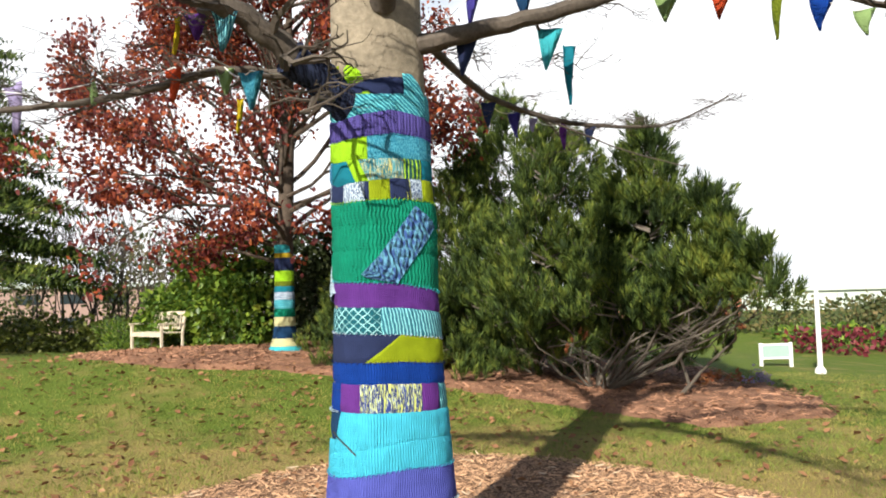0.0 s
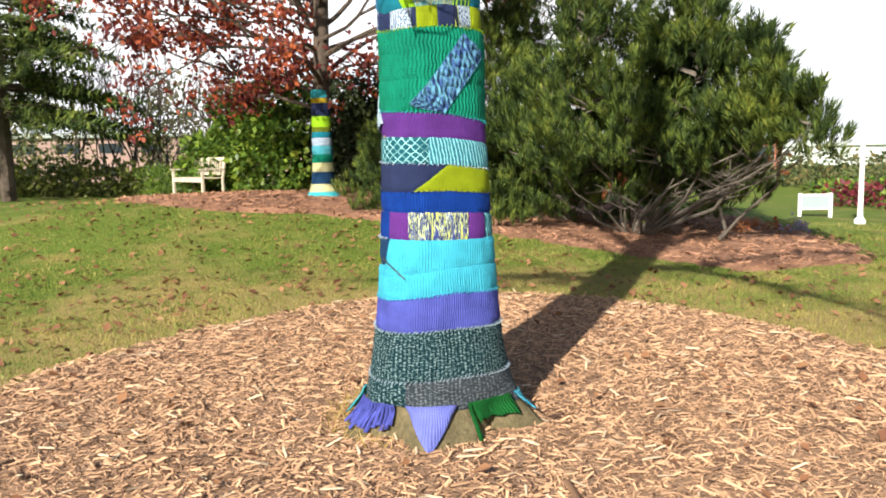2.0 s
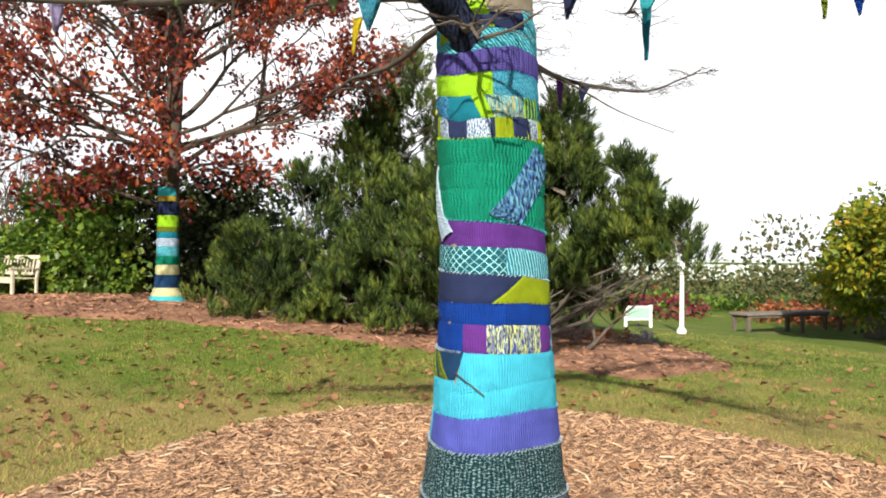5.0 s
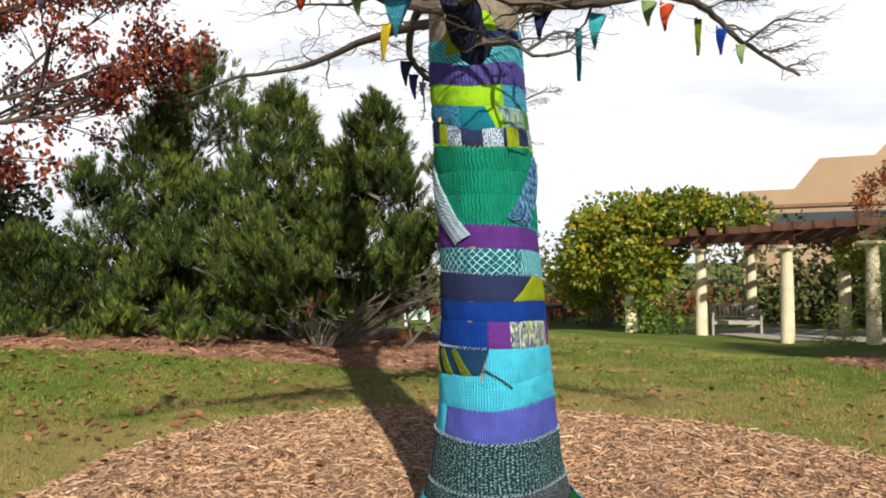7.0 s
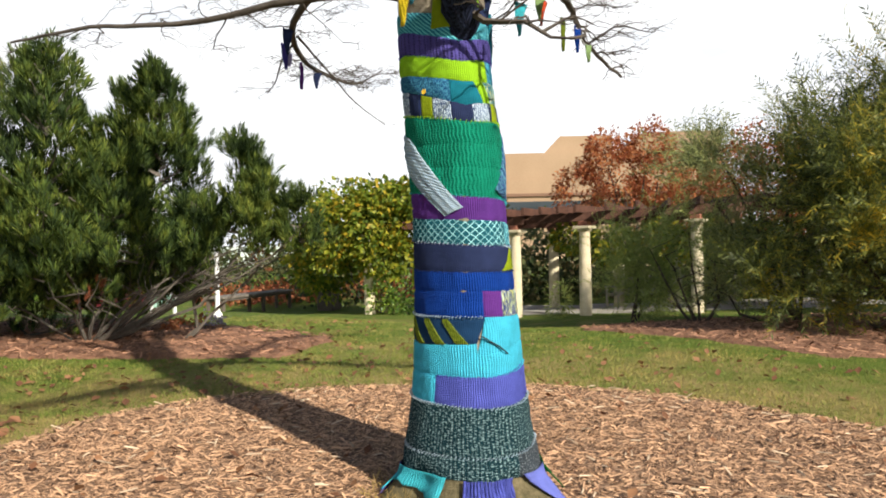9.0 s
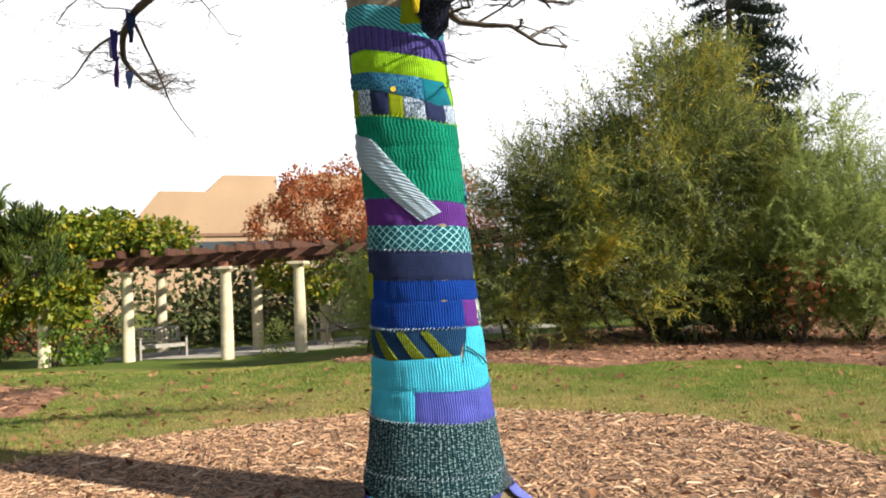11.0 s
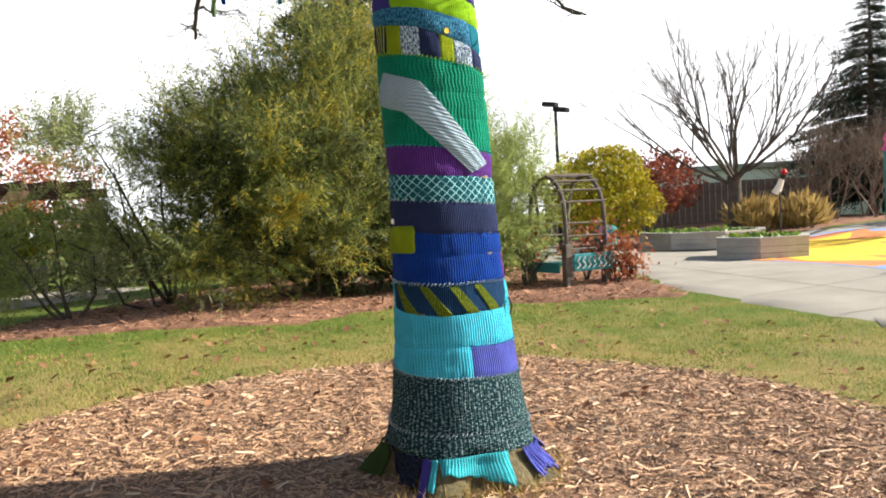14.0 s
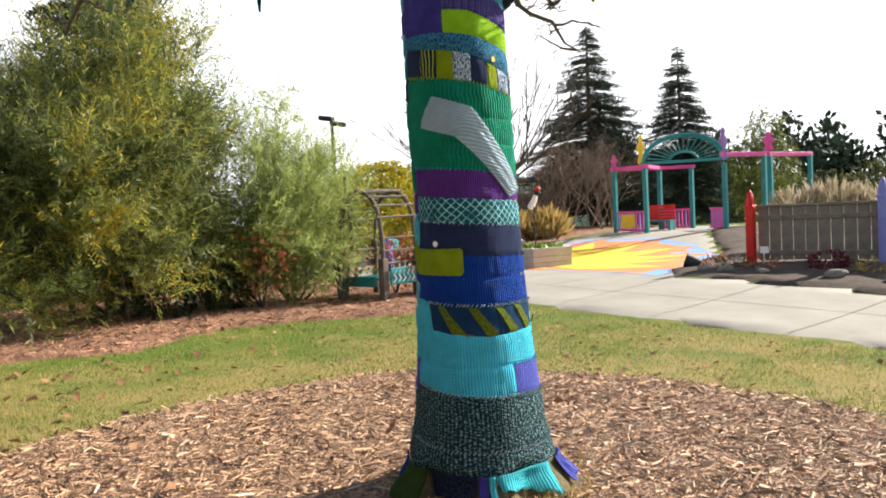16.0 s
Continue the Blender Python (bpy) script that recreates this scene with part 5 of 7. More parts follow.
def far_oak():
    t = thing("oak_tree", "young oak with russet autumn leaves, trunk wrapped in knitting", "tree")
    rnd = random.Random(31)
    s, tips = Shape(), []
    b = Vector((-4.42, 16.23, land(-4.42, 16.23)))
    s.tube([b + Vector((0, 0, -0.1)), b + Vector((0, 0, 0.25)), b + Vector((0, 0, 1.1)), b + Vector((0.03, 0, 2.2)), b + Vector((0.1, 0.05, 4.6)), b + Vector((0.2, 0.1, 8.4))], [0.26, 0.20, 0.18, 0.175, 0.15, 0.03], 12)
    part("trunk", s, M_DARKBARK, t)
    for k in range(26):
        z = 2.12 + 4.9 * k / 26
        a = k * 2.4 + 2.6
        s = Shape()
        grow(s, b + Vector((0.04, 0, z)), Vector((math.cos(a), math.sin(a), 0.72 if k > 5 else 0.42)), 2.15 - 0.04 * k, 0.06, 3, rnd, tips, 0.6, 0.12)
        part("limb", s, M_DARKBARK, t)
    # low drooping sprays
    s = Shape()
    for a, z in ((180, 3.0), (205, 3.4), (255, 3.0), (330, 3.2), (20, 3.0)):
        grow(s, b + Vector((0.0, 0, z)), Vector((math.cos(radians(a)), math.sin(radians(a)), 0.25)), 2.0, 0.045, 3, rnd, tips, 0.5, -0.05)
    part("limb", s, M_DARKBARK, t)
    g = np.random.default_rng(32)
    tp = np.array([tuple(p) for p in tips])
    tp = tp[(np.hypot(tp[:, 0] - b.x, tp[:, 1] - b.y) > 0.8) & (tp[:, 2] > b.z + 1.3)]
    tp = tp[[noise.noise(Vector(q) * 0.9) > -0.12 for q in tp]]
    w = np.where(tp[:, 2] > b.z + 2.2, 1.0, 0.45)
    p = tp[g.choice(len(tp), 41000, p=w / w.sum())] + g.normal(0, 0.15, (41000, 3))
    ax = g.normal(0, 1, p.shape)
    ax[:, 2] -= 0.8
    crown = [frames(p, ax, g.uniform(0.075, 0.13, len(p)), g, 1.0)]
    for (x, y, z), (sx, sy, sz), n in (((-6.3, 16.1, 3.05), (0.5, 0.4, 0.18), 380), ((-7.4, 15.9, 4.3), (0.75, 0.5, 0.22), 900), ((-6.2, 16.0, 4.9), (0.6, 0.5, 0.22), 500), ((-5.2, 15.8, 3.5), (0.4, 0.4, 0.2), 400), ((-3.2, 16.0, 3.6), (0.5, 0.4, 0.25), 500)):
        k = 14
        c0 = np.array((x, y, z)) + g.normal(0, 1, (n // k, 3)) * np.array((sx, sy, sz))
        q = (c0[:, None] + g.normal(0, 0.11, (len(c0), k, 3))).reshape(-1, 3)
        ax = g.normal(0, 1, q.shape)
        ax[:, 2] -= 0.9
        crown.append(frames(q, ax, g.uniform(0.1, 0.17, len(q)), g, 1.0))
        p0 = b + Vector((0, 0, z - b.z - 0.35))
        s = Shape().tube([p0, p0.lerp(Vector((x, y, z)), 0.5) + Vector((0, 0, 0.12)), Vector((x, y, z)), Vector((x + (x - b.x) * 0.25, y, z - 0.05))], [0.05, 0.035, 0.02, 0.008], 6, False)
        for w in c0[:12]:
            m = Vector((x, y, z)).lerp(p0, rnd.random() * 0.3)
            s.tube([m, m.lerp(Vector(w), 0.6) + Vector((0, 0, 0.05)), Vector(w)], [0.012, 0.008, 0.004], 4, False)
        part("limb", s, M_DARKBARK, t)
    cloud("crown", *LEAF, np.concatenate(crown), L_OAK, t)
    c = thing("yarn_tree_cover", "narrow knitted bands wrapped round the oak's trunk", "knitted cover")
    z = 0.0
    for yarn, h in (("aqua", 0.13), ("cream", 0.16), ("inkleaf", 0.25), ("cream", 0.19), ("green", 0.17), ("cyanstripe", 0.18), ("frost", 0.16), ("teal", 0.12), ("moss", 0.10), ("lime", 0.22), ("navy", 0.27), ("gold", 0.10), ("aqua", 0.17)):
        q = Shape()
        prof = []
        for i in range(7):
            zz = z + h * i / 6
            r = 0.215 + 0.17 * math.exp(-zz / 0.20) + (0.007 if 0 < i < 6 else 0.0) - 0.013 * zz
            prof.append((r, zz))
        q.lathe(prof, 24, b)
        q.uv = [(math.atan2(v[1] - b.y, v[0] - b.x) * 0.2, v[2]) for v in q.v]
        part("knitted_band", q, K[yarn], c)
        z += h


far_oak()


def shrub(name, label, category, lobes, n, size, mat, template=LEAF, seed=1, stem=None, droop=0.3, upright=0.0, r=0.03, shell=0.5, group=""):
    t = thing(name, label, category, group=group)
    leafy(t, "crown", lobes, n, size, mat, template, seed, droop, shell, upright)
    if stem:
        cx, cy = sum(l[0] for l in lobes) / len(lobes), sum(l[1] for l in lobes) / len(lobes)
        stems(t, (cx, cy, land(cx, cy) - 0.05), [(l[0], l[1], l[2]) for l in lobes[:9]], r, stem, seed, "stem")
    return t


shrub("shrub", "bright green and yellow leafy shrub behind the bench", "shrub", [(-7.6, 18.8, 1.6, 0.9, 0.8, 1.0), (-6.5, 18.4, 1.9, 1.0, 0.9, 1.3), (-7.0, 18.9, 2.8, 1.1, 0.8, 0.8), (-8.4, 19.2, 1.5, 0.8, 0.7, 0.9), (-5.9, 18.0, 1.6, 0.8, 0.7, 1.0), (-6.2, 18.6, 3.0, 0.9, 0.7, 0.7)], 11000, 0.17, L_HEDGE, seed=41, stem=M_DARKBARK, shell=0.35)
shrub("shrub", "dark green evergreen shrub behind the oak", "shrub", [(-3.6, 18.2, 1.9, 1.0, 0.9, 1.4), (-2.9, 18.0, 1.6, 0.9, 0.8, 1.2), (-3.4, 18.6, 3.1, 1.1, 0.8, 0.8), (-4.6, 18.6, 2.1, 0.9, 0.8, 1.6), (-2.1, 17.8, 1.4, 0.8, 0.6, 1.0), (-3.2, 19.4, 1.8, 1.5, 0.8, 1.6), (-5.4, 19.4, 2.4, 1.0, 0.8, 1.7)], 19000, 0.14, L_DARK, seed=42, stem=M_DARKBARK, shell=0.3)
shrub("shrub", "low yellow-green bush at the lawn's edge", "shrub", [(-9.6, 19.8, 1.1, 0.7, 0.6, 0.55), (-10.3, 20.2, 1.1, 0.7, 0.6, 0.5)], 2600, 0.13, L_HEDGE, NARROW, seed=43, upright=0.9)
shrub("hedge", "dense olive green hedge at the lawn's edge", "hedge", [(-11.2 - 1.5 * i, 21.6 + 0.4 * i, 1.1, 1.2, 0.8, 0.7) for i in range(8)], 8200, 0.16, L_OLIVE, seed=44, shell=0.3, stem=M_DARKBARK)


def thicket(name, label, spots, h, seed, mat=M_DARKBARK, leaves=None, n=900, forks=3):
    t = thing(name, label, "bush")
    rnd, tips = random.Random(seed), []
    for x, y in spots:
        for k in range(4):
            a, s = rnd.uniform(0, 6.28), Shape()
            grow(s, Vector((x, y, land(x, y))), Vector((math.cos(a) * 0.4, math.sin(a) * 0.4, 1)), h * (0.42 if forks < 4 else 0.34), 0.035, forks, rnd, tips, 0.5 if forks < 4 else 0.75, 0.2 if forks < 4 else 0.05, 4)
            part("stem", s, mat, t)
    if leaves:
        g = np.random.default_rng(seed)
        tp = np.array([tuple(p) for p in tips])
        p = tp[g.integers(0, len(tp), n)] + g.normal(0, 0.22, (n, 3))
        cloud("crown", *LEAF, frames(p, g.normal(0, 1, p.shape), g.uniform(0.08, 0.15, n), g), leaves, t)
    return t


for _k, (_spots, _h) in enumerate((([(-9.4, 21.6), (-10.2, 22.2), (-9.0, 22.4), (-8.2, 21.8)], 3.6), ([(-11.2, 22.6), (-12.2, 23.0), (-13.2, 23.6)], 4.6), ([(-14.4, 24.4), (-15.8, 25.0), (-12.6, 25.0)], 5.2))):
    thicket("bare_thicket", "tangle of bare brown branches behind the lawn", _spots, _h, 51 + _k, M_BRANCH)


def conifer(name, label, x, y, h, w, n, mat, seed, lean=0.0, low=0.08, z=None, template=SPRAY, size=0.5):
    """Whorls of long drooping branches set with sprays, tapering to a point."""
    t = thing(name, label, "conifer")
    g = np.random.default_rng(seed)
    rnd = random.Random(seed)
    z0 = land(x, y) if z is None else z
    part("trunk", Shape().tube([(x, y, z0 - 0.1), (x, y, z0 + h * 0.5), (x + lean, y, z0 + h)], [w * 0.045, w * 0.035, 0.015], 8), M_DARKBARK, t)
    s, cs, axs, sz = Shape(), [], [], []
    tiers = int(h * 2.4)
    per = max(5, int(n / tiers / 14))
    for i in range(tiers):
        f = low + (1 - low) * (i + rnd.uniform(-0.3, 0.3)) / tiers
        f = min(0.985, max(low, f))
        for k in range(per):
            a = rnd.uniform(0, 6.2832)
            ln = w * ((1 - f) ** 0.95) * rnd.uniform(0.6, 1.12) + 0.08
            d = Vector((math.cos(a), math.sin(a), 0))
            fk = min(0.985, max(low, f + rnd.uniform(-0.6, 0.6) / tiers))
            b = Vector((x, y, z0 + fk * h))
            drop = rnd.uniform(0.75, 1.25)
            at = lambda u: b + d * (ln * u) + Vector((0, 0, ln * drop * (0.10 * u - 0.42 * u * u + 0.16 * u ** 4)))
            s.tube([at(0), at(0.5), at(1)], [0.02 + ln * 0.008, 0.015, 0.005], 3, False)
            m = max(2, int(14 * (0.25 + 0.75 * ln / w)))
            for q in range(m):
                u = 0.15 + 0.85 * (q + rnd.random()) / m
                side = d.cross(Vector((0, 0, 1))) * rnd.uniform(-1, 1) * 0.16 * ln * u
                cs.append(tuple(at(u) + side + Vector((0, 0, rnd.gauss(0, 0.03)))))
                v = d * 0.8 + side * (2.5 / (ln + 0.2)) + Vector((0, 0, -0.18))
                axs.append(tuple(v))
                sz.append(size * rnd.uniform(0.6, 1.0) * (0.35 + 0.65 * min(1, ln / w * 1.6)))
    tagged(part("bough_mass", s, M_DARKBARK, t), kind="stuff")
    cloud("crown", *template, frames(np.array(cs), np.array(axs), np.array(sz), g, 0.8), mat, t)
    return t


conifer("pine_tree", "dark layered pine at the lawn's edge", -14.6, 20.0, 10.5, 4.5, 6000, L_PINE, 61, size=0.9, low=0.22)


def willow(name, label, lobes, n, seed, base, size=0.75, mat=L_WILLOW, upward=0.45, gap=-0.06, inner=9):
    """A broad shrub of arching wands, gathered in clumps with gaps between."""
    t = thing(name, label, "shrub")
    g = np.random.default_rng(seed)
    m = max(40, n // 30)
    c, d = lobes_points(lobes, m, g, 0.5)
    keep = np.array([noise.noise(Vector((v[0] * 1.1, v[1] * 1.1, v[2] * 1.1 + seed))) for v in c]) > gap
    c, d = c[keep], d[keep]
    out = d / (np.linalg.norm(d, axis=1)[:, None] + 1e-6)
    k = n // len(c)
    rad = g.uniform(0.10, 0.30, (len(c), 1, 1))
    p = (c[:, None] + g.normal(0, 1, (len(c), k, 3)) * rad).reshape(-1, 3)
    ax = (out[:, None] * 0.8 + g.normal(0, 0.42, (len(c), k, 3)) + np.array([0, 0, upward])).reshape(-1, 3)
    ln = size * g.uniform(0.55, 1.15, len(p))
    ok = p[:, 2] > base[2] + 0.25
    cloud("crown", *WAND, frames(p[ok], ax[ok], ln[ok], g, 1.0), mat, t)
    q, d = lobes_points(lobes, n // inner, g, 0.05)
    cloud("inner_foliage", *WAND, frames(q, g.normal(0, 1, q.shape) + np.array([0, 0, 0.3]), size * 0.8 * g.uniform(0.7, 1.3, len(q)), g, 1.3), mat, t)
    stems(t, base, [(l[0], l[1], l[2] + 0.3 * l[5]) for l in lobes], 0.035 if n < 5000 else 0.07, M_DARKBARK, seed, "stem")
    return t


willow("willow_shrub", "large feathery yellow-green willow shrub", [(9.0, 4.6, 1.6, 1.0, 1.1, 0.7), (9.1, 5.3, 0.95, 0.7, 0.7, 0.45), (8.9, 3.4, 0.95, 0.6, 0.9, 0.45), (10.2, 3.7, 2.9, 1.8, 1.6, 1.35), (10.5, 2.5, 3.8, 1.7, 1.6, 1.6), (9.4, 2.7, 1.7, 1.0, 0.9, 0.8), (10.8, 2.7, 4.8, 1.1, 1.1, 1.0), (10.8, 1.4, 2.8, 1.3, 1.1, 1.4), (10.0, 1.4, 1.5, 0.8, 0.6, 0.7), (10.4, 4.6, 2.8, 1.0, 1.0, 0.9)], 8200, 71, (10.4, 3.0, 0.2), 0.85)
willow("willow_shrub", "grey-green feathery willow shrub beside the pergola", [(10.5, 5.7, 2.5, 1.1, 1.0, 1.2), (10.9, 5.1, 2.9, 0.9, 0.8, 0.9), (10.3, 6.5, 2.6, 0.7, 0.7, 0.9), (10.2, 6.9, 3.2, 0.5, 0.6, 0.6), (10.4, 7.2, 2.6, 0.5, 0.5, 0.6), (9.7, 6.2, 1.3, 0.7, 0.7, 0.6), (9.8, 6.8, 0.85, 0.5, 0.5, 0.4)], 1150, 72, (10.6, 5.6, 0.15), 0.85, L_GREYWILLOW, 0.5, 0.0, 14)
willow("willow_shrub", "low wispy green willow by the columns", [(10.3, 7.5, 1.7, 0.6, 0.6, 0.7), (10.0, 6.9, 1.2, 0.5, 0.5, 0.6), (10.8, 8.2, 1.3, 0.55, 0.55, 0.6), (9.9, 7.6, 0.9, 0.35, 0.35, 0.4), (10.8, 8.5, 1.4, 0.55, 0.55, 0.6)], 480, 74, (10.3, 7.3, 0.05), 0.75, L_SALLOW, 0.3, -0.1, 30)
willow("willow_shrub", "slender pale willow shrub beside the rustic arch", [(9.2, -0.1, 1.5, 0.8, 0.8, 1.0), (9.5, -0.8, 2.5, 0.75, 0.75, 1.1), (9.8, 0.2, 2.9, 0.9, 0.9, 1.1), (9.1, -1.1, 1.5, 0.55, 0.55, 0.9), (9.6, -0.2, 3.9, 0.35, 0.35, 0.6), (9.4, 0.7, 1.8, 0.7, 0.7, 0.9), (9.0, -0.4, 0.9, 0.6, 0.7, 0.5), (9.2, -1.3, 2.6, 0.4, 0.4, 0.5)], 3500, 73, (9.5, -0.3, 0.1), 0.7, L_SALLOW, 0.8, -0.2)
willow("willow_shrub", "slender young green willow beside the columns", [(11.0, 9.0, 1.3, 0.45, 0.45, 0.6), (10.9, 9.2, 2.0, 0.3, 0.3, 0.4), (11.1, 8.8, 0.8, 0.4, 0.4, 0.35)], 260, 77, (11.0, 9.0, 0.0), 0.6, L_SALLOW, 0.6, -0.3, 12)
# evergreen enlarged so its dark leaves stand in for shade below the willow
shrub("shrub", "dark glossy narrow-leaved evergreen, enlarged to stand in for shade under the willow", "shrub", [(9.5, 1.7, 0.95, 0.7, 0.7, 0.65), (9.4, 1.1, 0.6, 0.4, 0.4, 0.4), (9.3, 2.5, 0.7, 0.6, 0.6, 0.5)], 3200, 0.2, L_DARK, NARROW, 76, M_DARKBARK, 0.5)
conifer("spruce_tree", "tall dark spruce behind the willows", 15.6, 0.5, 12.0, 2.7, 8000, L_SPRUCE, 62, size=0.75)
conifer("spruce_tree", "tall dark spruce at the garden's far side", 18.2, -24.6, 10.0, 4.6, 13000, L_SPRUCE, 63, size=0.62)
conifer("spruce_tree", "tall narrow spruce at the garden's far side", 16.3, -30.3, 9.6, 3.4, 10500, L_SPRUCE, 64, size=0.62)
for bx, by, sd, hh, nn in ((9.0, 0.75, 81, 1.25, 420), (8.5, -0.75, 84, 1.0, 60), (7.75, -2.4, 82, 0.75, 260), (8.0, -3.0, 85, 0.6, 190), (8.6, -2.3, 86, 1.1, 200)):
    thicket("rust_shrub", "small shrub with rust-brown dry leaves", [(bx, by)], hh, sd, M_BRANCH, L_RUST, nn)


# ---- pergola ----
def column(x, y, h=2.5, z=None, back=False):
    z = land(x, y) if z is None else z
    t = thing("pergola_column", "round cream stone pergola column with square cap", "column", (x, y, z), 0, "columns of the pergola")
    part("shaft", Shape().lathe([(0.19, -0.15), (0.19, 0.02), (0.165, 0.05), (0.16, h * 0.5), (0.14, h - 0.2), (0.145, h - 0.16)], 18), M_COLUMN, t)
    part("capital", Shape().lathe([(0.145, h - 0.16), (0.2, h - 0.12), (0.21, h - 0.08)], 18), M_COLUMN, t)
    part("cap", Shape().box(-0.24, 0.24, -0.24, 0.24, h - 0.08, h, bev=0.012), M_COLUMN, t, smooth=False)
    part("brick_pier", Shape().box(-0.13, 0.13, -0.13, 0.13, h, h + 0.13, bev=0.006), M_BRICK, t, smooth=False)
    return t


FRONT = [(14.2, 16.7), (13.8, 13.6), (14.6, 11.9), (15.6, 9.2), (17.6, 6.6)]
BACK = [(17.4, 17.6), (17.0, 14.2), (17.4, 12.2), (18.3, 10.8), (19.6, 9.6)]
for p in [(13.3, 18.6)] + FRONT + BACK:
    column(p[0], p[1], 2.5, -0.4 + 0.25 * max(0, (14 - p[1]) / 6))


def beam_between(name, parent, a, b, w, h, mat=M_BEAM, over=0.35):
    a, b = Vector(a), Vector(b)
    d = b - a
    n = d.normalized()
    m = Matrix.Translation((a + b) / 2) @ n.to_track_quat("X", "Z").to_matrix().to_4x4()
    l = d.length / 2 + over
    return part(name, Shape().box(-l, l, -w / 2, w / 2, -h / 2, h / 2, m, 0.008), mat, parent, smooth=False)


def pergola_roof():
    t = thing("pergola", "dark brown timber pergola roof on stone columns", "pergola")
    top = lambda p: -0.4 + 0.25 * max(0, (14 - p[1]) / 6) + 2.5 + 0.13 + 0.12
    for line in ([(13.3, 18.6)] + FRONT, BACK):
        for a, b in zip(line, line[1:]):
            beam_between("main_beam", t, (*a, top(a)), (*b, top(b)), 0.2, 0.24)
    for i in range(len(FRONT) - 1):
        for k in range(4):
            u = k / 4
            a = [FRONT[i][q] * (1 - u) + FRONT[i + 1][q] * u for q in (0, 1)]
            b = [BACK[i][q] * (1 - u) + BACK[i + 1][q] * u for q in (0, 1)]
            beam_between("rafter", t, (*a, top(a) + 0.2), (*b, top(b) + 0.2), 0.09, 0.2, M_BEAM, 0.7)


pergola_roof()
shrub("climbing_vine", "mass of yellow and green vine leaves over the pergola", "vine", [(14.0, 18.6, 2.6, 1.4, 1.4, 1.3), (14.6, 17.6, 3.1, 1.5, 1.3, 0.8), (13.2, 19.8, 2.2, 1.2, 1.2, 1.3), (14.4, 20.4, 2.8, 1.6, 1.4, 1.2), (13.5, 18.2, 1.6, 0.9, 0.9, 1.0), (14.9, 16.0, 3.0, 1.0, 0.9, 0.55), (13.9, 21.2, 1.4, 1.3, 1.2, 1.3)], 19000, 0.19, L_VINE, seed=91, shell=0.35, stem=M_DARKBARK)
shrub("shrub", "green shrub at the foot of the columns", "shrub", [(13.6, 17.5, 0.2, 0.6, 0.5, 0.7), (13.2, 18.1, 0.1, 0.5, 0.5, 0.6)], 900, 0.13, L_HEDGE, seed=92)
shrub("shrub", "wispy green shrub at the foot of the columns", "shrub", [(13.9, 12.4, 0.2, 0.45, 0.4, 0.55), (15.0, 9.7, 0.2, 0.45, 0.4, 0.5)], 900, 0.16, L_SALLOW, NARROW, seed=93)
shrub("vine", "yellow and rust vine hanging on the far columns", "vine", [(15.8, 11.6, 1.7, 0.7, 0.7, 0.6), (16.2, 10.4, 1.7, 0.7, 0.7, 0.65), (16.8, 9.4, 1.65, 0.7, 0.7, 0.7), (17.4, 8.2, 1.8, 0.7, 0.7, 0.6), (18.2, 7.2, 1.7, 0.7, 0.7, 0.7), (15.6, 12.8, 1.9, 0.6, 0.7, 0.45)], 5200, 0.17, L_VINE, seed=94, stem=M_DARKBARK)
shrub("maple_tree", "maple with orange-red autumn leaves behind the pergola", "tree", [(23.0, 9.4, 3.4, 2.2, 2.0, 1.8), (21.8, 7.4, 3.0, 1.6, 1.4, 1.2), (23.6, 11.6, 3.0, 1.9, 1.6, 1.5), (23.0, 9.4, 5.0, 1.3, 1.3, 0.9), (24.0, 13.2, 2.8, 1.7, 1.6, 1.4), (23.4, 10.6, 4.2, 1.3, 1.3, 1.0)], 13500, 0.12, L_MAPLE, seed=95, stem=M_DARKBARK, r=0.09)
shrub("maple_tree", "smaller maple with rust-red leaves behind the pergola", "tree", [(21.0, 14.0, 4.2, 1.4, 1.3, 1.3), (21.4, 12.8, 5.1, 0.8, 0.8, 0.9), (20.9, 15.2, 3.5, 1.1, 1.1, 1.1), (20.9, 14.3, 5.0, 0.7, 0.7, 0.8), (21.6, 12.6, 4.0, 1.2, 1.2, 1.2), (21.9, 11.5, 3.2, 1.1, 1.1, 1.0)], 15000, 0.115, L_MAPLE, seed=195, stem=M_DARKBARK, r=0.07)


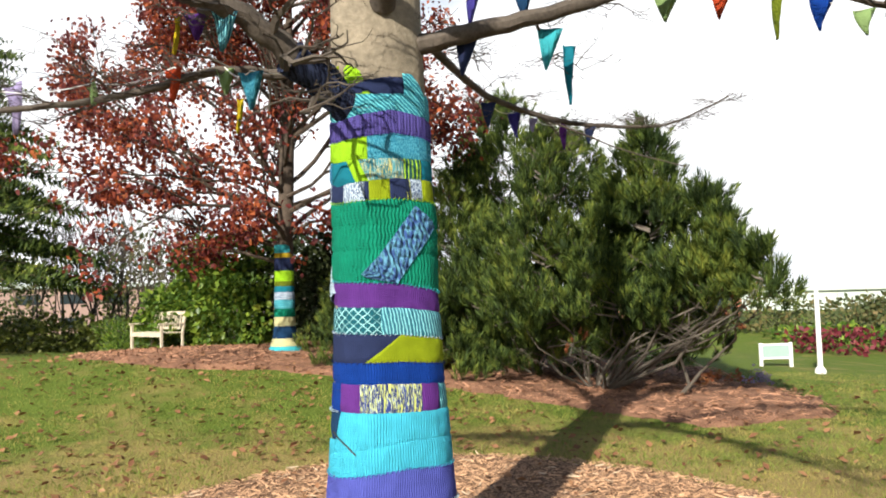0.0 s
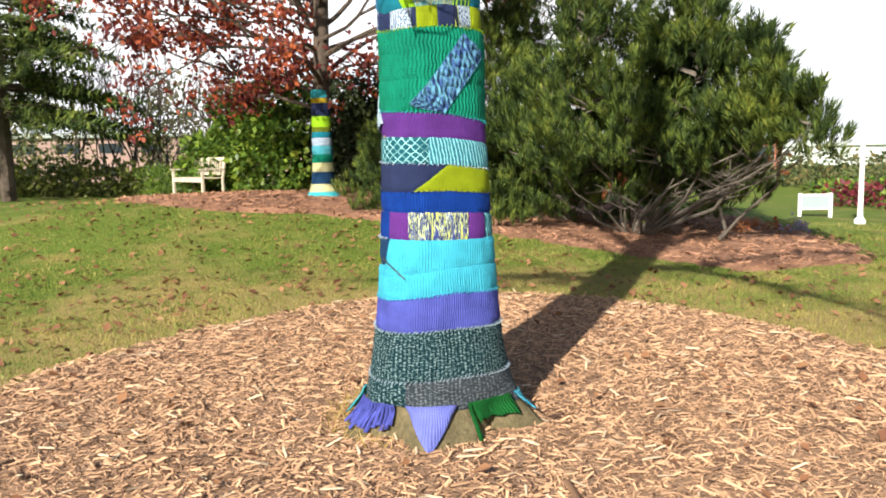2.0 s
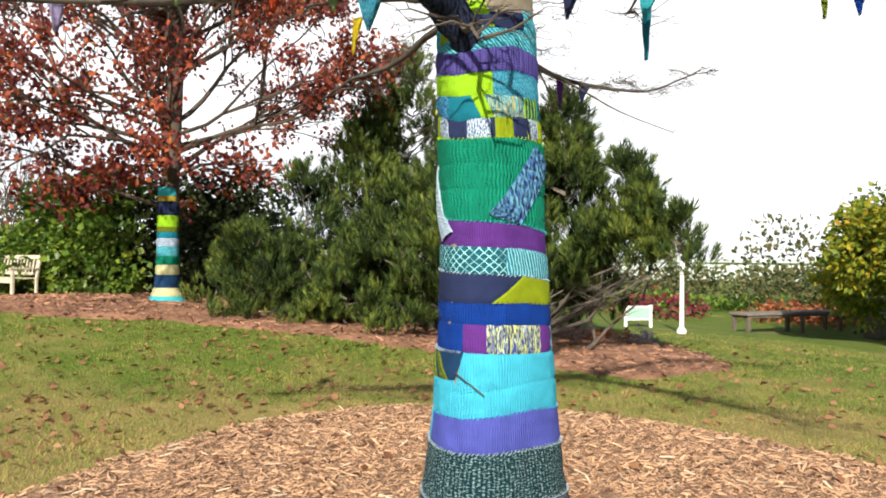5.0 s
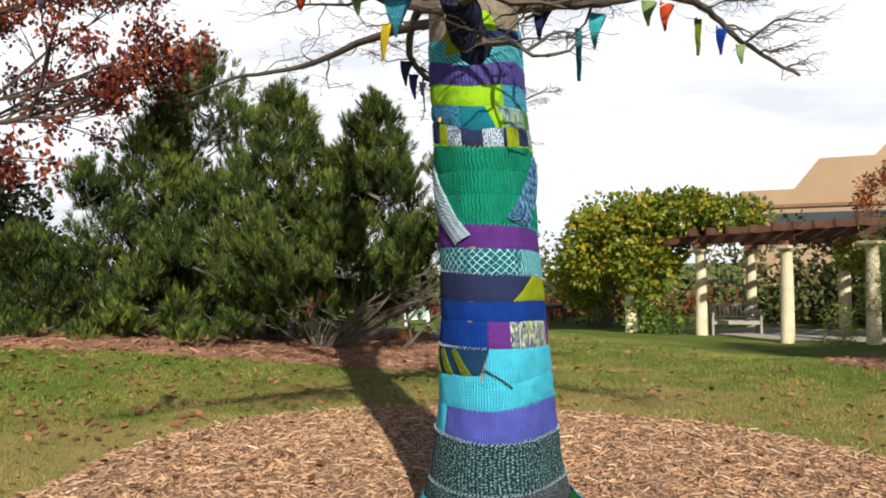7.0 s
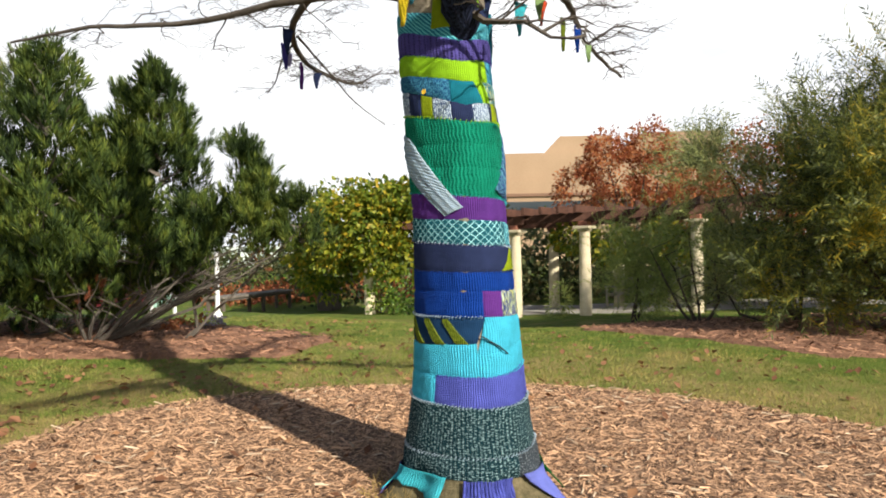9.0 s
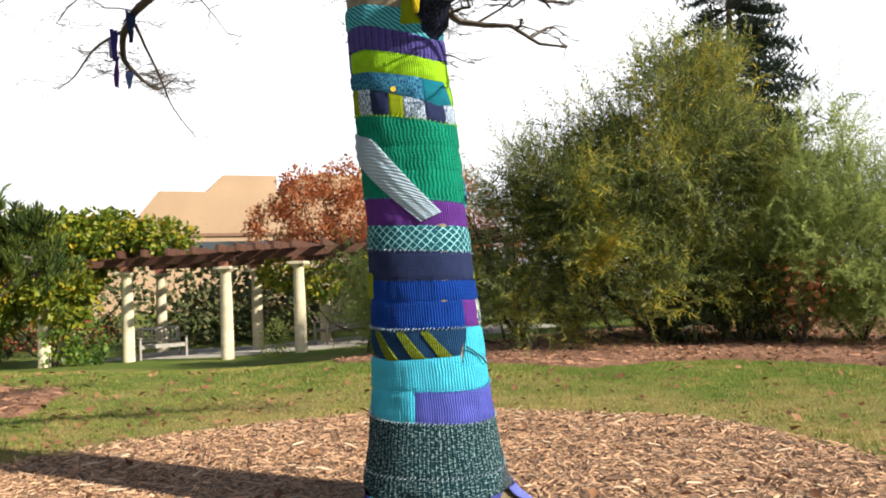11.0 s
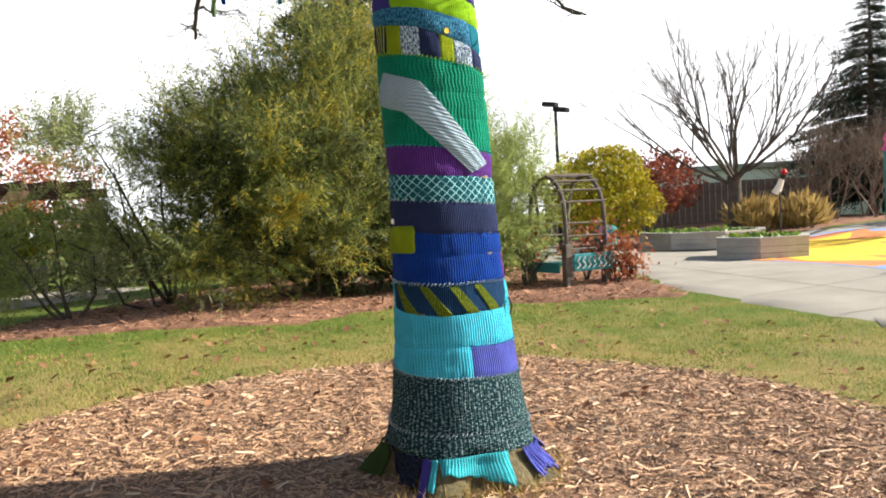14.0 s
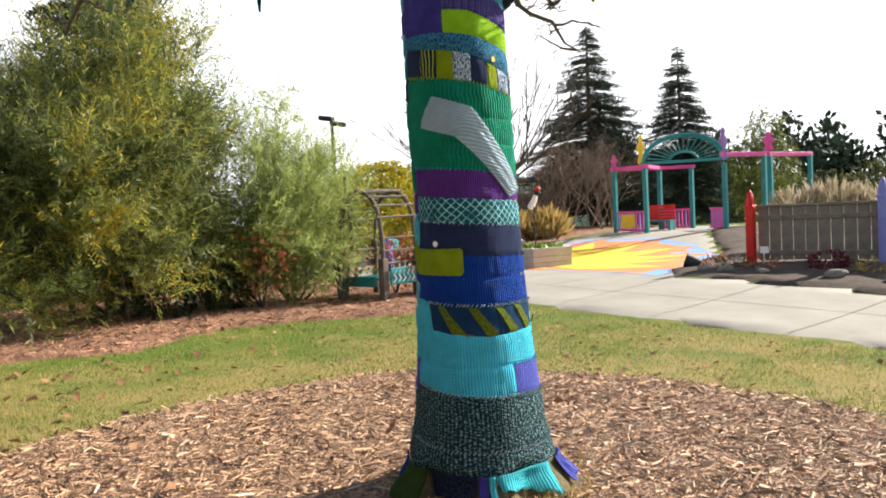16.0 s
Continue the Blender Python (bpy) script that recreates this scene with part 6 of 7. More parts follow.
# ---- benches and tables ----
def garden_bench(at, turn, width=1.5, mat=M_TEAK, label="weathered pale teak garden bench with slatted back"):
    t = thing("garden_bench", label, "bench", at, turn)
    w = width / 2
    for x in (-w, w):
        part("front_leg", Shape().box(x - 0.03, x + 0.03, -0.30, -0.24, 0, 0.62, bev=0.006), mat, t, smooth=False)
        part("back_leg", Shape().tube([(x, 0.24, 0), (x, 0.24, 0.42), (x, 0.33, 0.92)], 0.035, 6), mat, t)
        part("armrest", Shape().box(x - 0.04, x + 0.04, -0.34, 0.27, 0.62, 0.655, bev=0.008), mat, t, smooth=False)
    for i in range(6):
        y = -0.27 + i * 0.092
        part("seat_slat", Shape().box(-w, w, y, y + 0.07, 0.42, 0.445, bev=0.004), mat, t, smooth=False)
    part("seat_rail", Shape().box(-w, w, -0.28, -0.25, 0.34, 0.42, bev=0.004), mat, t, smooth=False)
    tilt = Matrix.Translation((0, 0.235, 0.42)) @ Matrix.Rotation(radians(-10), 4, "X")
    part("top_rail", Shape().box(-w - 0.03, w + 0.03, -0.02, 0.02, 0.42, 0.5, tilt, 0.006), mat, t, smooth=False)
    part("lower_rail", Shape().box(-w, w, -0.015, 0.015, 0.08, 0.13, tilt, 0.004), mat, t, smooth=False)
    n = int(width / 0.11)
    for i in range(n):
        x = -w + 0.06 + i * (width - 0.12) / (n - 1)
        part("back_slat", Shape().box(x - 0.02, x + 0.02, -0.01, 0.01, 0.13, 0.42, tilt), mat, t, smooth=False)
    return t


garden_bench((-8.1, 18.1, land(-8.1, 18.1)), -38)
M_GREYBENCH = surface("grey_teak", (0.22, 0.20, 0.17), (0.40, 0.37, 0.32), 6.0, 60.0, 0.8, 0.3, 0.003)
garden_bench((15.1, 16.3, -0.38), -38, 1.3, M_GREYBENCH, "grey weathered garden bench under the pergola")
garden_bench((17.75, 11.55, -0.2), 154, 2.4, M_GREYBENCH, "long grey slatted bench behind the columns")
garden_bench((18.4, 8.8, -0.1), 130, 2.0, M_GREYBENCH, "grey slatted bench in the pergola's shade")


def long_table(at, turn, length):
    t = thing("garden_table", "long low weathered dark timber display table", "table", at, turn)
    part("top", Shape().box(-length / 2, length / 2, -0.4, 0.4, 0.66, 0.74, bev=0.01), M_GREYWOOD, t, smooth=False)
    part("apron", Shape().box(-length / 2 + 0.1, length / 2 - 0.1, -0.34, 0.34, 0.58, 0.66), M_OLDWOOD, t, smooth=False)
    for x in (-length / 2 + 0.15, 0.3, length / 2 - 0.15):
        for y in (-0.3, 0.3):
            part("leg", Shape().box(x - 0.06, x + 0.06, y - 0.05, y + 0.05, 0, 0.6, bev=0.006), M_OLDWOOD, t, smooth=False)
    return t


long_table((14.1, 25.2, -0.62), 18, 4.7)
_t = thing("litter_bin", "dark brown square timber litter bin", "bin", (15.7, 22.8, -0.55), 20)
part("body", Shape().box(-0.4, 0.4, -0.3, 0.3, 0, 0.72, bev=0.02), M_OLDWOOD, _t, smooth=False)
part("lid", Shape().box(-0.44, 0.44, -0.34, 0.34, 0.72, 0.78, bev=0.015), M_BLACK, _t, smooth=False)

_t = thing("white_post", "tall white painted post with a stepped foot", "post", (6.4, 16.9, 0.2))
part("shaft", Shape().lathe([(0.055, 0.1), (0.045, 1.6), (0.04, 1.68)], 10), M_WHITE, _t)
part("foot", Shape().lathe([(0.11, -0.1), (0.11, 0.05), (0.07, 0.11), (0.05, 0.13)], 10), M_WHITE, _t)
_t = thing("sign_board", "low white framed sign with a pale green panel", "sign", (6.0, 18.4, land(6.0, 18.4)), 6)
for x in (-0.33, 0.33):
    part("post", Shape().box(x - 0.035, x + 0.035, -0.03, 0.03, -0.1, 0.52, bev=0.006), M_WHITE, _t, smooth=False)
part("panel", Shape().box(-0.3, 0.3, -0.015, 0.015, 0.2, 0.46), surface("sage_panel", (0.25, 0.42, 0.33), (0.32, 0.50, 0.40), 3.0, 30.0), _t, smooth=False)
part("rail", Shape().box(-0.3, 0.3, -0.022, 0.022, 0.46, 0.5), M_WHITE, _t, smooth=False)
part("rail", Shape().box(-0.3, 0.3, -0.022, 0.022, 0.16, 0.2), M_WHITE, _t, smooth=False)
shrub("aster_clump", "clump of mauve asters at the bed's edge", "flowers", [(4.4, 14.6, 0.35, 0.35, 0.3, 0.28)], 700, 0.06, L_MAUVE, seed=96)
shrub("perennial_clump", "low clump of orange-brown foliage", "plant", [(3.9, 14.4, 0.28, 0.5, 0.3, 0.22)], 600, 0.09, L_RUST, seed=97)


# ---- rustic arch, lamp, bin ----
def rustic_arch():
    z0 = land(8.45, -1.75)
    t = thing("rustic_arch", "round-topped weathered log arch over a teal bench", "garden arch", (8.45, -1.75, z0), 183.5)
    for y in (-0.48, 0.48):
        pts = [(-0.58, y, 0.6), (-0.58, y, 1.2)] + [(-0.56 * math.cos(radians(a)), y, 1.42 + 0.76 * math.sin(radians(a))) for a in range(0, 181, 15)] + [(0.58, y, 1.2), (0.58, y, 0.6)]
        part("hoop", Shape().tube(pts, 0.042, 8), M_ARCHWOOD, t)
    for a in range(12, 180, 19):
        x, z = -0.56 * math.cos(radians(a)), 1.42 + 0.76 * math.sin(radians(a))
        part("rung", Shape().tube([(x, -0.56, z + 0.03), (x * 1.01, 0.56, z + 0.04)], 0.024, 6), M_ARCHWOOD, t)
    for x in (-0.58, 0.58):
        for z in (0.75, 1.0, 1.25):
            part("rung", Shape().tube([(x, -0.5, z), (x, 0.5, z)], 0.022, 6), M_ARCHWOOD, t)
        for y in (-0.48, 0.48):
            part("post", Shape().box(x - 0.075, x + 0.075, y - 0.075, y + 0.075, -0.05, 0.85, bev=0.012), M_ARCHWOOD, t, smooth=False)
    part("spar", Shape().tube([(-0.2, -0.5, 0.9), (-0.25, -0.62, 2.5)], 0.03, 6), M_ARCHWOOD, t)
    for y in (-0.3, 0.0, 0.3):
        part("seat_board", Shape().box(-0.5, 0.5, y - 0.13, y + 0.13, 0.42, 0.46, bev=0.006), M_TEAL, t, smooth=False)
    p = part("side_panel", Shape().box(0.68, 0.73, -0.42, 0.55, 0.33, 0.66, bev=0.008), M_TEAL, t, smooth=False)
    for k in range(7):
        y = -0.33 + 0.13 * k
        s = Shape().tube([(0.745, y - 0.04, 0.38), (0.745, y + 0.04, 0.45), (0.745, y - 0.03, 0.53), (0.745, y + 0.03, 0.61)], 0.012, 5)
        part("scroll", s, M_WHITE, p, "pale painted scroll")
    part("end_panel", Shape().box(-0.5, 0.5, -0.62, -0.58, 0.30, 0.5, bev=0.008), M_TEAL, t, smooth=False)


rustic_arch()
_t = thing("street_lamp", "dark metal street lamp with flat box head", "street lamp", (16.0, -6.7, 0.25), 30)
part("pole", Shape().tube([(0, 0, -0.1), (0, 0, 4.6)], [0.06, 0.05], 10), M_BLACK, _t)
part("head", Shape().box(-0.04, 0.42, -0.16, 0.16, 0.0, 0.15, Matrix.Translation((0, 0, 4.6)) @ Matrix.Rotation(radians(-9), 4, "Y"), 0.03), M_BLACK, _t, smooth=False)
part("head", Shape().box(-0.44, 0.03, -0.15, 0.15, -0.12, 0.03, Matrix.Translation((0, 0, 4.58)) @ Matrix.Rotation(radians(-9), 4, "Y"), 0.03), M_BLACK, _t, smooth=False)
_t = thing("litter_bin", "round teal metal litter bin", "bin", (13.4, -6.5, 0.2))
part("body", Shape().lathe([(0.24, 0), (0.26, 0.02), (0.27, 0.75), (0.28, 0.8)], 18), M_TEAL, _t)
part("lid", Shape().lathe([(0.29, 0.8), (0.29, 0.86), (0.2, 0.93), (0.05, 0.95)], 18), M_TEAL, _t)
shrub("golden_tree", "rounded weeping tree with yellow-green leaves", "tree", [(15.3, -7.7, 2.5, 1.5, 1.5, 1.0), (15.0, -6.8, 1.9, 1.1, 1.1, 0.9), (15.2, -8.7, 1.8, 1.0, 1.1, 1.1), (15.3, -8.1, 3.1, 1.0, 1.0, 0.5), (15.2, -6.3, 2.4, 0.8, 0.8, 0.6)], 16000, 0.115, L_GOLD, seed=98, stem=M_DARKBARK, shell=0.45, droop=0.9)
shrub("maple_tree", "dark red-brown leaved tree beyond the bare tree", "tree", [(20.3, -15.2, 2.6, 1.3, 1.2, 1.2), (19.4, -13.6, 2.4, 1.1, 1.0, 1.0), (20.6, -14.4, 3.3, 0.9, 0.9, 0.6)], 4200, 0.16, L_RUSSET, seed=99, stem=M_DARKBARK)

_t = thing("garden_ornament", "leaning white paddle ornament with a red ball", "ornament", (12.8, -12.7, 2.0))
part("stake", Shape().tube([(0, 0, -1.7), (0, 0, 0.1)], 0.025, 6), M_BLACK, _t)
part("paddle", Shape().tube([(-0.14, 0.03, 0.30), (-0.02, 0.0, 0.08), (0.14, 0, -0.16)], [0.07, 0.10, 0.13], 8), M_WHITE, _t)
part("neck", Shape().tube([(-0.13, 0.03, 0.28), (-0.22, 0.04, 0.42)], [0.08, 0.09], 8), M_BLACK, _t)
part("ball", Shape().lathe([(0.01, 0.38), (0.07, 0.41), (0.10, 0.47), (0.07, 0.54), (0.01, 0.57)], 10, (-0.22, 0.04, 0.0)), M_RED, _t)
_t = thing("painted_post", "short purple painted wooden post beside the arch", "post", (12.7, -5.85, land(12.7, -5.85)), 0)
part("shaft", Shape().box(-0.09, 0.09, -0.09, 0.09, -0.1, 0.75, bev=0.015), M_PURPLE, _t, smooth=False)
part("knob", Shape().lathe([(0.1, 0.75), (0.11, 0.82), (0.07, 0.92), (0.01, 0.96)], 8), M_PURPLE, _t)


def bare_tree():
    t = thing("bare_tree", "leafless spreading tree with ascending limbs", "tree")
    rnd, tips = random.Random(101), []
    b = Vector((15.5, -13.6, land(15.5, -13.6)))
    s = Shape().tube([b + Vector((0, 0, -0.1)), b + Vector((0.02, 0, 0.3)), b + Vector((-0.02, 0, 1.5)), b + Vector((0, 0, 2.0))], [0.36, 0.26, 0.22, 0.24], 12)
    part("trunk", s, M_BRANCH, t)
    for k in range(13):
        a = k * 2.4 + 0.3
        up = (0.5, 0.85, 1.5)[k % 3]
        s = Shape()
        grow(s, b + Vector((0, 0, 1.6 + 0.035 * k)), Vector((math.cos(a), math.sin(a), up)), 2.3, 0.065, 4, rnd, tips, 0.42, 0.2, 5)
        part("limb", s, M_BRANCH, t)


bare_tree()


def stone_planter(at, r, h, label, sides=10, turn=0):
    t = thing("planter", label, "planter", at, turn)
    def ring(rr):
        return [(rr * math.cos(2 * math.pi * i / sides), rr * math.sin(2 * math.pi * i / sides)) for i in range(sides)]
    courses = 3
    for c in range(courses):
        z0, z1 = h * c / courses + 0.004, h * (c + 1) / courses - 0.004
        out, inn = ring(r), ring(r - 0.22)
        for i in range(sides):
            j = (i + 1) % sides
            part("stone_block", Shape().slab([out[i], out[j], inn[j], inn[i]], z0, z1), M_STONE, t, smooth=False)
    out, inn = ring(r + 0.03), ring(r - 0.27)
    for i in range(sides):
        j = (i + 1) % sides
        part("coping_stone", Shape().slab([out[i], out[j], inn[j], inn[i]], h, h + 0.06), M_STONE, t, smooth=False)
    part("soil", Shape().slab(ring(r - 0.2), h - 0.1, h - 0.03), M_SOIL, t, smooth=False)
    g = np.random.default_rng(int(r * 100))
    n = 260
    a, q = g.uniform(0, 6.28, n), np.sqrt(g.random(n)) * (r - 0.3)
    p = np.stack([q * np.cos(a), q * np.sin(a), np.full(n, h - 0.03)], 1)
    ax = g.normal(0, 0.6, p.shape) + np.array([0, 0, 1])
    tagged(cloud("planting", *LEAF, frames(p, ax, g.uniform(0.08, 0.25, n), g), L_HEDGE, t), kind="stuff")


stone_planter((10.1, -8.95, land(10.1, -8.95)), 1.25, 0.5, "low six-sided stone planter with sparse plants", 6, 130)
stone_planter((14.3, -10.9, land(14.3, -10.9)), 2.0, 0.45, "low stone planter with dying plants", 8, 20)


# ---- joints in the concrete ----
def joint(a, b):
    a, b = Vector(a), Vector(b)
    n = max(2, int((b - a).length / 0.4))
    side = (b - a).normalized()
    side = Vector((-side.y, side.x)) * 0.009
    s = Shape()
    s.grid([[(*(a.lerp(b, i / n) + side * e), 0.0) for e in (-1, 1)] for i in range(n + 1)])
    s.v = [(x, y, land(x, y) + 0.031) for x, y, _z in s.v]
    tagged(s.make("trim", M_JOINT), "narrow dark joint between the concrete slabs", "joint", kind="structure")


for a, b in (((-9, -1.7), (4.6, -3.9)), ((4.6, -3.9), (13, -6.3)), ((0.2, -1.3), (-0.3, -4.8)), ((2.4, -1.7), (1.9, -5.3)), ((4.5, -2.1), (4.0, -5.9)), ((-2.2, -0.8), (-2.7, -4.4)), ((6.6, -2.6), (5.6, -6.6)), ((8.6, -3.8), (7.2, -7.4)), ((10.5, -4.5), (10.4, -6.8))):
    joint(a, b)


# ---- sun painted on the plaza ----
def mural():
    t = thing("ground_mural", "painted sun in yellow, orange and blue on the concrete", "mural")
    c = Vector((10.65, -9.75))
    rim = [(9.6, -7.7), (8.4, -7.55), (7.4, -7.1), (5.9, -6.5), (4.4, -5.8), (4.6, -8.6), (5.8, -11.6), (7.6, -13.9), (9.6, -14.9), (11.8, -14.4), (12.6, -12.0), (12.4, -9.8)]

    def reach(a):
        d = Vector((math.cos(a), math.sin(a)))
        best = 0.5
        while best < 9 and inside([(c.x + d.x * best, c.y + d.y * best)], rim)[0]:
            best += 0.1
        return best

    def piece(name, outline, mat, lift):
        region(name, outline, mat, lift, 0.7, "", "", 0, "", t)
    piece("blue_field", rim, M_SKYBLUE, 0.029)
    piece("orange_field", [(c.x + 0.9 * (x - c.x), c.y + 0.9 * (y - c.y)) for x, y in rim], M_ORANGE, 0.0315)
    n = 15
    for k in range(n):
        a = 2 * math.pi * (k + 0.5) / n
        w = math.pi / n
        q = lambda f, da: (c.x + f * reach(a) * math.cos(a + da), c.y + f * reach(a) * math.sin(a + da))
        piece("orange_ray", [q(0.1, -w), q(0.72, -w * 0.98), q(0.84, -w * 0.7), q(0.985, 0.02), q(0.86, w * 0.6), q(0.72, w * 0.98), q(0.1, w)], M_ORANGE, 0.034)
        piece("yellow_ray", [q(0.1, -w), q(0.55, -w * 0.98), q(0.68, -w * 0.45), q(0.86, w * 0.2), q(0.66, w * 0.5), q(0.55, w * 0.98), q(0.1, w)], M_YELLOW, 0.038)


mural()


# ---- painted garden gateway ----
def gateway():
    t = thing("garden_gateway", "teal and pink painted timber gateway with fan-shaped arch", "garden gateway")
    z = 0.72
    posts = [(12.3, -17.1), (10.7, -16.55), (11.36, -18.8), (10.33, -19.35), (8.3, -17.75), (7.62, -19.5), (7.6, -20.0), (7.0, -22.3)]
    H = z + 2.35
    for i, (x, y) in enumerate(posts):
        part("post", Shape().box(x - 0.075, x + 0.075, y - 0.075, y + 0.075, z - 0.4, H if i < 5 else H + 0.25, bev=0.01), M_TEAL, t, smooth=False)
    for a, b in ((0, 1), (0, 2), (2, 3), (1, 2)):
        beam_between("pink_beam", t, (*posts[a], H + 0.06), (*posts[b], H + 0.06), 0.13, 0.13, M_PINK, 0.15)
    for a, b in ((4, 5), (6, 7)):
        beam_between("pink_beam", t, (*posts[a], H + 0.3), (*posts[b], H + 0.3), 0.13, 0.15, M_PINK, 0.1)
    a, b = Vector((*posts[1], H + 0.16)), Vector((*posts[4], H + 0.16))
    m, u = (a + b) / 2, (b - a).normalized()
    r = (b - a).length / 2 + 0.05
    arc = lambda q, k: m + u * (q * math.cos(k)) + Vector((0, 0, q * 0.68 * math.sin(k)))
    rim = part("arch_rim", Shape().tube([arc(r, i * math.pi / 20) for i in range(21)], 0.07, 8), M_TEAL, t)
    part("arch_rim", Shape().tube([arc(r, i * math.pi / 20) + Vector((0.35, -0.6, 0.0)) for i in range(21)], 0.06, 8), M_TEAL, t)
    part("arch_hub", Shape().tube([arc(r * 0.35, i * math.pi / 12) for i in range(13)], 0.045, 6), M_TEAL, t)
    for i in range(1, 16):
        k = i * math.pi / 16
        part("fan_spoke", Shape().tube([arc(r * 0.35, k), arc(r * 0.97, k)], 0.018, 5), M_TEAL, rim)
        part("tie", Shape().tube([arc(r, k), arc(r, k) + Vector((0.35, -0.6, 0.0))], 0.022, 5), M_TEAL, rim)
    beam_between("dark_beam", t, a, b, 0.1, 0.1, M_TEAL, 0.15)
    for i, j in ((0, 1), (2, 3), (3, 4)):
        p, q = Vector((*posts[i], z)), Vector((*posts[j], z))
        if i == 3:
            p = p.lerp(q, 0.55)
        for h in (0.12, 0.78):
            beam_between("panel_rail", t, p + Vector((0, 0, h)), q + Vector((0, 0, h)), 0.06, 0.08, M_PINK, 0.0)
        for k in range(1, 9):
            s = p.lerp(q, k / 9)
            part("baluster", Shape().box(s.x - 0.03, s.x + 0.03, s.y - 0.03, s.y + 0.03, z + 0.12, z + 0.78), M_PURPLE if k % 2 else M_PINK, t, smooth=False)
    s = Vector((*posts[0], 0)).lerp(Vector((*posts[1], 0)), 0.45)
    part("sun_panel", Shape().box(s.x - 0.3, s.x + 0.3, s.y + 0.03, s.y + 0.09, z + 0.2, z + 0.7, bev=0.01), M_YELLOW, t, smooth=False)
    # cut-out shapes on the beams
    for x, y, mat, h, w in ((12.3, -17.1, M_PINK, 0.5, 1.0), (10.9, -16.65, M_YELLOW, 1.1, 1.15), (8.3, -17.7, M_PURPLE, 1.15, 1.1), (7.6, -19.9, M_PINK, 0.7, 1.5)):
        f = Shape()
        f.lathe([(0.02, 0), (0.13 * w, 0.1 * h), (0.07 * w, 0.35 * h), (0.16 * w, 0.6 * h), (0.06 * w, 0.75 * h), (0.09 * w, 0.9 * h), (0.02, h)], 8, (x, y, H + (0.1 if mat is not M_PINK or h < 0.6 else 0.4)))
        f.v = [(vx, y + (vy - y) * 0.35, vz) for vx, vy, vz in f.v]
        part("finial", f, mat, t)
    for k in range(5):
        part("seat_slat", Shape().box(10.55, 11.75, -18.42, -18.38, z + 0.42 + 0.12 * k, z + 0.52 + 0.12 * k), M_RED, t, smooth=False)
    part("seat", Shape().box(10.55, 11.75, -18.38, -17.95, z + 0.38, z + 0.43), M_TEAL, t, smooth=False)
    for x in (10.6, 11.7):
        part("seat_leg", Shape().box(x - 0.04, x + 0.04, -18.4, -18.0, z - 0.2, z + 0.38), M_TEAL, t, smooth=False)


gateway()


# ---- wooden fence with painted posts ----
def board_fence(a, b, h, name="fence", label="weathered grey vertical board fence", cap=True, mat=M_GREYWOOD):
    t = thing(name, label, "fence")
    a, b = Vector(a), Vector(b)
    n = int((b - a).length / 0.25)
    u = (b - a).normalized()
    ang = math.atan2(u.y, u.x)
    sh = Shape().box(-0.118, 0.118, -0.014, 0.014, 0.0, h, bev=0.004)
    first = sh.make("board", mat, t, smooth=False)
    rnd = random.Random(5)
    for i in range(n):
        p = a.lerp(b, (i + 0.5) / n)
        ob = first if i == 0 else new("board", first.data)
        ob.parent = t
        ob.matrix_basis = pose(p.x, p.y, land(p.x, p.y) + 0.08 + rnd.uniform(-0.01, 0.01), 0, 0, math.degrees(ang))
    za, zb = land(a.x, a.y), land(b.x, b.y)
    for z in (0.25, h - 0.15):
        beam_between("rail", t, (a.x, a.y, za + z), (b.x, b.y, zb + z), 0.09, 0.09, mat, 0.0)
    if cap:
        beam_between("cap_rail", t, (a.x, a.y, za + h + 0.1), (b.x, b.y, zb + h + 0.1), 0.16, 0.05, mat, 0.03)
    return t


M_FENCE = surface("brown_fence", (0.09, 0.065, 0.05), (0.19, 0.14, 0.11), 5.0, 50.0, 0.85, 0.4, 0.004)
board_fence((3.3, -8.2), (-2.0, -8.0), 1.15)
for (x, y), mat, h, lab in (((3.4, -8.05), M_RED, 1.62, "red painted pointed fence post"), ((0.75, -7.9), M_BLUEPOST, 1.7, "periwinkle painted carved fence post")):
    t = thing("fence_post", lab, "post", (x, y, land(x, y)), 0, "painted fence posts")
    part("shaft", Shape().box(-0.085, 0.085, -0.085, 0.085, -0.1, h - 0.35, bev=0.012), mat, t, smooth=False)
    part("collar", Shape().box(-0.1, 0.1, -0.1, 0.1, h - 0.4, h - 0.33, bev=0.01), mat, t, smooth=False)
    part("point", Shape().lathe([(0.10, h - 0.34), (0.095, h - 0.2), (0.06, h - 0.08), (0.012, h)], 8), mat, t)
_t = thing("plant_label", "small white plant label on a stake", "sign", (2.95, -7.6, land(2.95, -7.6)))
part("stake", Shape().box(-0.012, 0.012, -0.012, 0.012, 0, 0.3), M_WHITE, _t, smooth=False)
part("plate", Shape().box(-0.09, 0.09, -0.02, -0.012, 0.28, 0.42), M_WHITE, _t, smooth=False)
_t = thing("plant_pot", "tipped black plastic plant pot", "pot", (4.35, -7.2, land(4.35, -7.2) + 0.14), 30)
_s = Shape().lathe([(0.02, -0.16), (0.13, -0.16), (0.18, 0.16), (0.165, 0.16), (0.12, -0.13), (0.02, -0.13)], 16)
_s.v = [tuple(Matrix.Rotation(radians(70), 3, "Y") @ Vector(v)) for v in _s.v]
part("body", _s, M_BLACK, _t)
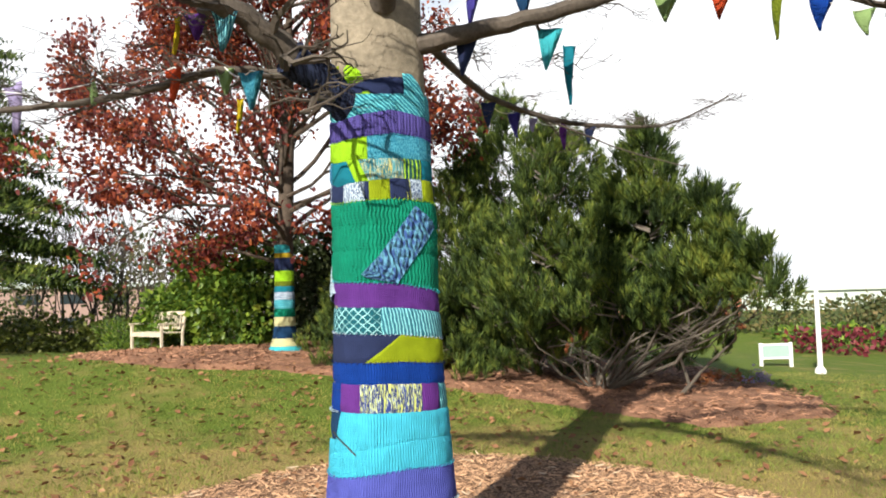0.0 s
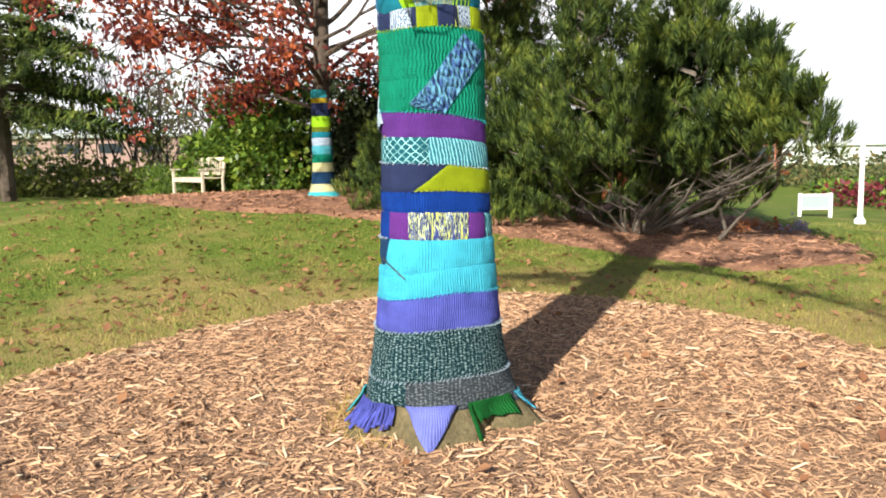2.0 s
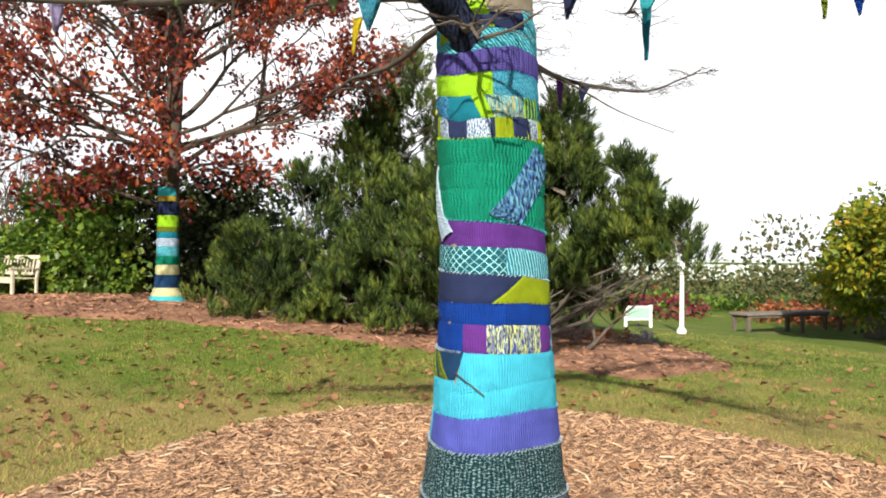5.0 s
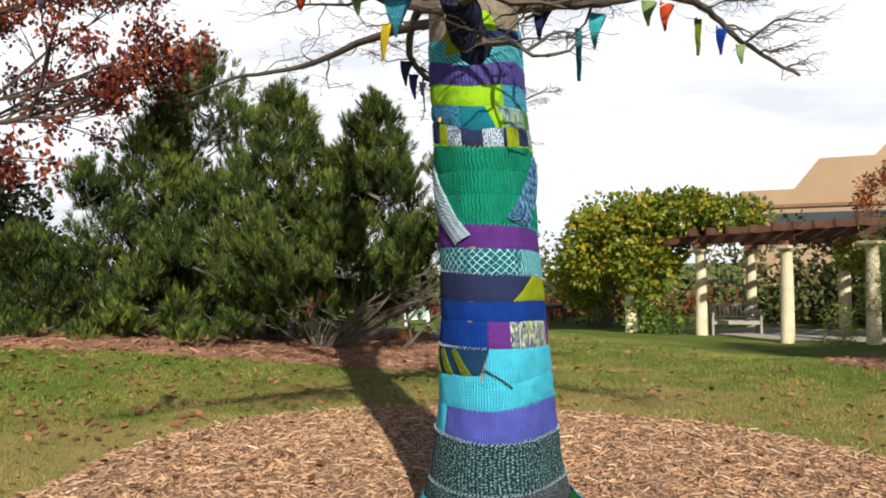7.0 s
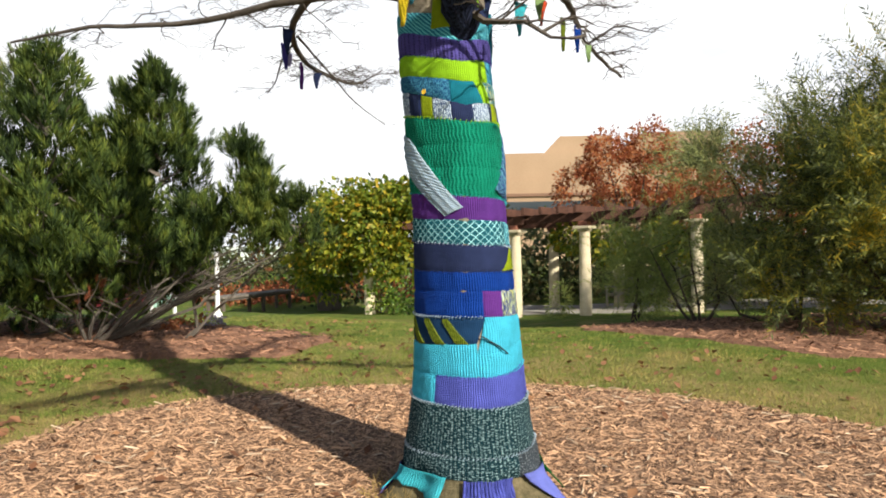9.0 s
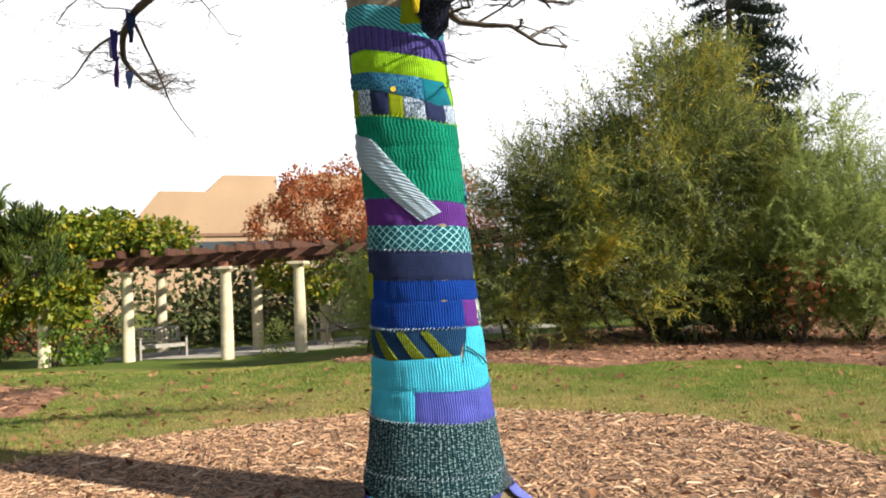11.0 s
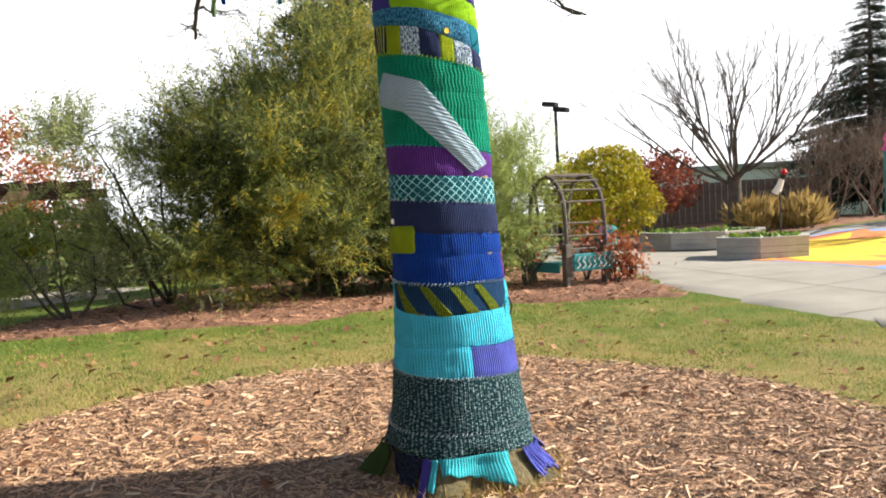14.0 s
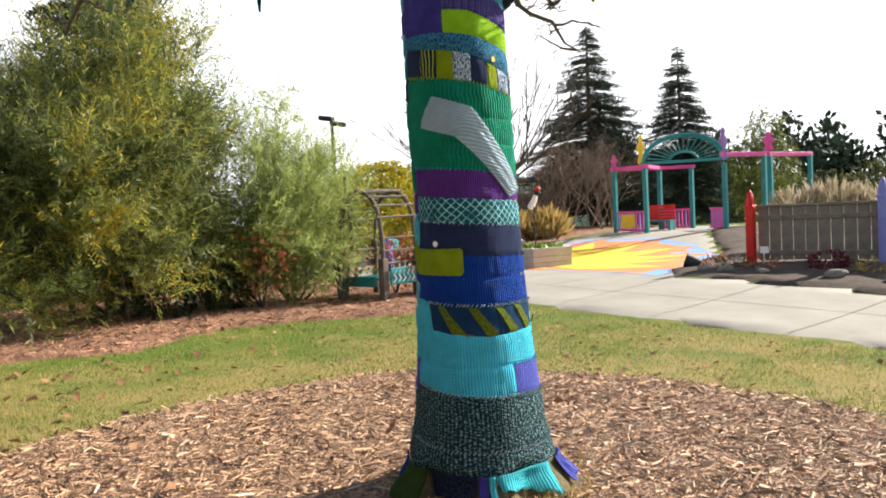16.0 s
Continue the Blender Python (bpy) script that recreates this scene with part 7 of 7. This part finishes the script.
for i, (x, y, r) in enumerate(((3.2, -6.3, 0.16), (2.4, -6.1, 0.12), (1.0, -5.9, 0.18), (0.0, -5.6, 0.14), (3.8, -6.6, 0.12))):
    bm = bmesh.new()
    bmesh.ops.create_icosphere(bm, subdivisions=3, radius=r)
    for v in bm.verts:
        v.co *= 1 + 0.35 * noise.noise(v.co * 6 + Vector((i, 0, 0)))
        v.co.z *= 0.6
    _s = Shape()
    _s.take(bm)
    _o = tagged(_s.make("rock", M_ROCK), "small rough grey-brown bed edging rock", "rock", "rocks along the bed")
    _o.matrix_basis = pose(x, y, land(x, y) + 0.1, 0, 0, 40 * i)
for i, (x, y) in enumerate(((2.6, -6.7), (0.6, -6.6), (3.4, -7.1), (4.0, -7.6), (-0.6, -6.2))):
    shrub("perennial_clump", "low withered brown and green garden plant", "plant", [(x, y, land(x, y) + 0.12, 0.35, 0.3, 0.14)], 190, 0.12, (L_RUST, L_DRYGRASS, L_DARK)[i % 3], NARROW, 230 + i, None, 0.0, 0.6)
board_fence((25.0, -12.0), (18.0, -21.5), 1.7, "fence", "tall brown board fence behind the garden", False, M_FENCE)


# ---- distance ----
def building(name, label, x, y, w, d, h, turn, mat, rows=0, cols=0, roof=None, z=-0.5, win=(1.2, 1.3), trim=None):
    t = thing(name, label, "building", (x, y, z), turn)
    part("wall", Shape().box(-w / 2, w / 2, -d / 2, d / 2, 0, h), mat, t, smooth=False)
    part("roof", Shape().box(-w / 2 - 0.3, w / 2 + 0.3, -d / 2 - 0.3, d / 2 + 0.3, h, h + 0.35, bev=0.05), roof or M_PALEWALL, t, smooth=False)
    for r in range(rows):
        for c in range(cols):
            cx = -w / 2 + w * (c + 0.5) / cols
            cz = h * (r + 0.55) / rows
            part("window", Shape().box(cx - win[0] / 2, cx + win[0] / 2, -d / 2 - 0.04, -d / 2 + 0.02, cz - win[1] / 2, cz + win[1] / 2), M_GLASS, t, smooth=False)
    return t


building("hall", "long pale flat-roofed building in the distance", 30, 72, 44, 12, 5.2, -22, M_PALEWALL, 1, 10, None, -3.5, (3.0, 1.6))
building("brick_house", "orange brick building beyond the pines", 12.2, 64, 9, 10, 5.6, -10, M_BRICK, 2, 4, None, -3.2)
building("brick_hall", "low red brick building with white bands behind the thicket", -36, 58, 40, 10, 3.4, 30, M_PALEBRICK, 2, 14, None, 0.0, (1.6, 0.7))
def sloped_block(u0, u1, d0, d1, z0, z1, slope):
    """A block whose end wall leans back as it rises."""
    q = Shape()
    q.v = [(u0, d0, z0), (u1, d0, z0), (u1, d1, z0), (u0, d1, z0), (u0 + slope, d0, z1), (u1, d0, z1), (u1, d1, z1), (u0 + slope, d1, z1)]
    q.f = [(3, 2, 1, 0), (4, 5, 6, 7), (0, 1, 5, 4), (1, 2, 6, 5), (2, 3, 7, 6), (3, 0, 4, 7)]
    return q


_t = thing("tan_building", "tan metal-clad building with stepped roofs", "building", (41.0, 31.5, -0.5), -55.2)
part("wall", sloped_block(-4.6, 15.0, 0, 9, 0, 6.7, 0.0), M_TAN, _t, smooth=False)
part("fascia", Shape().box(-4.75, 15.1, -0.15, 9, 5.55, 5.75), M_TANDARK, _t, smooth=False)
part("window_band", Shape().box(-4.2, 14.6, -0.06, 0.1, 4.6, 5.2), M_GLASS, _t, smooth=False)
part("middle_storey", sloped_block(-1.6, 15.0, 0.2, 8.8, 6.7, 8.55, 1.5), M_TAN, _t, smooth=False)
part("upper_storey", sloped_block(2.9, 7.6, 0.4, 8.6, 8.55, 9.7, 1.1), M_TAN, _t, smooth=False)
part("upper_storey", sloped_block(8.4, 15.0, 0.4, 8.6, 8.55, 9.85, 1.3), M_TAN, _t, smooth=False)
building("shed_building", "grey-green flat building behind the bare tree", 33, -31, 16, 8, 3.5, 48, M_PALEWALL, 1, 6, surface("green_roof", (0.16, 0.19, 0.16), (0.26, 0.29, 0.25), 0.5, 9.0), 0.0)


def far_wood(name, label, a, b, h, n, mat, seed, depth=6.0, leaf=(0.16, 0.32)):
    """A belt of far shrubs and trees between two points."""
    g = np.random.default_rng(seed)
    a, b = np.array(a, float), np.array(b, float)
    k = int(np.hypot(*(b - a)) / 1.7)
    lobes = []
    nrm = np.array([-(b - a)[1], (b - a)[0]]) / np.hypot(*(b - a))
    for i in range(k):
        c = a + (b - a) * (i + g.random()) / k + nrm * g.uniform(-0.5, 0.5) * depth
        hh = h * g.uniform(0.7, 1.1)
        lobes.append((c[0], c[1], land(*c) + hh * 0.45, g.uniform(1.4, 2.6), g.uniform(1.4, 2.6), hh * 0.55))
    rnd = np.random.default_rng(seed + 1)
    p, d = lobes_points(lobes, n, rnd, 0.3)
    ob = cloud(name, *LEAF, frames(p, d / np.linalg.norm(d, axis=1)[:, None] + rnd.normal(0, 0.8, d.shape), rnd.uniform(*leaf, n), rnd), mat)
    return tagged(ob, label, "trees", kind="stuff")


shrub("weeping_tree", "yellow-green weeping tree behind the gateway", "tree", [(11.1, -28.3, 4.9, 0.9, 0.9, 1.3), (10.6, -28.0, 3.2, 1.1, 1.0, 1.6), (12.0, -28.8, 3.6, 1.0, 1.0, 1.9), (11.4, -28.4, 2.0, 1.4, 1.2, 1.2)], 6500, 0.3, L_OLIVE, NARROW, seed=221, stem=M_DARKBARK, droop=1.2, shell=0.4)
far_wood("far_shrubs", "belt of mixed autumn shrubs beyond the lawn", (4, 42), (34, 40), 1.7, 10000, L_FARWOOD, 201)
far_wood("far_shrubs", "crimson shrubs beyond the lawn", (11.2, 32), (14.2, 31), 1.0, 420, L_CRIMSON, 202, 2.0)
far_wood("far_shrubs", "dry orange shrubs beyond the lawn", (15, 30), (26, 26), 1.1, 2200, L_RUST, 203, 3.0)
far_wood("far_trees", "belt of trees behind the hedge", (-45, 34), (-12, 36), 6.5, 9500, L_FARWOOD, 204)
far_wood("far_trees", "belt of evergreen trees beyond the gateway", (-6, -50), (34, -46), 7.0, 20000, L_SPRUCE, 205, 6.0, (0.40, 0.62))
far_wood("far_trees", "mixed trees beyond the gateway", (2, -38), (22, -38), 3.6, 10000, L_FARWOOD, 206)
far_wood("far_trees", "trees behind the pergola", (17, 31), (29, 7), 4.2, 9000, L_FARWOOD, 207)
far_wood("far_shrubs", "dark mixed shrubs beyond the pergola", (20.5, 20), (25, -3), 2.2, 8000, L_FARWOOD, 210, 2.5)
far_wood("far_shrubs", "green clipped shrubs beyond the lawn", (12, 37), (27, 33), 0.9, 7000, L_HEDGE, 215, 2.0)
far_wood("far_trees", "trees behind the path", (-40, -36), (0, -44), 7.0, 3500, L_FARWOOD, 208)
far_wood("far_trees", "trees west of the lawn", (-48, -30), (-52, 34), 7.0, 4000, L_FARWOOD, 209)
thicket("brown_bush", "leafless brown twiggy bush by the gateway", [(15.4, -18.6), (16.6, -19.2), (14.4, -19.4), (17.6, -19.0), (15.6, -20.4), (16.2, -18.0), (14.8, -20.8), (17.0, -20.4)], 4.6, 211, M_TWIG, forks=4)
shrub("ornamental_grass", "clump of tawny ornamental grass", "grass clump", [(14.4, -15.4, 0.9, 0.9, 0.8, 0.6), (15.2, -14.2, 0.9, 0.8, 0.8, 0.6)], 2200, 0.5, L_DRYGRASS, NARROW, 212, None, 0.0, 1.6)
shrub("ornamental_grass", "clump of pale plumed ornamental grass behind the fence", "grass clump", [(3.9, -12.5, 1.25, 0.9, 0.8, 0.6), (2.4, -13.0, 1.25, 0.8, 0.8, 0.6), (3.2, -12.7, 1.35, 0.9, 0.8, 0.6)], 2600, 0.36, L_PLUMEGRASS, NARROW, 213, None, 0.0, 1.6)
shrub("low_shrub", "low dark shrub at the fence's foot", "shrub", [(1.5, -7.0, 0.5, 0.4, 0.35, 0.24)], 800, 0.07, L_CRIMSON, seed=214)


# ---- bunting ----
def flag(name, tip, width, height, yarn, turn, label):
    """A hanging knitted pennant, its tip at the given place."""
    s = Shape()
    rows = []
    for j in range(8):
        t = j / 7
        rows.append([Vector(((i / 4 - 0.5) * width * (1 - t * 0.96), 0.03 * math.sin(i * 1.3 + t * 3) * (1 - t * 0.5), -t * height)) for i in range(5)])
        s.uv.extend(((i / 4 - 0.5) * width, -t * height) for i in range(5))
    s.grid(rows)
    ob = s.make(name, K[yarn])
    md = ob.modifiers.new("thick", "SOLIDIFY")
    md.thickness = 0.005
    ob.matrix_basis = pose(tip[0], tip[1], tip[2] + height, 0, random.uniform(-8, 8), turn)
    return tagged(ob, label, "bunting flag", "flags on the branches")


K["red"] = knit("yarn_red", (0.52, 0.07, 0.025), None, "plain", 0.012, 1.0)
K["pale"] = knit("yarn_pale_lilac", (0.42, 0.36, 0.60), None, "plain", 0.012, 1.0)
K["mustard"] = knit("yarn_mustard", (0.62, 0.46, 0.02), None, "plain", 0.012, 1.0)
K["sage"] = knit("yarn_sage", (0.24, 0.36, 0.14), None, "plain", 0.012, 1.0)
for tip, w, h, yarn, turn, lab in (
        ((0.80, 5.41, 3.36), 0.17, 0.28, "aqua", 10, "aqua lace knitted pennant hanging from a branch"), ((0.26, 5.36, 3.34), 0.18, 0.30, "navy", 5, "near-black knitted pennant hanging from a branch"),
        ((2.69, 5.88, 3.66), 0.2, 0.26, "blue", 20, "bright blue knitted pennant on a thin branch"), ((2.04, 5.92, 3.80), 0.18, 0.26, "red", 10, "orange-red knitted pennant on a branch"),
        ((-2.96, 5.42, 3.12), 0.24, 0.36, "pale", -20, "pale lilac knitted pennant hanging from a branch"), ((-1.63, 5.09, 3.20), 0.16, 0.22, "red", -10, "orange knitted pennant hanging from a branch"),
        ((-1.07, 4.55, 3.33), 0.17, 0.23, "cyanup", 0, "aqua and white striped knitted pennant"), ((2.40, 5.89, 3.62), 0.08, 0.34, "moss", 30, "olive knitted pennant hung edge-on"), ((0.94, 5.8, 3.22), 0.10, 0.42, "teal", 50, "long teal knitted pennant on a branch"),
        ((-2.19, 5.1, 3.21), 0.15, 0.14, "sage", -30, "sage green knitted pennant on a branch"), ((-1.29, 5.1, 3.23), 0.12, 0.17, "sage", 20, "small green knitted pennant on a branch"), ((-1.08, 5.0, 3.10), 0.18, 0.24, "skyfuzz", 0, "aqua mottled knitted pennant on a branch"),
        ((-1.15, 5.0, 2.95), 0.05, 0.22, "mustard", 10, "narrow mustard knitted tail on a branch"), ((-1.42, 4.7, 3.38), 0.05, 0.22, "mustard", 0, "narrow yellow knitted tail on a branch"), ((-1.31, 4.7, 3.46), 0.15, 0.16, "purple", 10, "plum purple knitted pennant on a branch"),
        ((0.31, 5.3, 3.64), 0.1, 0.26, "violetdark", 10, "deep blue knitted pennant on a limb"), ((0.63, 5.35, 3.69), 0.12, 0.18, "inkleaf", 10, "dark blue knitted pennant on a limb"), ((1.05, 5.5, 3.80), 0.1, 0.14, "aqua", 10, "small aqua knitted pennant on a limb"),
        ((0.29, 7.6, 3.48), 0.15, 0.24, "navy", 20, "small black knitted pennant on a drooping limb"), ((0.52, 7.9, 3.43), 0.14, 0.25, "violetdark", 30, "small navy knitted pennant on a drooping limb"), ((0.71, 8.05, 3.51), 0.09, 0.14, "pale", 40, "pale lilac knitted tail on a drooping limb"), ((1.01, 8.2, 3.35), 0.13, 0.27, "magenta", 60, "small mauve knitted pennant on a drooping limb"), ((1.28, 8.25, 3.4), 0.12, 0.18, "navy", 15, "tiny black knitted pennant on a drooping limb"),
        ((1.61, 5.7, 3.73), 0.2, 0.22, "sage", 15, "leaf green knitted pennant on a limb"), ((2.97, 5.9, 3.62), 0.17, 0.18, "sage", 20, "grey-green knitted pennant on a branch tip")):
    flag("bunting_flag", tip, w, h, yarn, turn, lab)


def cord(points):
    pts = []
    for a, b in zip(points, points[1:]):
        a, b = Vector(a), Vector(b)
        pts += [a.lerp(b, i / 5) - Vector((0, 0, 0.05 * math.sin(i / 5 * math.pi))) for i in range(5)]
    pts.append(Vector(points[-1]))
    ob = Shape().tube(pts, 0.004, 4).make("garland_rope", M_WHITE)
    return tagged(ob, "thin white cord strung between the branches", "cord")


cord([(-3.2, 5.4, 3.46), (-2.19, 5.1, 3.36), (-1.63, 5.09, 3.43), (-1.29, 5.1, 3.41), (-1.08, 5.0, 3.35), (-0.62, 5.1, 3.4)])
cord([(0.1, 5.3, 3.7), (0.31, 5.3, 3.9), (0.63, 5.35, 3.88), (0.80, 5.41, 3.65), (1.05, 5.5, 3.94), (1.61, 5.7, 3.95), (2.04, 5.92, 4.06), (2.40, 5.89, 3.96), (2.69, 5.88, 3.92), (2.97, 5.9, 3.8)])
cord([(0.29, 7.60, 3.72), (0.52, 7.90, 3.68), (0.71, 8.05, 3.65), (1.01, 8.20, 3.62), (1.28, 8.25, 3.58)])
